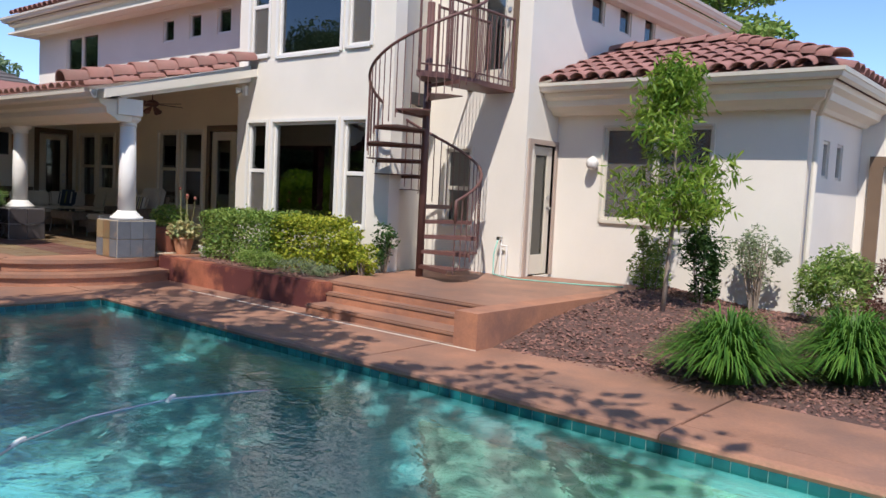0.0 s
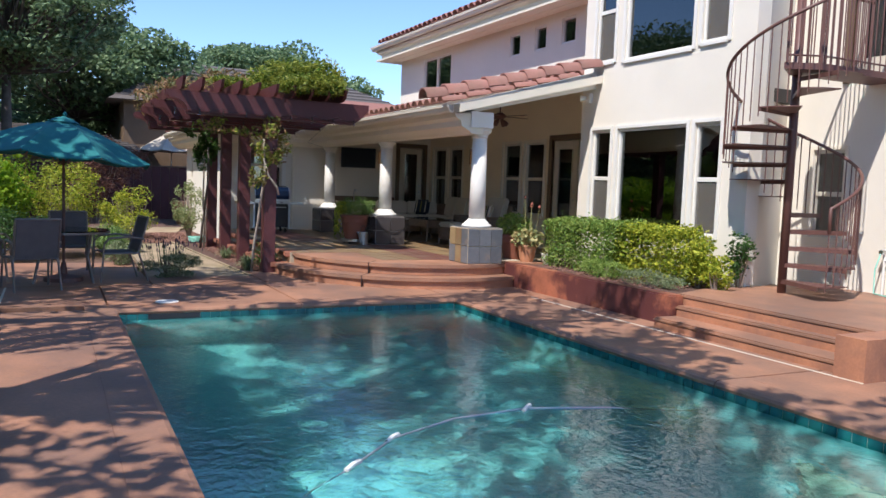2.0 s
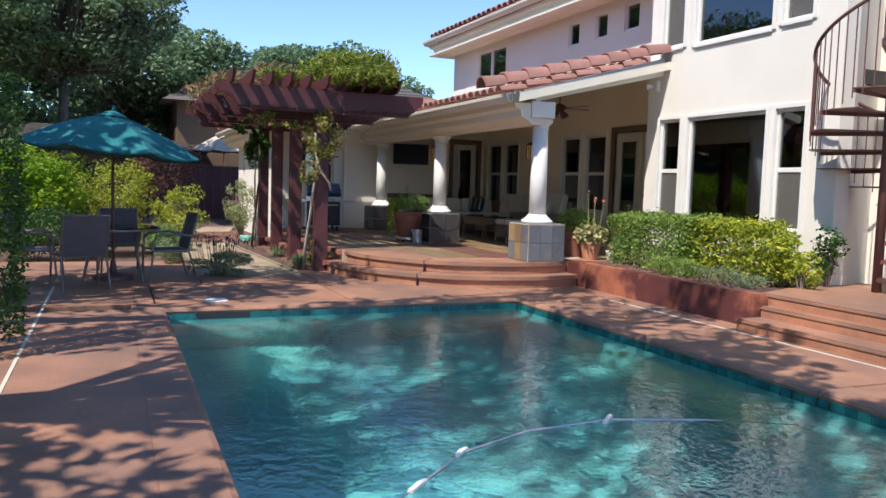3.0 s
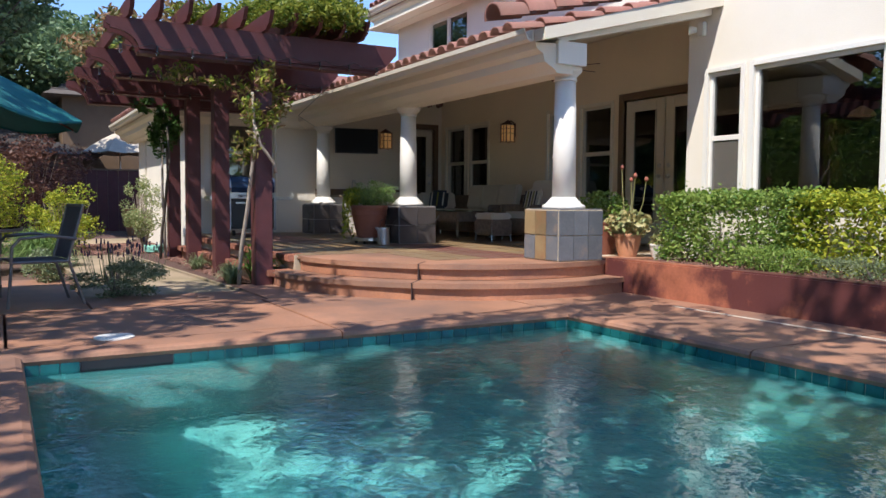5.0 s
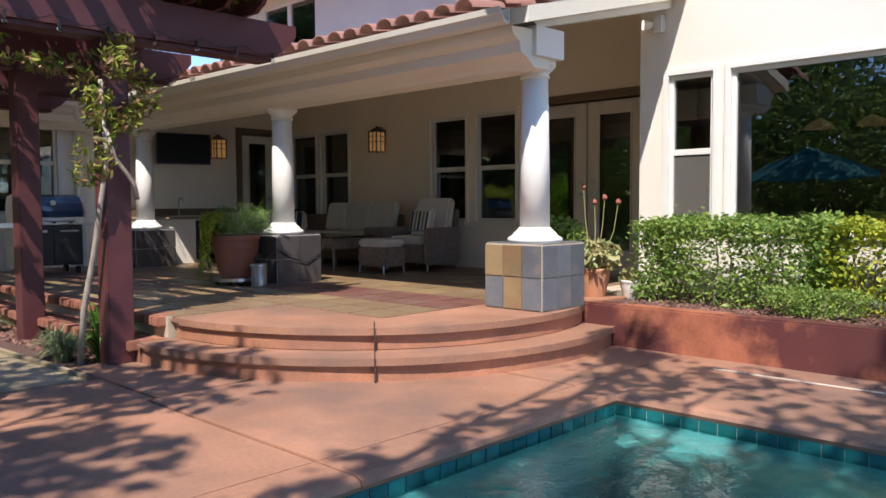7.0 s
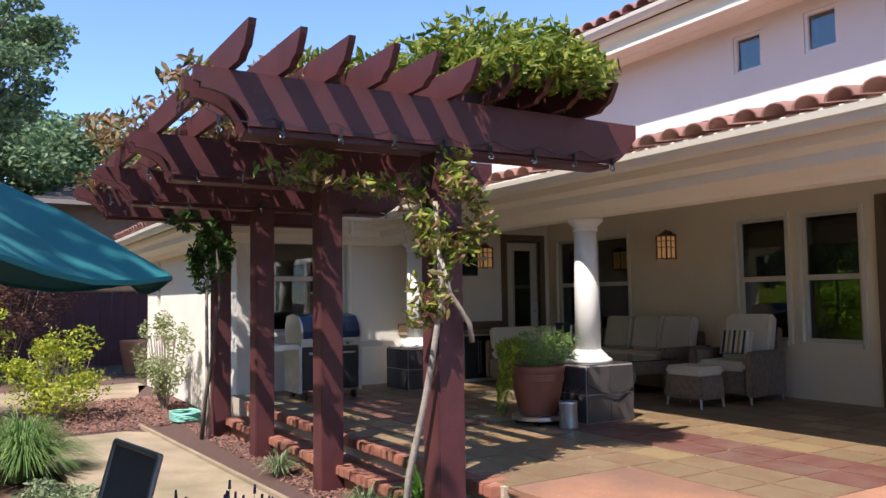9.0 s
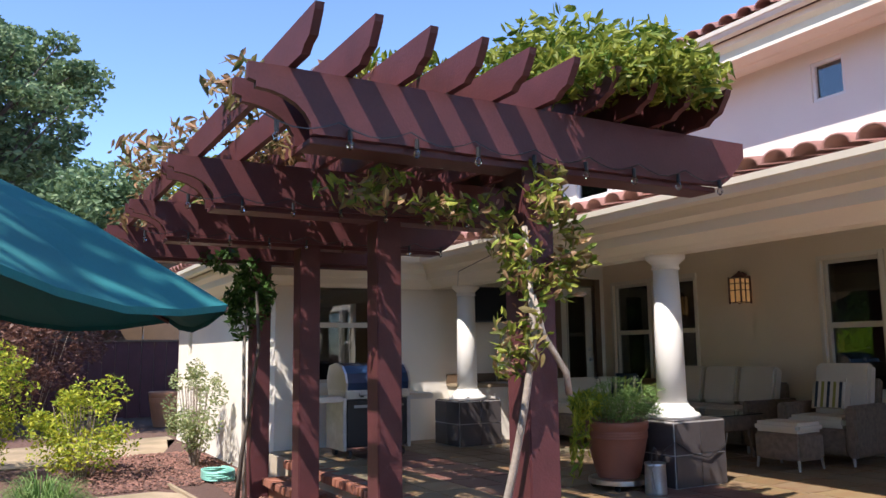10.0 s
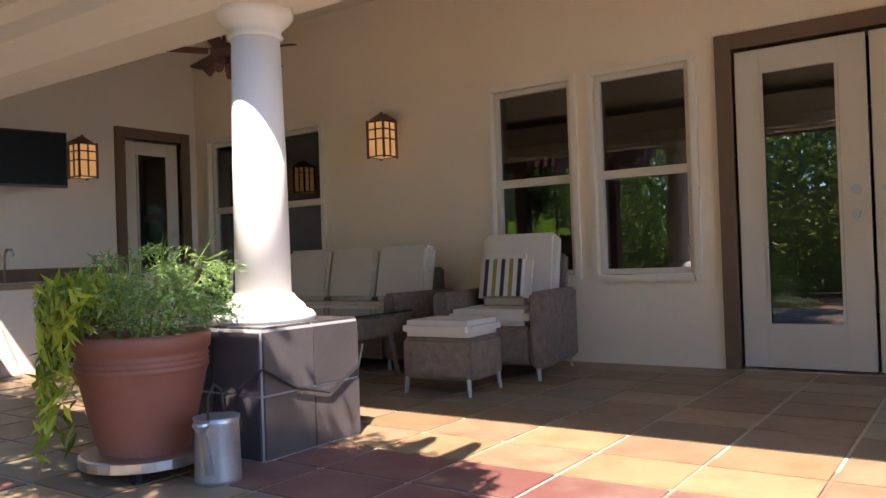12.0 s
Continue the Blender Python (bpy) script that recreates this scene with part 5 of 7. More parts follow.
bm.faces.new(a[::-1]), bm.faces.new(b)
part("hood", bm, mat("blue_enamel", (0.02, 0.045, 0.10), 0.2, 0.1, 5, 50, 0.02), g, "dark blue enamel hood")
for s in (-1, 1):
    bm = bmesh.new()
    a, b = [bm.verts.new((s * 0.36, y, z)) for y, z in prof], [bm.verts.new((s * 0.385, y, z)) for y, z in prof]
    for k in range(len(prof)):
        bm.faces.new((a[k], a[(k + 1) % len(prof)], b[(k + 1) % len(prof)], b[k]))
    bm.faces.new(a[::-1]), bm.faces.new(b)
    part("hood_side", bm, STEEL, g)
part("hood_handle", tube(bmesh.new(), [(-0.25, -0.33, 0.68), (0.25, -0.33, 0.68)], 0.013, seg=8), STEEL, g)
part("thermometer", tube(bmesh.new(), [(0, -0.262, 0.90), (0, -0.275, 0.905)], 0.035, seg=14), WHITE, g)
for x in (-0.2, 0, 0.2):
    part("knob", tube(bmesh.new(), [(x, -0.27, 0.67), (x, -0.30, 0.67)], 0.024, seg=10), BLACK, g)

# wicker seats
def cushion(x0, x1, y0, y1, z0, z1, m=None):
    bm = box(bmesh.new(), x0, x1, y0, y1, z0, z1, 0.03, m)
    return bm

def wicker_box(bm, x0, x1, y0, y1, z0, z1):
    return box(bm, x0, x1, y0, y1, z0, z1, 0.02)

def armchair(at, rz):
    c = thing("wicker_armchair", at, "brown wicker armchair with cream cushions", "armchair", "wicker seats", rz)
    part("seat_base", wicker_box(bmesh.new(), -0.29, 0.29, -0.34, 0.30, 0.10, 0.34), WICKER, c)
    for s in (-1, 1):
        part("armrest", wicker_box(bmesh.new(), s * 0.34 - 0.05, s * 0.34 + 0.05, -0.36, 0.34, 0.08, 0.56), WICKER, c)
    part("backrest", box(bmesh.new(), -0.30, 0.30, -0.04, 0.04, 0.0, 0.50, 0.02, pose(0, 0.34, 0.30, -12, 0, 0)), WICKER, c)
    part("seat_cushion", cushion(-0.28, 0.28, -0.36, 0.24, 0.345, 0.45), CUSHION, c)
    part("back_cushion", cushion(-0.28, 0.28, -0.07, 0.07, 0.0, 0.50, pose(0, 0.22, 0.45, -14, 0, 0)), CUSHION, c)
    for x in (-0.33, 0.33):
        for y in (-0.32, 0.32):
            part("leg", tube(bmesh.new(), [(x, y, 0.1), (x * 1.03, y * 1.03, 0.0)], 0.017, 0.012, 8), GALV, c)
    return c
armchair((-14.34, 7.90, PATIO_Z), 8)
def pillow(at, rz, label, base, stripes):
    p = thing("cushion", at, label, "throw pillow", "throw pillows", rz)
    bm = box(bmesh.new(), -0.19, 0.19, -0.06, 0.06, 0.0, 0.36, 0.05, pose(0, 0, 0, -16, 0, 0))
    part("cover", bm, base, p)
    for k, m in enumerate(stripes):
        x = -0.12 + 0.24 * k / max(1, len(stripes) - 1)
        part("stripe", box(bmesh.new(), x - 0.014, x + 0.014, -0.0635, -0.0605, 0.05, 0.31, 0, pose(0, 0, 0, -16, 0, 0)), m, p)
    return p
OLIVE, NAVY = mat("olive_cloth", (0.25, 0.24, 0.06), 0.9), mat("navy_cloth", (0.03, 0.04, 0.06), 0.9)
pillow((-14.34, 7.86, PATIO_Z + 0.455), 8, "striped cream, olive and dark throw pillow on the armchair", CUSHION, [NAVY, OLIVE, NAVY, OLIVE, NAVY])
pillow((-17.15, 7.75, PATIO_Z + 0.455), 35, "dark patterned throw pillow on the sofa", NAVY, [CUSHION, OLIVE, CUSHION])

o = thing("wicker_ottoman", (-14.27, 7.12, PATIO_Z), "brown wicker footstool with a cream cushion", "footstool", "wicker seats", 2)
part("seat_base", wicker_box(bmesh.new(), -0.235, 0.235, -0.19, 0.19, 0.09, 0.33), WICKER, o)
part("seat_cushion", cushion(-0.24, 0.24, -0.195, 0.195, 0.335, 0.43), CUSHION, o)
for x in (-0.21, 0.21):
    for y in (-0.17, 0.17):
        part("leg", tube(bmesh.new(), [(x, y, 0.1), (x * 1.05, y * 1.05, 0.0)], 0.015, 0.011, 8), GALV, o)

s = thing("wicker_sofa", (-16.35, 7.98, PATIO_Z), "long wicker corner sofa with cream cushions", "sofa", "wicker seats")
part("seat_base", wicker_box(bmesh.new(), -1.15, 1.15, -0.38, 0.36, 0.08, 0.34), WICKER, s)
part("seat_base", wicker_box(bmesh.new(), -1.15, -0.45, -1.25, -0.385, 0.08, 0.34), WICKER, s)
part("backrest", wicker_box(bmesh.new(), -1.15, 1.15, 0.34, 0.44, 0.08, 0.72), WICKER, s)
part("backrest", wicker_box(bmesh.new(), -1.26, -1.155, -1.25, 0.44, 0.08, 0.58), WICKER, s)
part("armrest", wicker_box(bmesh.new(), 1.155, 1.25, -0.38, 0.44, 0.08, 0.55), WICKER, s)
for k in range(3):
    part("seat_cushion", cushion(-0.42 + 0.52 * k, 0.09 + 0.52 * k, -0.40, 0.22, 0.345, 0.46), CUSHION, s)
    part("back_cushion", cushion(-0.25, 0.25, -0.07, 0.07, 0, 0.44, pose(-0.16 + 0.52 * k, 0.22, 0.46, -12, 0, 0)), CUSHION, s)
for k in range(2):
    part("seat_cushion", cushion(-1.13, -0.46, -1.24 + 0.8 * k, -0.46 + 0.8 * k, 0.345, 0.46), CUSHION, s)
    part("back_cushion", cushion(-0.38, 0.38, -0.07, 0.07, 0, 0.30, pose(-1.06, -0.86 + 0.78 * k, 0.46, -12, 0, 90)), CUSHION, s)
for x in (-1.1, -0.5, 0.5, 1.18):
    part("leg", tube(bmesh.new(), [(x, -0.34, 0.1), (x, -0.34, 0.0)], 0.016, seg=8), GALV, s)

ct = thing("coffee_table", (-15.35, 7.15, PATIO_Z), "wicker coffee table with a thin glass top", "coffee table")
part("tabletop", one(-0.62, 0.52, -0.34, 0.34, 0.44, 0.452, 0.003), pane_mat("coffee_glass", (0.6, 0.65, 0.6), 1.5, 0.05), ct, "glass top")
part("apron", wicker_box(bmesh.new(), -0.52, 0.42, -0.28, 0.28, 0.28, 0.435), WICKER, ct)
for x in (-0.48, 0.38):
    for y in (-0.24, 0.24):
        part("leg", tube(bmesh.new(), [(x, y, 0.30), (x * 1.12, y * 1.15, 0.0)], 0.02, 0.014, 8), WICKER, ct)

# big pot on a wheeled stand
def plant_pot(name, at, r, h, material, label, category, group="", rings=True):
    p = thing(name, at, label, category, group)
    prof = [(r * 0.66, 0.0), (r * 0.74, h * 0.15), (r * 0.90, h * 0.55), (r * 0.95, h * 0.68)]
    if rings:
        for k in range(3):
            z = h * (0.70 + 0.045 * k)
            prof += [(r * 0.97, z), (r * 0.985, z + h * 0.015), (r * 0.965, z + h * 0.03)]
    prof += [(r * 0.97, h * 0.85), (r * 1.0, h * 0.87), (r * 1.02, h * 0.97), (r, h), (r * 0.90, h), (r * 0.88, h * 0.9), (0.01, h * 0.89)]
    part("pot", lathe(bmesh.new(), prof, 32, cap=False), material, p, smooth=True)
    part("soil", lathe(bmesh.new(), [(r * 0.86, h * 0.87), (r * 0.86, h * 0.905)], 20), SOIL, p)
    return p
pp = plant_pot("planter_pot", (-14.36, 5.10, PATIO_Z + 0.09), 0.255, 0.45, CLAY_POT, "large terracotta pot with feathery herbs and trailing lime vine", "potted plant")
part("stand", lathe(bmesh.new(), [(0.235, -0.045), (0.245, -0.04), (0.245, -0.005), (0.235, 0.0)], 28), STEEL, pp, "steel rolling plant stand")
for k in range(4):
    a = radians(45 + 90 * k)
    part("caster", tube(bmesh.new(), [(0.20 * math.cos(a), 0.20 * math.sin(a) - 0.012, -0.066), (0.20 * math.cos(a), 0.20 * math.sin(a) + 0.012, -0.066)], 0.022, seg=10), BLACK, pp)
rng = np.random.default_rng(21)
tagged(link("foliage", leaf_mesh("herb", np.concatenate([lumpy(rng, 4600, (0.06, 0.04, 0.62), (0.37, 0.37, 0.19), 60, 0.22), cloud(rng, 900, (0.05, 0, 0.53), (0.27, 0.27, 0.12))]), 0.03, 1, 0.22, -0.2), L_HERB, pp), kind="stuff")
lime = [cloud(rng, 360, (-0.16, -0.16, 0.58), (0.19, 0.17, 0.11), 0.1)]
for k in range(9):
    a, drop = radians(185 + 12 * k), rng.uniform(0.25, 0.62)
    u = np.linspace(0, 1, 44)
    rad = 0.20 + 0.17 * np.sin(u * 1.57)
    lime.append(np.stack([rad * math.cos(a), rad * math.sin(a), 0.60 + 0.06 * np.sin(u * 3.14) - drop * u ** 1.6], 1) + rng.normal(size=(44, 3)) * 0.012)
tagged(link("foliage", leaf_mesh("lime", np.concatenate(lime), 0.10, 2, 0.22, 1.3), L_LIME, pp), kind="stuff")
tw = bmesh.new()
for k in range(26):
    a, r = rng.uniform(0, 6.28), rng.uniform(0.1, 0.42)
    tube(tw, [(0.1 * math.cos(a), 0.1 * math.sin(a), 0.45), (r * 0.7 * math.cos(a), r * 0.7 * math.sin(a), 0.72), (r * math.cos(a), r * math.sin(a), rng.uniform(0.68, 0.86))], 0.003, 0.0012, 4)
tagged(part("stem", tw, L_HEDGE, pp), kind="stuff")

wc = thing("watering_can", (-13.98, 5.14, PATIO_Z), "galvanised metal watering can beside the dark plinth", "watering can", rz=-60)
part("body", lathe(bmesh.new(), [(0.085, 0.0), (0.085, 0.02), (0.08, 0.22), (0.086, 0.24), (0.078, 0.24)], 24), GALV, wc, smooth=True)
part("spout", tube(bmesh.new(), [(0.08, 0, 0.05), (0.115, 0, 0.16), (0.14, 0, 0.22)], 0.018, 0.012, 8), GALV, wc)
part("rose", lathe(bmesh.new(), [(0.01, 0.205), (0.032, 0.235), (0.03, 0.245)], 12, (0.145, 0, 0)), GALV, wc)
part("handle", tube(bmesh.new(), [(-0.08, 0, 0.23), (-0.05, 0, 0.33), (0.02, 0, 0.36), (0.08, 0, 0.32), (0.085, 0, 0.23)], 0.005, seg=6), BLACK, wc)
cb = thing("cable", (0, 0, 0), "thin black cable draped along the dark tiled plinth", "cable")
part("wire", tube(bmesh.new(), [(-14.25, 5.36, 0.45), (-14.1, 5.355, 0.70), (-13.98, 5.37, 0.78), (-13.985, 5.55, 0.68), (-13.985, 5.75, 0.63), (-13.99, 5.95, 0.72), (-14.05, 6.05, 0.8)], 0.006, seg=5), BLACK, cb)

# ceiling fans
def fan(x, y, zc, on=4):
    f = thing("ceiling_fan", (x, y, zc), "dark bronze ceiling fan with four spotlights", "ceiling fan", "patio ceiling fans")
    part("rod", tube(bmesh.new(), [(0, 0, 0), (0, 0, -0.23)], 0.012, seg=8), IRON, f)
    part("canopy", lathe(bmesh.new(), [(0.03, -0.06), (0.065, 0.0)], 16), IRON, f)
    part("motor", lathe(bmesh.new(), [(0.04, -0.34), (0.10, -0.31), (0.11, -0.26), (0.05, -0.22)], 20), IRON, f, smooth=True)
    for k in range(5):
        part("blade", box(bmesh.new(), 0.12, 0.58, -0.05, 0.05, -0.004, 0.004, 0.003, pose(0, 0, -0.285, 0, 0, 72 * k + 20) @ pose(0, 0, 0, 10, 0, 0)), IRON, f)
    for k in range(4):
        a = radians(90 * k + 30)
        d = Vector((math.cos(a), math.sin(a), -0.9)).normalized()
        p = Vector((0.05 * math.cos(a), 0.05 * math.sin(a), -0.35))
        part("spotlight", tube(bmesh.new(), [p, p + d * 0.05, p + d * 0.13], 0.022, 0.042, 10), IRON, f)
    return f
fan(-12.88, 7.29, 3.12)
fan(-16.35, 7.23, 3.10)

# spotlight by the bay corner
sp = thing("security_light", (-10.78, BAY, 3.02), "small white two-headed security light", "outdoor light")
part("box", one(-0.05, 0.05, -0.06, 0.0, -0.08, 0.08, 0.01), WHITE, sp)
part("lamp_head", tube(bmesh.new(), [(-0.06, -0.05, 0.0), (-0.13, -0.10, 0.0)], 0.03, 0.05, 12), WHITE, sp)
part("lens", tube(bmesh.new(), [(-0.131, -0.101, 0.0), (-0.133, -0.103, 0.0)], 0.046, seg=12), glow("warm_lamp", (1.0, 0.85, 0.6), 2.0), sp)

# downspouts
def downspout(pts, at_label="cream metal downspout on the stucco wall"):
    d = thing("downspout", (0, 0, 0), at_label, "downspout", "downspouts")
    part("pipe", tube(bmesh.new(), pts, 0.035, seg=8), TRIM, d)
downspout([(-17.93, 4.85, 2.62), (-18.0, 4.9, 2.50), (-18.33, 5.0, 2.38), (-18.345, 5.0, 0.45)])
downspout([(-2.45, 9.50, 3.0), (-2.52, 9.62, 2.85), (-2.68, 9.90, 2.65), (-2.70, 9.90, 0.05)])

# hose bib and garden hose at the stair
hb = thing("hose_bib", (-6.45, 9.04, LAND_Z), "white pipe manifold with a brass tap and green hose", "tap")
part("pipe", tube(bmesh.new(), [(-0.04, -0.04, 0), (-0.04, -0.04, 0.55)], 0.018, seg=8), WHITE, hb)
part("pipe", tube(bmesh.new(), [(0.06, -0.04, 0), (0.06, -0.04, 0.42), (-0.04, -0.04, 0.42)], 0.018, seg=8), WHITE, hb)
part("valve", tube(bmesh.new(), [(-0.04, -0.05, 0.52), (-0.04, -0.12, 0.52)], 0.028, seg=10), STEEL, hb)
part("hose", tube(bmesh.new(), [(-0.04, -0.12, 0.50), (-0.07, -0.16, 0.3), (0.0, -0.25, 0.03), (0.4, -0.35, 0.012), (1.3, 0.0, 0.012), (1.7, 0.3, 0.012)], 0.009, seg=6), HOSE, hb, smooth=True)

gl = thing("globe_light", (-5.55, 9.86, 2.05), "white glass globe wall light", "outdoor light")
part("globe", lathe(bmesh.new(), [(0.02, -0.09), (0.07, -0.06), (0.09, 0.0), (0.07, 0.06), (0.02, 0.09)], 18, (0, -0.10, 0)), WHITE, gl, smooth=True)
part("bracket", tube(bmesh.new(), [(0, 0, 0.06), (0, -0.10, 0.09)], 0.02, seg=8), WHITE, gl)

# string lights along the pergola
sl = thing("string_lights", (0, 0, 0), "black string of clear bulbs along the pergola beams", "string lights")
wire = bmesh.new()
for x in (-12.53, -14.33, -15.98):
    n = 9
    pts = [(x, 1.55 + 2.9 * k / 40, 2.56 - 0.05 * abs(math.sin(math.pi * k / 5))) for k in range(41)]
    part("wire", tube(bmesh.new(), pts, 0.004, seg=4), BLACK, sl)
    for k in range(n):
        y, z = 1.62 + 2.75 * k / (n - 1), 2.50
        part("socket", tube(bmesh.new(), [(x, y, z + 0.03), (x, y, z - 0.02)], 0.012, seg=6), BLACK, sl)
        part("bulb", lathe(bmesh.new(), [(0.008, -0.015), (0.018, -0.038), (0.016, -0.052), (0.004, -0.064)], 10, (x, y, z)), BULB, sl)
tube(wire, [(-14.3, 4.45, 2.52), (-16.2, 4.7, 2.33), (-17.4, 5.4, 2.30)], 0.004, seg=4)
part("wire", wire, BLACK, sl)

# interior pendants behind the bay window
for k, x in enumerate((-9.75, -9.25, -8.75)):
    pd = thing("pendant_lamp", (x, 9.2, 2.05), "shallow cream pendant lamp hanging indoors", "pendant lamp", "pendant lamps")
    part("shade", lathe(bmesh.new(), [(0.15, -0.03), (0.12, 0.02), (0.035, 0.07), (0.02, 0.08)], 20, cap=False), glow("lamp_cream", (0.62, 0.40, 0.20), 0.15) if k == 0 else bpy.data.materials["lamp_cream"], pd)
    part("rod", tube(bmesh.new(), [(0, 0, 0.08), (0, 0, 0.72)], 0.006, seg=6), IRON, pd)

# skimmer mouth, deck lid, pool hose
# solid black plate paints the dark inside of the skimmer opening
sk = structure("skimmer", one(PX0 - 0.004, PX0 + 0.014, 0.953, 1.497, -0.10, 0.02), BLACK, "black plate standing for the shade in the skimmer mouth")
lid = thing("skimmer_lid", (-9.85, 1.2, DECK_Z), "round cream skimmer lid flush in the deck", "lid")
part("disc", lathe(bmesh.new(), [(0.13, 0.0), (0.13, 0.008), (0.12, 0.011)], 24), WHITE, lid)
ph = thing("pool_hose", (0, 0, 0), "pale floating hose of a pool cleaner with white floats", "pool hose")
hp = [(-4.6, 4.2, -0.06), (-4.85, 3.65, -0.03), (-5.03, 3.04, -0.026), (-4.97, 2.42, -0.026), (-4.73, 1.88, -0.026), (-4.36, 1.49, -0.026), (-4.15, 1.2, -0.05), (-4.05, 0.95, -0.3), (-4.0, 0.9, -1.0)]
part("tube", tube(bmesh.new(), hp, 0.008, seg=6), GALV, ph, smooth=True)
for p in (hp[2], hp[4], hp[5]):
    part("float", tube(bmesh.new(), [Vector(p) + Vector((-0.06, 0.06, 0.0)), Vector(p) + Vector((0.0, 0.0, 0.01)), Vector(p) + Vector((0.05, -0.06, 0.0))], 0.016, 0.015, 8), WHITE, ph, "white foam float")

# pots by the slate plinth
q = plant_pot("planter_pot", (-11.35, 6.75, PATIO_Z), 0.22, 0.40, CLAY_POT, "striped terracotta pot with a leafy shrub", "potted plant")
tagged(link("foliage", leaf_mesh("shrub", cloud(rng, 900, (0, 0, 0.55), (0.30, 0.30, 0.20), 0.1), 0.06, 4, 0.5, 0.0), L_HEDGE, q), kind="stuff")
q = plant_pot("planter_pot", (-10.88, 6.72, PATIO_Z), 0.15, 0.26, CLAY_LIGHT, "terracotta pot of pale succulents with tall red flower stalks", "potted plant", rings=False)
tagged(link("foliage", leaf_mesh("succulent", cloud(rng, 420, (0, 0, 0.36), (0.26, 0.26, 0.16), 0.1), 0.09, 4, 0.5, -0.5), L_SUCC, q), kind="stuff")
for x, y, h in ((-0.12, 0.0, 1.0), (-0.05, 0.08, 0.86), (0.13, -0.03, 0.90), (0.22, 0.05, 0.86)):
    part("flower_stalk", tube(bmesh.new(), [(x * 0.3, y * 0.3, 0.3), (x * 0.8, y, h * 0.7), (x, y, h)], 0.006, 0.004, 5), L_SUCC, q)
    part("flower_head", lathe(bmesh.new(), [(0.008, -0.02), (0.024, 0.0), (0.02, 0.02), (0.006, 0.035)], 9, (x, y, h)), L_RED, q, "dusty red flower head")
q = plant_pot("planter_pot", (-10.62, 6.95, LAND_Z - 0.04), 0.11, 0.17, WHITE, "small white pot of pale succulents", "potted plant", rings=False)
tagged(link("foliage", leaf_mesh("succulent_small", cloud(rng, 120, (0, 0, 0.2), (0.13, 0.13, 0.08), 0.1), 0.06, 4, 0.5, -0.5), L_SUCC, q), kind="stuff")


# ---- planting ----
def shrub(name, at, radii, n, size, material, label, category="shrub", seed=1, stems=6, lumps=14, base=0.0, aspect=0.45, group="", lump=0.4):
    r = np.random.default_rng(seed)
    s = thing(name, at, label, category, group)
    bm = bmesh.new()
    for k in range(stems):
        a, d = r.uniform(0, 6.28), r.uniform(0.1, 0.65)
        x, y = d * radii[0] * math.cos(a), d * radii[1] * math.sin(a)
        tube(bm, [(x * 0.15, y * 0.15, -0.03), (x * 0.6, y * 0.6, base + radii[2] * 0.5), (x, y, base + radii[2] * 1.4)], 0.011, 0.004, 5)
    tagged(part("branch", bm, BARK, s), kind="stuff")
    tagged(link("crown", leaf_mesh("crown", lumpy(r, n, (0, 0, base + radii[2]), radii, lumps, lump, 0.1), size, seed, aspect, 0.0), material, s), kind="stuff")
    return s

# clipped hedge in the raised bed: green half, yellow half, then a gardenia
def hedge(at, half, n, size, material, label, seed):
    r = np.random.default_rng(seed)
    s = thing("hedge", at, label, "hedge")
    p = r.uniform(-1, 1, (n, 3))
    k = r.integers(0, 3, n)
    face = r.choice([-1, 1], n) * r.uniform(0.78, 1.0, n)
    p[np.arange(n), k] = np.where((k == 2) & (face < 0), -face, face)
    p += r.normal(size=(n, 3)) * 0.05
    dens = np.sin(p[:, 0] * half[0] * 7 + 1) * np.sin(p[:, 2] * 3.1 + p[:, 1] * 2) + r.uniform(-0.9, 1.4, n)
    p = p[(dens > -0.35) | ((p[:, 2] > 0.5) & (dens > -0.9))]
    inner = r.uniform(-0.8, 0.8, (n // 7, 3))
    p = np.concatenate([p, inner[np.sin(inner[:, 0] * half[0] * 9) > -0.3]])
    p += r.normal(size=p.shape) * (0.03, 0.09, 0.05)
    p[:, 2] = p[:, 2] * (1 + 0.07 * np.sin(p[:, 0] * 9) + 0.04 * np.sin(p[:, 0] * 23))
    bm = bmesh.new()
    for q in range(int(half[0] * 12)):
        x, y = r.uniform(-0.9, 0.9) * half[0], r.uniform(-0.5, 0.5) * half[1]
        tube(bm, [(x, y, -0.02), (x + r.uniform(-0.1, 0.1), y, half[2]), (x + r.uniform(-0.15, 0.15), y * 1.4, half[2] * 1.9)], 0.012, 0.004, 5)
    tagged(part("branch", bm, BARK, s), kind="stuff")
    tagged(link("crown", leaf_mesh("crown", p * np.array(half) + np.array((0, 0, half[2])), size, seed, 0.5, 0.0), material, s), kind="stuff")
hedge((-9.72, 7.12, LAND_Z - 0.04), (0.80, 0.32, 0.36), 12500, 0.050, L_HEDGE, "clipped green hedge in the raised bed under the bay window", 31)
hedge((-8.50, 7.22, LAND_Z - 0.04), (0.58, 0.29, 0.355), 7200, 0.054, L_LIME, "yellow-green hedge in the raised bed under the bay window", 32)
shrub("gardenia", (-7.78, 7.30, LAND_Z - 0.04), (0.46, 0.32, 0.33), 2600, 0.055, L_LIME, "loose yellow-green shrub with small white flowers", seed=33, base=0.03)
shrub("camellia", (-7.42, 7.62, LAND_Z - 0.04), (0.22, 0.2, 0.36), 420, 0.07, L_DARK, "sparse dark-leaved shrub beside the spiral stair", seed=34, base=0.05)
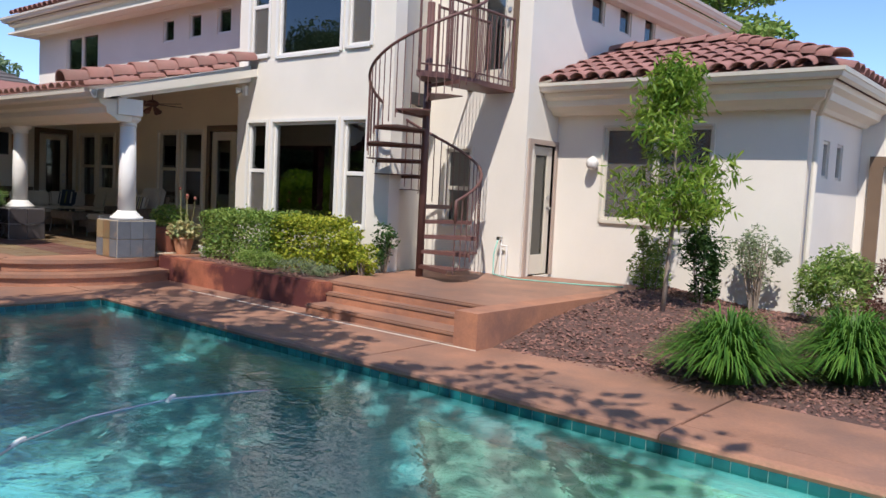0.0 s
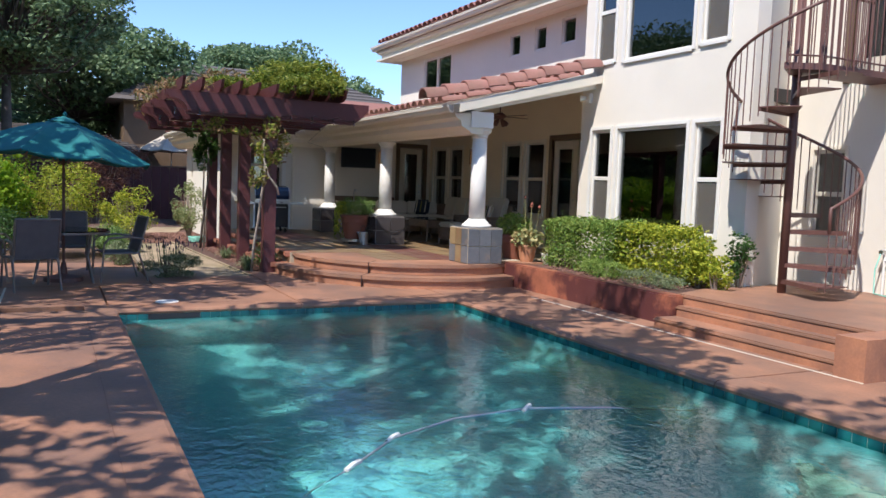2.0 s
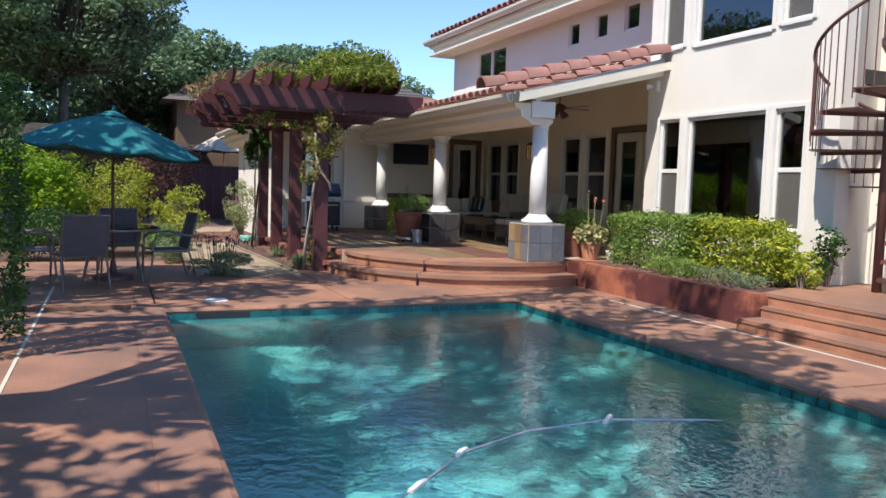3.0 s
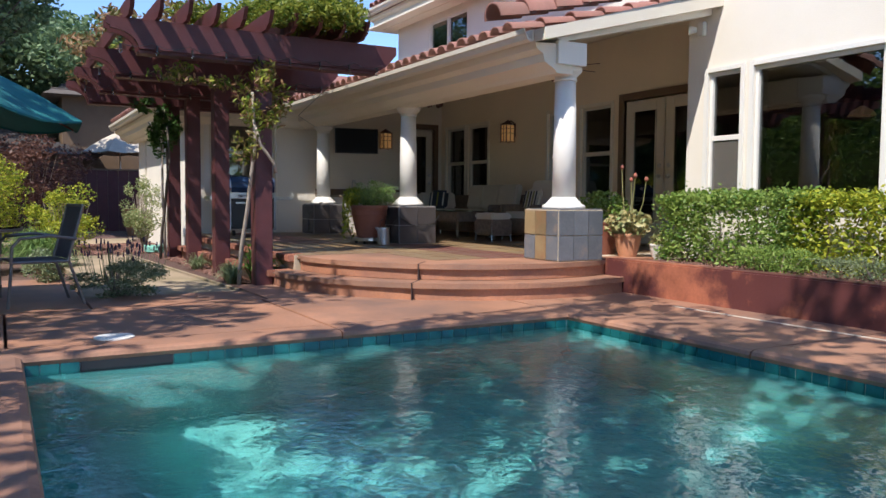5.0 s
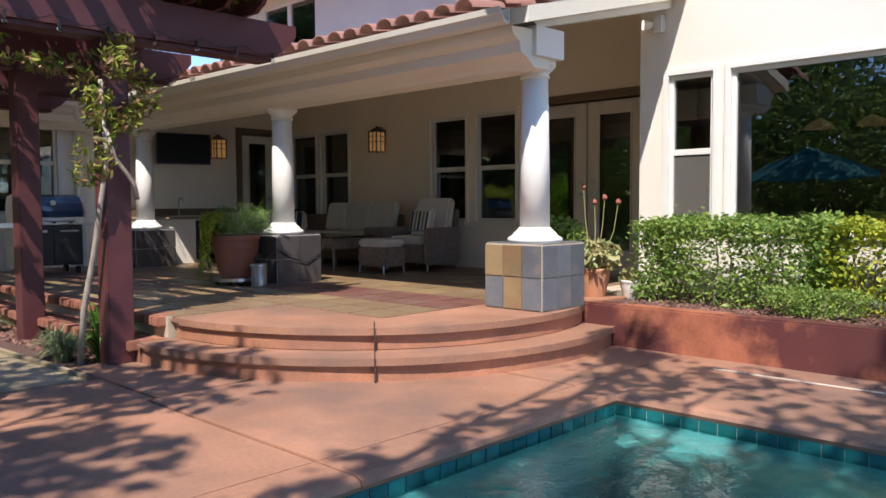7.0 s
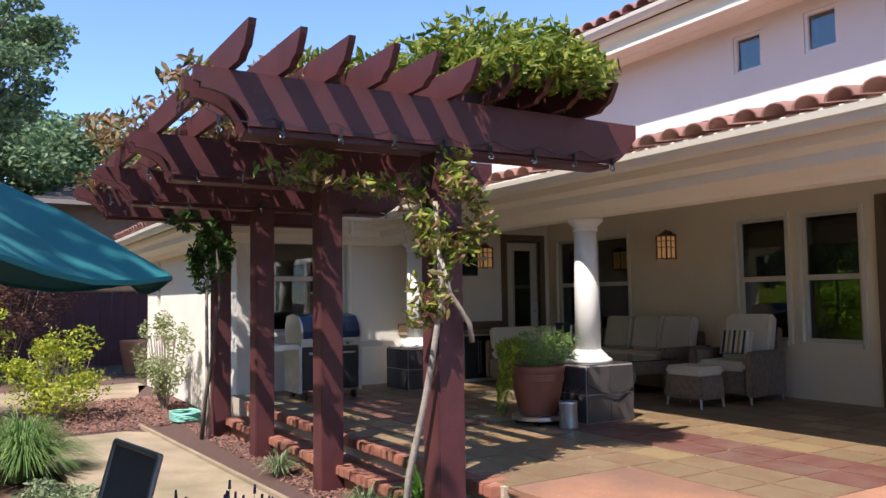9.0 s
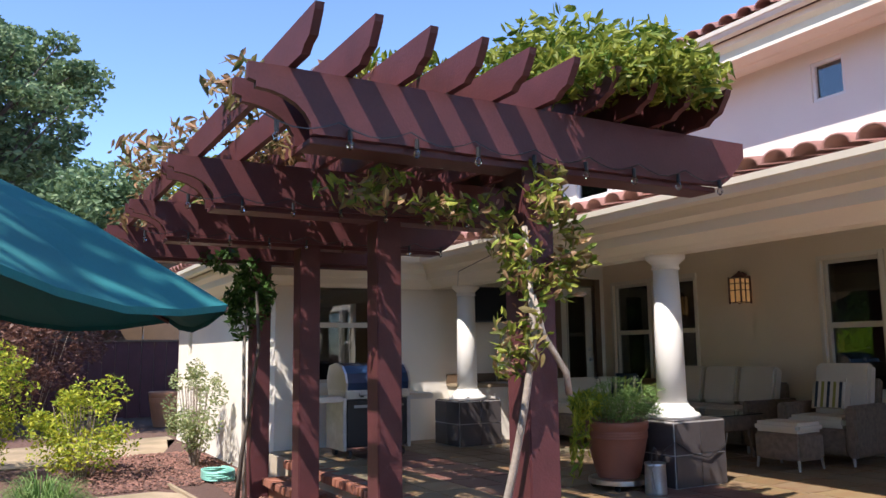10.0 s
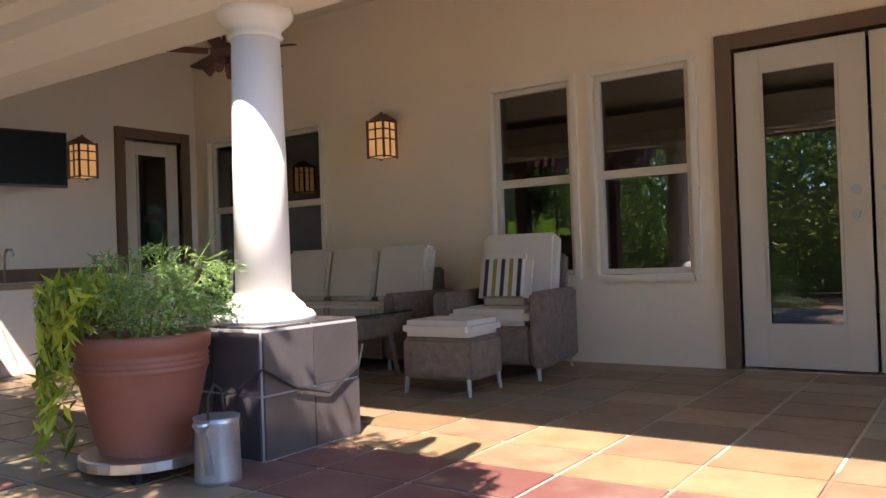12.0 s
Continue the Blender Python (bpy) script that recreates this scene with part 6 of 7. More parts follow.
shrub("gardenia", (-7.32, 7.12, LAND_Z - 0.04), (0.22, 0.2, 0.18), 520, 0.055, L_LIME, "low yellow-green shrub with small white flowers", seed=38, base=0.0)
shrub("ground_cover", (-8.9, 6.72, LAND_Z - 0.05), (0.55, 0.26, 0.13), 2600, 0.028, L_HEDGE, "low green ground cover spilling to the bed's edge", "ground cover", seed=35, stems=3, lumps=22)
shrub("ground_cover", (-7.95, 6.74, LAND_Z - 0.05), (0.62, 0.26, 0.11), 2600, 0.026, L_GREYG, "low grey-green ground cover in the raised bed", "ground cover", seed=36, stems=3, lumps=22)

# bed beside the pool deck
def bed():
    bm = bmesh.new()
    xs, ys = np.linspace(-4.42, 6.0, 44), np.linspace(6.03, 9.855, 22)
    r = np.random.default_rng(5)
    g = [[bm.verts.new((x, y, 0.06 + 0.30 * min(1, max(0, (y - 6.05) / 2.6)) * min(1, max(0.45, 1.0 - (x + 4.4) / 9)) + (0.10 * max(0, 1 - (x + 4.42) / 1.2) * min(1, (y - 6.03) / 0.8)) + r.uniform(-0.012, 0.012))) for y in ys] for x in xs]
    for i in range(len(xs) - 1):
        for j in range(len(ys) - 1):
            bm.faces.new((g[i][j], g[i + 1][j], g[i + 1][j + 1], g[i][j + 1]))
    return bm
def bed_z(x, y):
    return 0.06 + 0.30 * min(1, max(0, (y - 6.05) / 2.6)) * min(1, max(0.45, 1.0 - (x + 4.4) / 9)) + (0.10 * max(0, 1 - (x + 4.42) / 1.2) * min(1, (y - 6.03) / 0.8))
structure("planting_bed", bed(), MULCH, "sloping bed of brown bark mulch")
structure("planting_bed", one(-2.75, 6, 9.86, 16, -0.02, 0.30), MULCH, "bed of brown bark mulch")

def chips(name, n, pick, zof, size, seed, material=MULCH):
    r = np.random.default_rng(seed)
    p = pick(r, n)
    V, F = [], []
    for k, (x, y) in enumerate(p):
        L, W, H = size * r.uniform(0.5, 1.3), size * r.uniform(0.3, 0.6), size * 0.22
        e = np.array(Euler((r.uniform(-0.5, 0.5), r.uniform(-0.5, 0.5), r.uniform(0, 6.28))).to_matrix())
        v = np.array([(-L, -W, 0), (L, -W * 0.6, 0), (L * 0.8, W, 0), (-L, W * 0.8, 0), (0, 0, H * 2)]) * 0.5 @ e.T + (x, y, zof(x, y) + H * 0.6)
        b = len(V)
        V.extend(v.tolist())
        F.extend([(b, b + 1, b + 4), (b + 1, b + 2, b + 4), (b + 2, b + 3, b + 4), (b + 3, b, b + 4)])
    me = bpy.data.meshes.new(name)
    me.from_pydata(V, [], F)
    return tagged(link(name, me, material, None, "loose bark chips of the mulch"), kind="stuff")
CHIP = mat("bark_chip", (0.20, 0.10, 0.075), 0.9, 0.7, 20, 80, 0.3, island=1.4)
chips("bark_chips", 9000, lambda r, n: np.stack([r.uniform(-4.4, 0.5, n), r.uniform(6.05, 9.8, n)], 1), bed_z, 0.05, 6, CHIP)
chips("bark_chips", 1500, lambda r, n: np.stack([r.uniform(-10.5, -7.7, n), r.uniform(6.4, 7.5, n)], 1), lambda x, y: LAND_Z - 0.04, 0.04, 7, CHIP)

def strap_clump(at, R, H, n, label, seed, material=L_STRAP, w=0.015, name="agapanthus"):
    """A clump of arching strap leaves."""
    r = np.random.default_rng(seed)
    s = thing(name, at, label, "strap-leaved plant", "strap-leaved plants")
    V, F = [], []
    for k in range(n):
        a, out, h = r.uniform(0, 6.28), R * r.uniform(0.25, 1.0), H * r.uniform(0.7, 1.05)
        d, sd = np.array((math.cos(a), math.sin(a))), np.array((-math.sin(a), math.cos(a)))
        b0 = d * R * 0.25 * r.random()
        b = len(V)
        hh = h * (1.1 - 0.55 * out / R)
        for q in range(6):
            t = q / 5
            c = b0 + d * out * t ** 1.2
            z = hh * 4 * t * (1 - t * (0.55 + 0.28 * out / R)) * 0.8
            ww = w * (1 - t ** 3) * 0.5 + 0.001
            V += [(c[0] + sd[0] * ww, c[1] + sd[1] * ww, z), (c[0] - sd[0] * ww, c[1] - sd[1] * ww, z)]
        F += [(b + 2 * q, b + 2 * q + 1, b + 2 * q + 3, b + 2 * q + 2) for q in range(5)]
    me = bpy.data.meshes.new("leaves")
    me.from_pydata(V, [], F)
    tagged(link("leaves", me, material, s), kind="stuff")
    return s
strap_clump((-2.32, 6.50, bed_z(-2.3, 6.5)), 0.66, 0.50, 1500, "large clump of strap-leaved green agapanthus on bark mulch", 41)
strap_clump((-1.52, 7.15, bed_z(-1.5, 7.1)), 0.64, 0.50, 1400, "clump of strap-leaved green agapanthus behind the first", 42)

def young_tree(at):
    r = np.random.default_rng(51)
    s = thing("young_tree", at, "slender young tree with drooping bright green leaves", "tree")
    part("trunk", tube(bmesh.new(), [(0, 0, -0.05), (0.02, 0, 0.4), (0.05, 0.0, 0.9), (0.04, 0, 1.5), (0.0, 0, 2.3), (-0.05, 0, 2.75)], 0.03, 0.010, 9), BARK, s, smooth=True)
    pts = []
    for k in range(26):
        z = r.uniform(0.95, 2.6)
        a = r.uniform(0, 6.28)
        L = (0.75 if z < 1.9 else 0.42) * r.uniform(0.55, 1.1)
        p0, p1, p2 = np.array((0.03, 0, z)), np.array((L * 0.6 * math.cos(a), L * 0.6 * math.sin(a), z + 0.20)), np.array((L * math.cos(a), L * math.sin(a), z + 0.15 * r.uniform(-0.5, 1.2)))
        part("limb", tube(bmesh.new(), [p0, p1, p2], 0.009, 0.003, 5), BARK, s)
        t = r.uniform(0.15, 1.05, 150)[:, None]
        c = p0 * (1 - t) ** 2 + 2 * p1 * t * (1 - t) + p2 * t ** 2
        pts.append(c + r.normal(size=c.shape) * (0.085, 0.085, 0.09))
    pts.append(cloud(r, 500, (-0.05, 0, 2.5), (0.26, 0.26, 0.38), 0.1))
    tagged(link("crown", leaf_mesh("crown", np.concatenate(pts), 0.115, 52, 0.21, 0.9, fine=True), leaf_mat("leaf_bright", (0.08, 0.19, 0.02), (0.32, 0.44, 0.06), 0.5), s), kind="stuff")
young_tree((-3.72, 8.30, bed_z(-3.7, 8.3)))
shrub("nandina", (-4.35, 9.25, 0.28), (0.30, 0.26, 0.46), 1900, 0.06, L_HEDGE, "leafy green shrub against the white wall", seed=61, base=0.12, aspect=0.35)
shrub("nandina", (-3.62, 9.15, 0.28), (0.28, 0.26, 0.58), 2300, 0.07, L_DARK, "darker leafy shrub beside the young tree", seed=62, base=0.02, aspect=0.35)
shrub("nandina", (-3.1, 9.45, 0.28), (0.38, 0.30, 0.38), 1500, 0.055, L_GREYG, "pale green shrub with bare stems against the wall", seed=63, base=0.32, aspect=0.35, stems=16)
shrub("nandina", (-2.25, 9.25, 0.22), (0.50, 0.40, 0.48), 5200, 0.055, L_HEDGE, "dense bright green shrub at the wing's corner", seed=64, aspect=0.35)
shrub("nandina", (-1.62, 9.35, 0.2), (0.42, 0.36, 0.50), 3600, 0.05, L_PURPLE, "shrub with reddish and green leaves", seed=65, aspect=0.35)
shrub("nandina", (-1.4, 9.1, 0.2), (0.34, 0.34, 0.40), 1300, 0.05, L_HEDGE, "green shrub beside the reddish one", seed=66, aspect=0.35)

# west garden: path, beds, shrubs
structure("path", prism(bmesh.new(), [(-12.40, 1.24), (-12.42, 2.70), (-18.3, 2.42), (-18.55, 2.2), (-18.5, 1.5), (-18.2, 1.25), (-15.5, 1.35)], -0.02, 0.05), SLAB, "mossy tan flagstone path")
structure("path", prism(bmesh.new(), [(-21.4, -2.5), (-21.5, 1.2), (-22.0, 3.44), (-24.6, 3.44), (-24.2, 1.0), (-24.0, -2.5)], -0.02, 0.045), SLAB, "tan flagstone path beyond the bed")
structure("planting_bed", prism(bmesh.new(), [(-18.2, -4.0), (-18.2, 1.24), (-18.6, 1.6), (-18.6, 2.3), (-18.4, 2.46), (-18.9, 2.46), (-19.2, 2.5), (-20.4, 2.4), (-22.0, 2.9), (-30.1, 3.4), (-30.1, -4.0)], -0.02, 0.03), MULCH, "mulched garden bed beyond the path")
structure("path_edge", prism(bmesh.new(), [(-12.42, 2.72), (-12.42, 2.76), (-18.9, 2.44), (-18.9, 2.40)], -0.02, 0.07), SLAB, "thin stone path edging")
structure("planting_bed", prism(bmesh.new(), [(-12.5, 2.78), (-12.5, 3.15), (-17.6, 3.15), (-17.6, 3.4), (-24.0, 3.47), (-24.0, 3.32), (-18.9, 2.46)], -0.02, 0.045), MULCH, "narrow mulch bed under the pergola posts")
structure("planting_bed", prism(bmesh.new(), [(-19.2, 2.5), (-18.9, 2.46), (-18.9, 3.45), (-23.9, 3.46), (-22.0, 2.9), (-20.4, 2.4)], -0.02, 0.052), MULCH, "mulch bed beside the path")
chips("bark_chips", 1500, lambda r, n: np.stack([r.uniform(-20.8, -12.6, n), r.uniform(2.85, 3.12, n)], 1), lambda x, y: 0.05, 0.045, 8, CHIP)
chips("bark_chips", 2600, lambda r, n: np.stack([r.uniform(-22, -18.7, n), r.uniform(1.5, 3.4, n)], 1), lambda x, y: 0.05, 0.06, 9, CHIP)
hc = thing("coiled_hose", (-18.95, 2.98, 0.06), "coil of pale green garden hose on the mulch", "garden hose")
coil = [((0.26 + 0.03 * math.sin(k * 0.9)) * math.cos(k * 0.35), (0.20 + 0.03 * math.cos(k * 0.7)) * math.sin(k * 0.35), 0.012 + 0.10 * k / 170) for k in range(170)]
part("tube", tube(bmesh.new(), coil, 0.012, seg=6), HOSE, hc, smooth=True)
shrub("white_shrub", (-20.3, 3.0, 0.05), (0.66, 0.42, 0.66), 2600, 0.055, leaf_mat("leaf_pale", (0.16, 0.22, 0.08), (0.44, 0.46, 0.22)), "airy grey-green shrub against the white wall", seed=71, stems=26, base=0.12, lump=0.28, lumps=26)
shrub("yellow_shrub", (-20.1, 1.62, 0.0), (0.95, 0.7, 0.66), 4200, 0.06, L_LIME, "airy yellow-green shrub beside the path", seed=72, stems=20, lump=0.3, lumps=26)
shrub("yellow_shrub", (-20.9, 0.35, 0.0), (1.15, 0.85, 0.95), 5600, 0.065, L_LIME, "tall airy yellow-green shrub", seed=73, stems=24, lump=0.3, lumps=36)
shrub("lime_hedge", (-20.5, -1.9, 0.0), (1.6, 1.6, 1.05), 14000, 0.11, leaf_mat("leaf_glowing", (0.08, 0.22, 0.012), (0.34, 0.48, 0.03), 0.5), "broad sunlit lime-green hedge beyond the umbrella", seed=74, lumps=46, lump=0.33)
shrub("dark_shrub", (-16.5, -0.05, 0.0), (1.2, 0.66, 0.36), 7000, 0.055, L_DARK, "dark low shrub behind the garden table", seed=75, lumps=30)
shrub("dark_shrub", (-15.4, -1.0, 0.0), (1.1, 0.8, 0.50), 5200, 0.06, L_DARK, "dark rounded shrub behind the garden table", seed=76, lumps=30)
shrub("lavender", (-14.2, 1.02, 0.0), (0.55, 0.34, 0.22), 2600, 0.045, L_GREYG, "grey-green lavender at the path's corner", seed=77, stems=30)
def lavender(at, R, H, seed):
    """A grey mound of fine leaves with dark flower spikes standing out of it."""
    r = np.random.default_rng(seed)
    s = shrub("lavender", at, (R, R, H * 0.42), 4200, 0.05, L_GREYG, "grey-green lavender mound with dark purple flower spikes at the deck's edge", seed=seed, stems=24, lumps=40, lump=0.25, aspect=0.18)
    bm, heads = bmesh.new(), bmesh.new()
    for k in range(70):
        a, d = r.uniform(0, 6.28), R * r.uniform(0.1, 0.95)
        h = H * r.uniform(0.85, 1.2)
        x, y = d * math.cos(a), d * math.sin(a)
        tube(bm, [(x * 0.8, y * 0.8, H * 0.4), (x, y, h)], 0.003, 0.002, 4)
        tube(heads, [(x, y, h - 0.01), (x * 1.01, y * 1.01, h + 0.035)], 0.009, 0.006, 5)
    tagged(part("stem", bm, L_GREYG, s), kind="stuff")
    tagged(part("flower_spikes", heads, mat("lavender_bloom", (0.06, 0.045, 0.08), 0.9), s, "dark purple flower spikes"), kind="stuff")
lavender((-12.32, 1.55, 0.05), 0.50, 0.46, 78)
strap_clump((-16.6, 1.0, 0.0), 0.65, 0.48, 1400, "soft clump of fine ornamental grass", 79, L_HERB, 0.008, "ornamental_grass")
strap_clump((-12.95, 3.10, 0.05), 0.34, 0.42, 60, "small strap-leaved plant beside the steps", 80, L_STRAP, 0.03)
for k, (x, y) in enumerate(((-13.55, 2.92), (-15.2, 2.9), (-13.2, 2.86))):
    strap_clump((x, y, 0.045), 0.24, 0.20, 140, "small grey tuft in the mulch under the pergola", 81 + k, L_GREYG, 0.009, "tuft")
rp = plant_pot("planter_pot", (-27.5, 3.9, -0.02), 0.34, 0.75, CLAY_LIGHT, "empty orange terracotta pot by the fence", "plant pot")
shrub("purple_tree", (-26.5, 1.2, 0.0), (1.9, 1.5, 1.15), 6000, 0.10, L_PURPLE, "purple-leaved shrub before the fence", seed=85, base=0.5, lumps=40, lump=0.3)
shrub("yellow_shrub", (-25.0, -1.2, 0.0), (1.3, 1.2, 1.1), 4000, 0.09, L_LIME, "yellow-green shrub beyond the path", seed=86, lumps=36, lump=0.3)

# dense ivy-clad column at the deck's edge
iv = thing("ivy_column", (-7.55, -0.86, -0.02), "narrow column of dark clipped greenery at the deck's edge", "shrub")
part("trunk", tube(bmesh.new(), [(0, 0, 0), (0, 0, 2.0)], 0.12, 0.07, 10), BARK, iv)
rr = np.random.default_rng(88)
aa, zz = rr.uniform(0, 6.28, 6000), rr.uniform(0.22, 2.15, 6000)
rad = 0.36 + rr.normal(size=6000) * 0.025
tagged(link("crown", leaf_mesh("crown", np.stack([rad * np.cos(aa), rad * np.sin(aa), zz], 1), 0.05, 88, 0.5), L_DARK, iv), kind="stuff")


# ---- trees ----
def oak(at, H, R, n, leaf, seed, label, material=L_OAK, lumps=46, lean=(0, 0), base=0.45, lump=0.26, tr=0.2, clear=(), fill=0):
    r = np.random.default_rng(seed)
    s = thing("oak_tree", at, label, "tree", "oak trees")
    top = (lean[0], lean[1], H * base)
    part("trunk", tube(bmesh.new(), [(0, 0, -0.1), (lean[0] * 0.3, lean[1] * 0.3, H * base * 0.5), top], tr, tr * 0.6, 12), BARK_DARK, s, smooth=True)
    c = cloud(r, lumps, (lean[0] * 1.4, lean[1] * 1.4, H * 0.70), (R * 0.82, R * 0.82, H * 0.24), 0.45)
    pts = []
    c = [q for q in c if all(math.hypot(at[0] + q[0] - cx, at[1] + q[1] - cy) > cr for cx, cy, cr in clear)]
    for q in c:
        mid = (np.array(top) + q) / 2 + r.normal(size=3) * R * 0.06
        part("limb", tube(bmesh.new(), [top, mid, q], tr * 0.28, 0.012, 6), BARK_DARK, s)
        k = n // lumps
        pts.append(cloud(r, k, q, np.array((R, R, R * 0.6)) * lump * r.uniform(0.6, 1.25), 0.15))
    if fill:
        pts.append(lumpy(r, fill, (lean[0] * 1.4, lean[1] * 1.4, H * 0.62), (R * 0.8, R * 0.8, H * 0.22), 50, 0.26))
    tagged(link("crown", leaf_mesh("crown", np.concatenate(pts), leaf, seed, 0.55, 0.1), material, s), kind="stuff")
    return s
oak((-27.5, -1.2, 0), 9.8, 4.4, 34000, 0.15, 91, "spreading oak tree beyond the garden", lumps=170, lump=0.125, fill=9000)
oak((-24.5, -6.5, 0), 8.5, 4.2, 34000, 0.15, 92, "dark oak tree beyond the umbrella", lumps=90, lump=0.24, base=0.3, fill=16000)
oak((-38, 1.0, 0), 8.6, 5.5, 26000, 0.24, 93, "broad distant oak tree", lumps=60)
oak((-40, -8.0, 0), 11.0, 7.0, 28000, 0.28, 94, "broad distant oak tree", lumps=60)
oak((-52, 12, 0), 10.5, 6.0, 20000, 0.32, 95, "far oak tree over the neighbour's roof")
oak((-60, 20, 0), 10.0, 5.0, 14000, 0.36, 96, "far oak tree over the neighbour's roof")
oak((-11.2, 27, 0), 11.0, 3.0, 9000, 0.24, 97, "green tree behind the wing roof", L_HEDGE, base=0.6)
# trees that shade the pool and the near deck
oak((-9.5, -7.2, 0), 8.6, 3.7, 6500, 0.22, 101, "oak tree south of the pool", lumps=48, lean=(1.0, 3.5), lump=0.30, clear=((-6.8, -1.1, 1.5), (-5.6, -1.6, 0.9), (-9.4, 0.5, 1.8), (-9.0, -2.4, 0.8), (-6.4, -2.6, 0.6), (-6.5, -4.3, 0.6)))
oak((-5.0, -6.4, 0), 8.8, 3.8, 4600, 0.22, 102, "oak tree south of the pool", lumps=34, lean=(0.6, 3.5), lump=0.28, clear=((-6.4, -2.3, 0.7), (-5.2, -4.0, 0.7)))
oak((-1.2, -6.2, 0), 8.8, 3.2, 3600, 0.22, 103, "oak tree south of the pool", lumps=26, lean=(0.3, 3.4), lump=0.30)
oak((-5.2, -6.8, 0), 9.2, 2.5, 2600, 0.16, 106, "oak tree leaning over the pool", lumps=26, lean=(0.4, 5.3), lump=0.25, clear=((-3.4, 2.2, 1.2),))
oak((-8.6, -6.9, 0), 9.2, 1.5, 2000, 0.15, 107, "oak tree leaning over the pool", lumps=18, lean=(1.2, 5.3), lump=0.34)
def ring_hedge():
    r = np.random.default_rng(104)
    x = r.uniform(-24, 9, 42000)
    p = np.stack([x, -5.4 - r.uniform(0, 1.2, len(x)) + 0.3 * np.sin(x), r.uniform(0.0, 4.4, len(x)) + 0.5 * np.sin(x * 1.7)], 1)
    return p
tagged(link("garden_hedge", leaf_mesh("garden_hedge", ring_hedge(), 0.15, 105, 0.5), L_HEDGE, None, "tall leafy hedge along the south side"), kind="stuff")

def tree_line(seed, x0, x1, y0, y1, h, n, size):
    r = np.random.default_rng(seed)
    u = r.uniform(0, 1, n)
    top = h * (0.72 + 0.16 * np.sin(u * 23 + seed) + 0.12 * np.sin(u * 61))
    p = np.stack([x0 + (x1 - x0) * u + r.normal(size=n) * 1.2, y0 + (y1 - y0) * u + r.normal(size=n) * 1.2, r.uniform(0, 1, n) ** 0.8 * top], 1)
    return tagged(link("tree_line", leaf_mesh("tree_line", p, size, seed, 0.6), L_OAK, None, "far line of oak woods"), kind="stuff")
# unseen board added to darken what the windows mirror
structure("reflection_backing", one(-26, 10, -7.4, -7.3, 0, 2.6), BROWN, "unseen dark backing behind the south hedge for the window reflections")
# this southern line is unseen, added to hide sky from the window reflections
tree_line(114, -34, 14, -17, -16, 9.5, 46000, 0.42)
tree_line(111, -48, -44, -34, 4, 7.0, 26000, 0.42)
tree_line(112, -40, -62, -30, 40, 7.5, 26000, 0.5)
tree_line(113, -28, -50, -12, -18, 9.0, 34000, 0.42)

# neighbours: fence, roofs, parasol
fence = thing("fence", (-30.2, 0, 0), "dark brown board fence", "fence")
for k in range(60):
    part("board", one(-0.012, 0.012, -10 + 0.30 * k, -10 + 0.30 * k + 0.285, 0.0, 1.85), PERGOLA, fence)
part("cap_rail", one(-0.06, 0.06, -10, 8, 1.85, 1.90), BROWN, fence)
umbrella((-32.1, 4.1, 0.0), 1.25, 2.5, 3.2, mat("parasol_beige", (0.48, 0.42, 0.34), 0.9), "beige garden parasol in the neighbouring yard", lean=0.0)

def neighbour(at, w, d, h, rise, label, wallm, rz=0):
    nb = thing("house", at, label, "house", "neighbouring houses", rz)
    part("wall", one(-w / 2, w / 2, -d / 2, d / 2, 0, h), wallm, nb)
    bm = bmesh.new()
    o = 0.6
    v = [bm.verts.new(p) for p in ((-w / 2 - o, -d / 2 - o, h), (w / 2 + o, -d / 2 - o, h), (w / 2 + o, d / 2 + o, h), (-w / 2 - o, d / 2 + o, h), (0, -d / 4, h + rise), (0, d / 4, h + rise))]
    for q in ((0, 1, 4), (1, 2, 5, 4), (2, 3, 5), (3, 0, 4, 5), (0, 1, 2, 3)):
        bm.faces.new([v[k] for k in q])
    rf = part("roof", bm, ROOF_GREY, nb)
    n = 12
    bm = bmesh.new()
    for k in range(1, n):
        t = k / n
        x = (w / 2 + o) * (1 - t)
        y = (d / 2 + o) * (1 - t) + d / 4 * t
        z = h + rise * t
        for s1 in (-1, 1):
            box(bm, x - 0.02 if s1 > 0 else -x - 0.04, x + 0.04 if s1 > 0 else -x + 0.02, -y, y, z - 0.02, z + 0.05)
            box(bm, -x, x, s1 * y - 0.03, s1 * y + 0.03, z - 0.02, z + 0.05)
    tagged(part("roof_course", bm, ROOF_GREY, nb), kind="stuff")
    return nb
neighbour((-40, 9.0, 0), 13, 13, 4.4, 2.5, "neighbouring house with a grey tiled hip roof", BROWN)
neighbour((-36, -1.5, 0), 7, 9, 2.4, 1.0, "low neighbouring house with a dark tiled roof", BROWN)


# ---- solar panels, then the small pieces of roofs, walls and floors ----
sp = thing("solar_panel", (-16.2, 8.35, EZ + 0.30), "black solar panels on the main roof", "solar panel")
ang = math.degrees(math.atan2(2.0, 4.5))
for k in range(4):
    part("panel", box(bmesh.new(), -0.5 + 1.02 * k, 0.5 + 1.02 * k, 0.0, 1.6, 0.0, 0.04, 0.003, pose(0, 0, 0, ang, 0, 0)), BLACK, sp)

rng = random.Random(5)
def tile_piece(w, h, d, gap, material, name):
    me = bpy.data.meshes.new(name)
    b = one(gap, w - gap, gap, h - gap, 0, d, min(0.004, d * 0.5))
    b.to_mesh(me), b.free()
    me.materials.append(material)
    return me

# waterline tiles
TP = bpy.data.meshes.new("pool_tile")
b = one(-0.052, 0.052, -0.004, 0.004, 0.0, 0.118, 0.002)
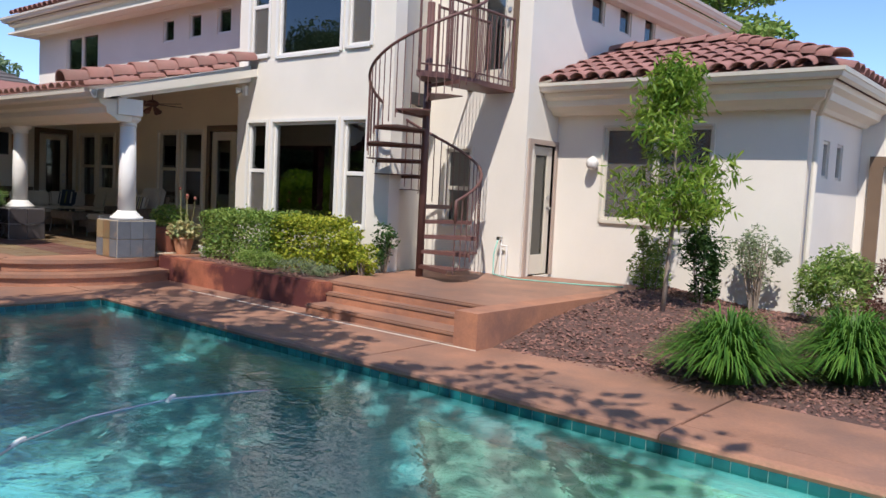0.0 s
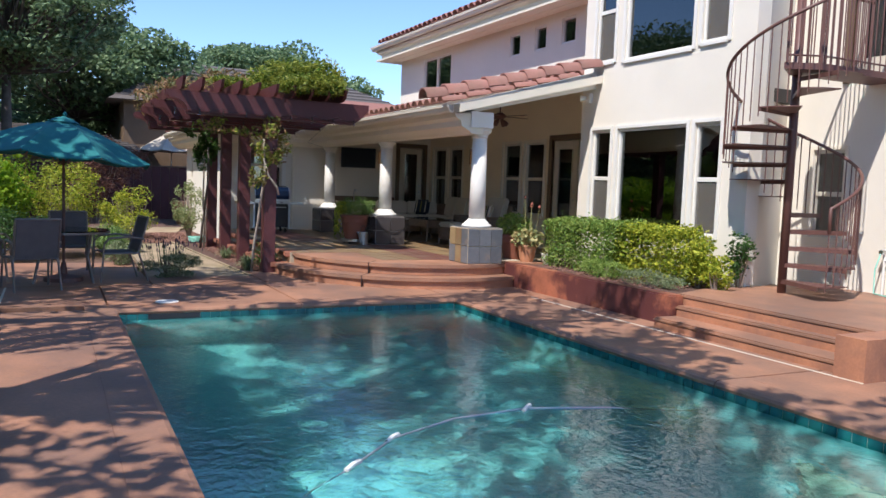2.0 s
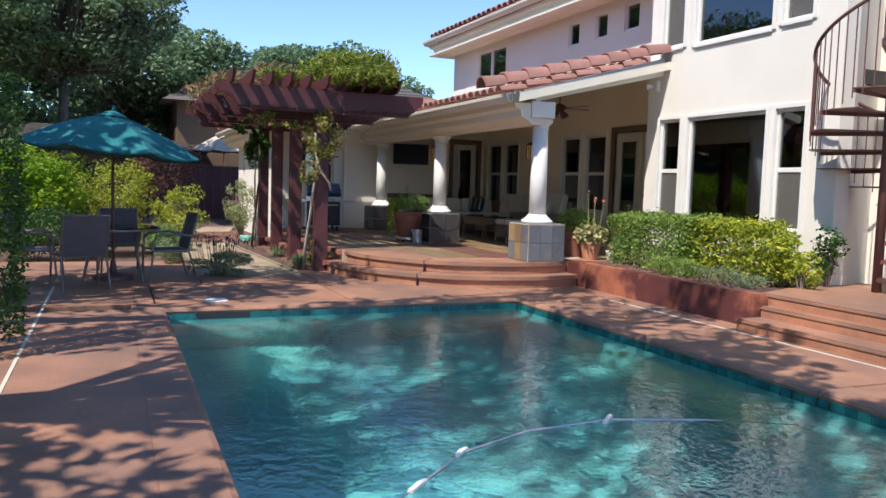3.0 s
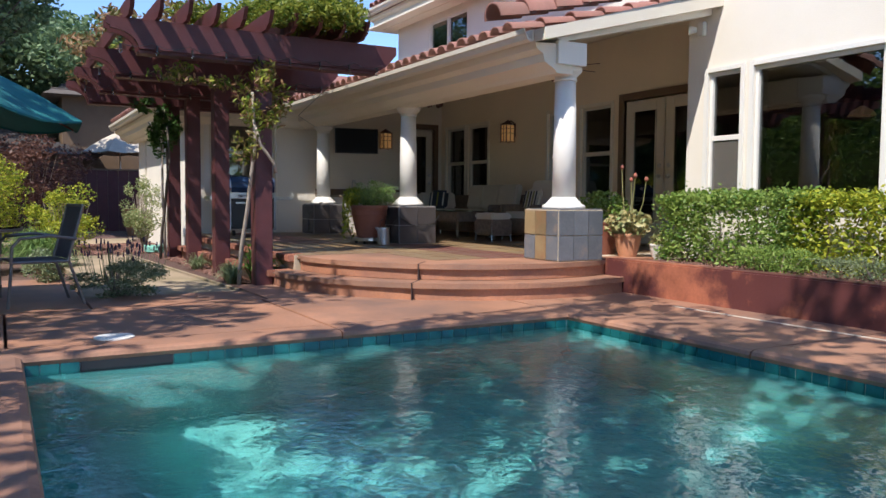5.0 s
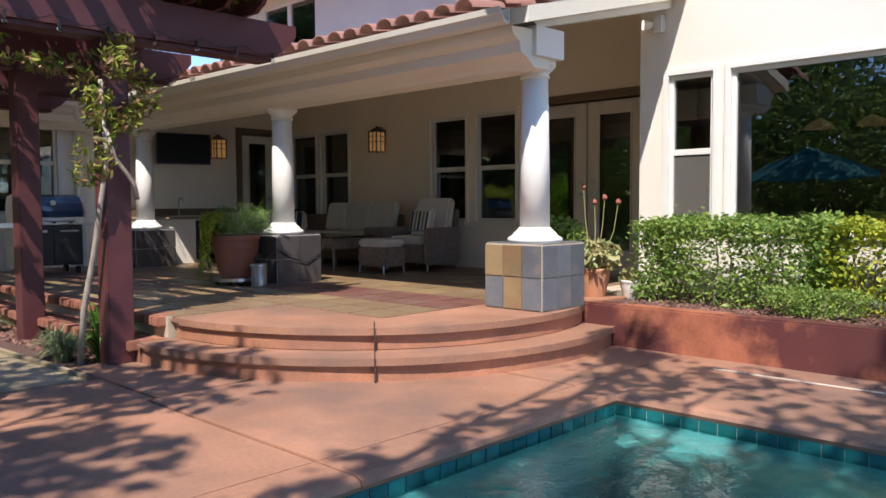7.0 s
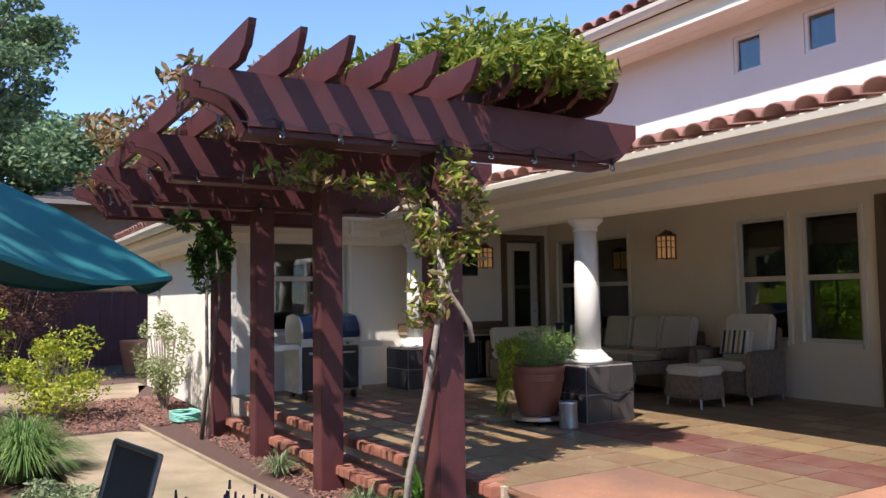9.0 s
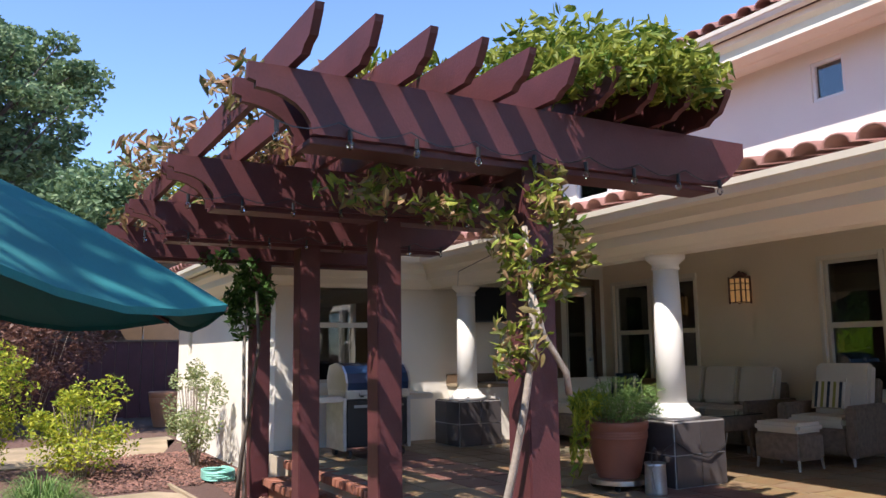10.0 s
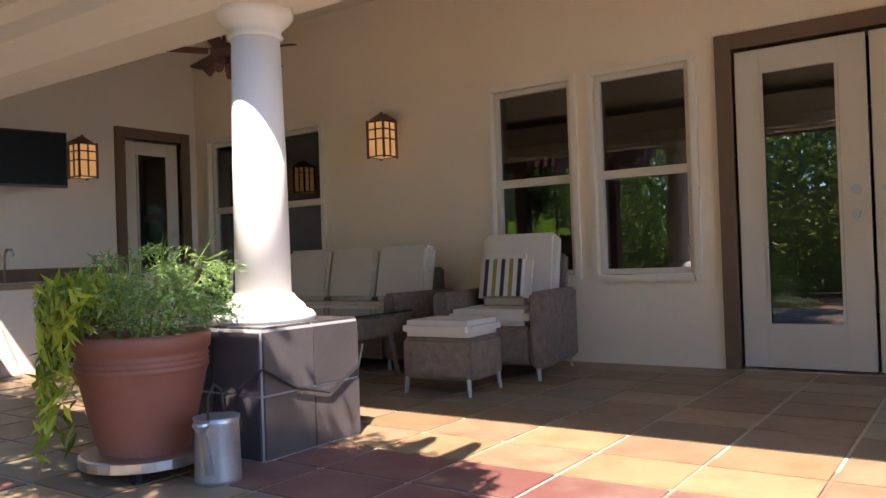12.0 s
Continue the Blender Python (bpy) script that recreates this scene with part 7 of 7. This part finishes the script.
b.to_mesh(TP), b.free()
TP.materials.append(POOL_TILE)
band = bpy.data.objects["pool_tile_band"]
for k in range(int((PY1 - PY0) / 0.110)):
    y = PY0 + 0.055 + 0.110 * k
    if 0.95 < y < 1.47:
        continue
    ob = new("tile", TP)
    ob.parent, ob.matrix_basis = band, pose(PX0 + 0.012, y, -0.098, 0, 0, 90)
for k in range(int((PX1 - PX0) / 0.110)):
    ob = new("tile", TP)
    ob.parent, ob.matrix_basis = band, pose(PX0 + 0.055 + 0.110 * k, PY1 - 0.012, -0.098, 0, 0, 0)

# slate floor of the patio
floor = bpy.data.objects["patio_floor"]
S, SH = 0.42, 0.34
SL = {m: tile_piece(S, SH, 0.012, 0.006, mm, "floor_tile") for m, mm in (("a", SLATE_A), ("b", SLATE_GOLD), ("c", SLATE_C), ("r", SLATE_RED))}
for j in range(15):
    for i in range(18):
        x, y = -18.38 + S * i, 3.41 + SH * j
        if y + SH > HW or (x + S > -11.0) or (x > -12.6 and (x + S + 12.45) ** 2 + (y - 5.4) ** 2 > 1.62 ** 2 and y < 5.4) or (x + S > -12.45 and y < 4.1):
            continue
        red = (5.1 < y + SH / 2 < 5.9 and -14.2 < x) or (abs(y - 4.3) < 0.3 and x < -15)
        ob = new("floor_tile", SL["r" if red else rng.choice("aaabbc")])
        ob.parent, ob.matrix_basis = floor, pose(x, y, PATIO_Z - 0.008, 0, 0, 0)

# brick edging of the side steps
BR = bpy.data.meshes.new("brick")
b = one(-0.046, 0.046, -0.11, 0.11, -0.075, 0.0, 0.008)
b.to_mesh(BR), b.free()
BR.materials.append(mat("edging_brick", (0.30, 0.12, 0.075), 0.8, 0.3, 8, 60, 0.5, piece=0.8))
for z, y in ((PATIO_Z + 0.004, 3.42), (0.245, 3.20)):
    for k in range(50):
        ob = new("brick", BR)
        ob.parent, ob.matrix_basis = floor, pose(-12.60 - 0.10 * k, y + rng.uniform(-0.008, 0.008), z + rng.uniform(-0.003, 0.003), 0, 0, rng.uniform(-2, 2))

# patio roof tiles: a rake of wide tiles at the open end, rows down to the gutter
slope = Vector((0, GY - HW, GZ - 3.56))
run = slope.length
dn = slope.normalized()
roof_plane((-10.78 - 0.236 * 33, HW, 3.57), (1, 0, 0), dn, 0.236 * 33 - 0.02, run + 0.07, pitch=0.236, row=0.425, parent=proof, me=TILE)
for k in range(9):
    ob = new("roof_tile", TILE_B)
    ob.parent = proof
    at = Vector((-10.60, HW - 0.8, 3.40)) + dn * (0.335 * k)
    up = Vector((0, -dn.z, dn.y))
    up = -up if up.z < 0 else up
    M = Matrix((Vector((1, 0, 0)), -dn, up)).transposed().to_4x4()
    ob.matrix_basis = Matrix.Translation(at + up * 0.09) @ M @ pose(0, 0, 0, -4, 0, 0) @ Matrix.Diagonal((1.3, 1, 1.7, 1))
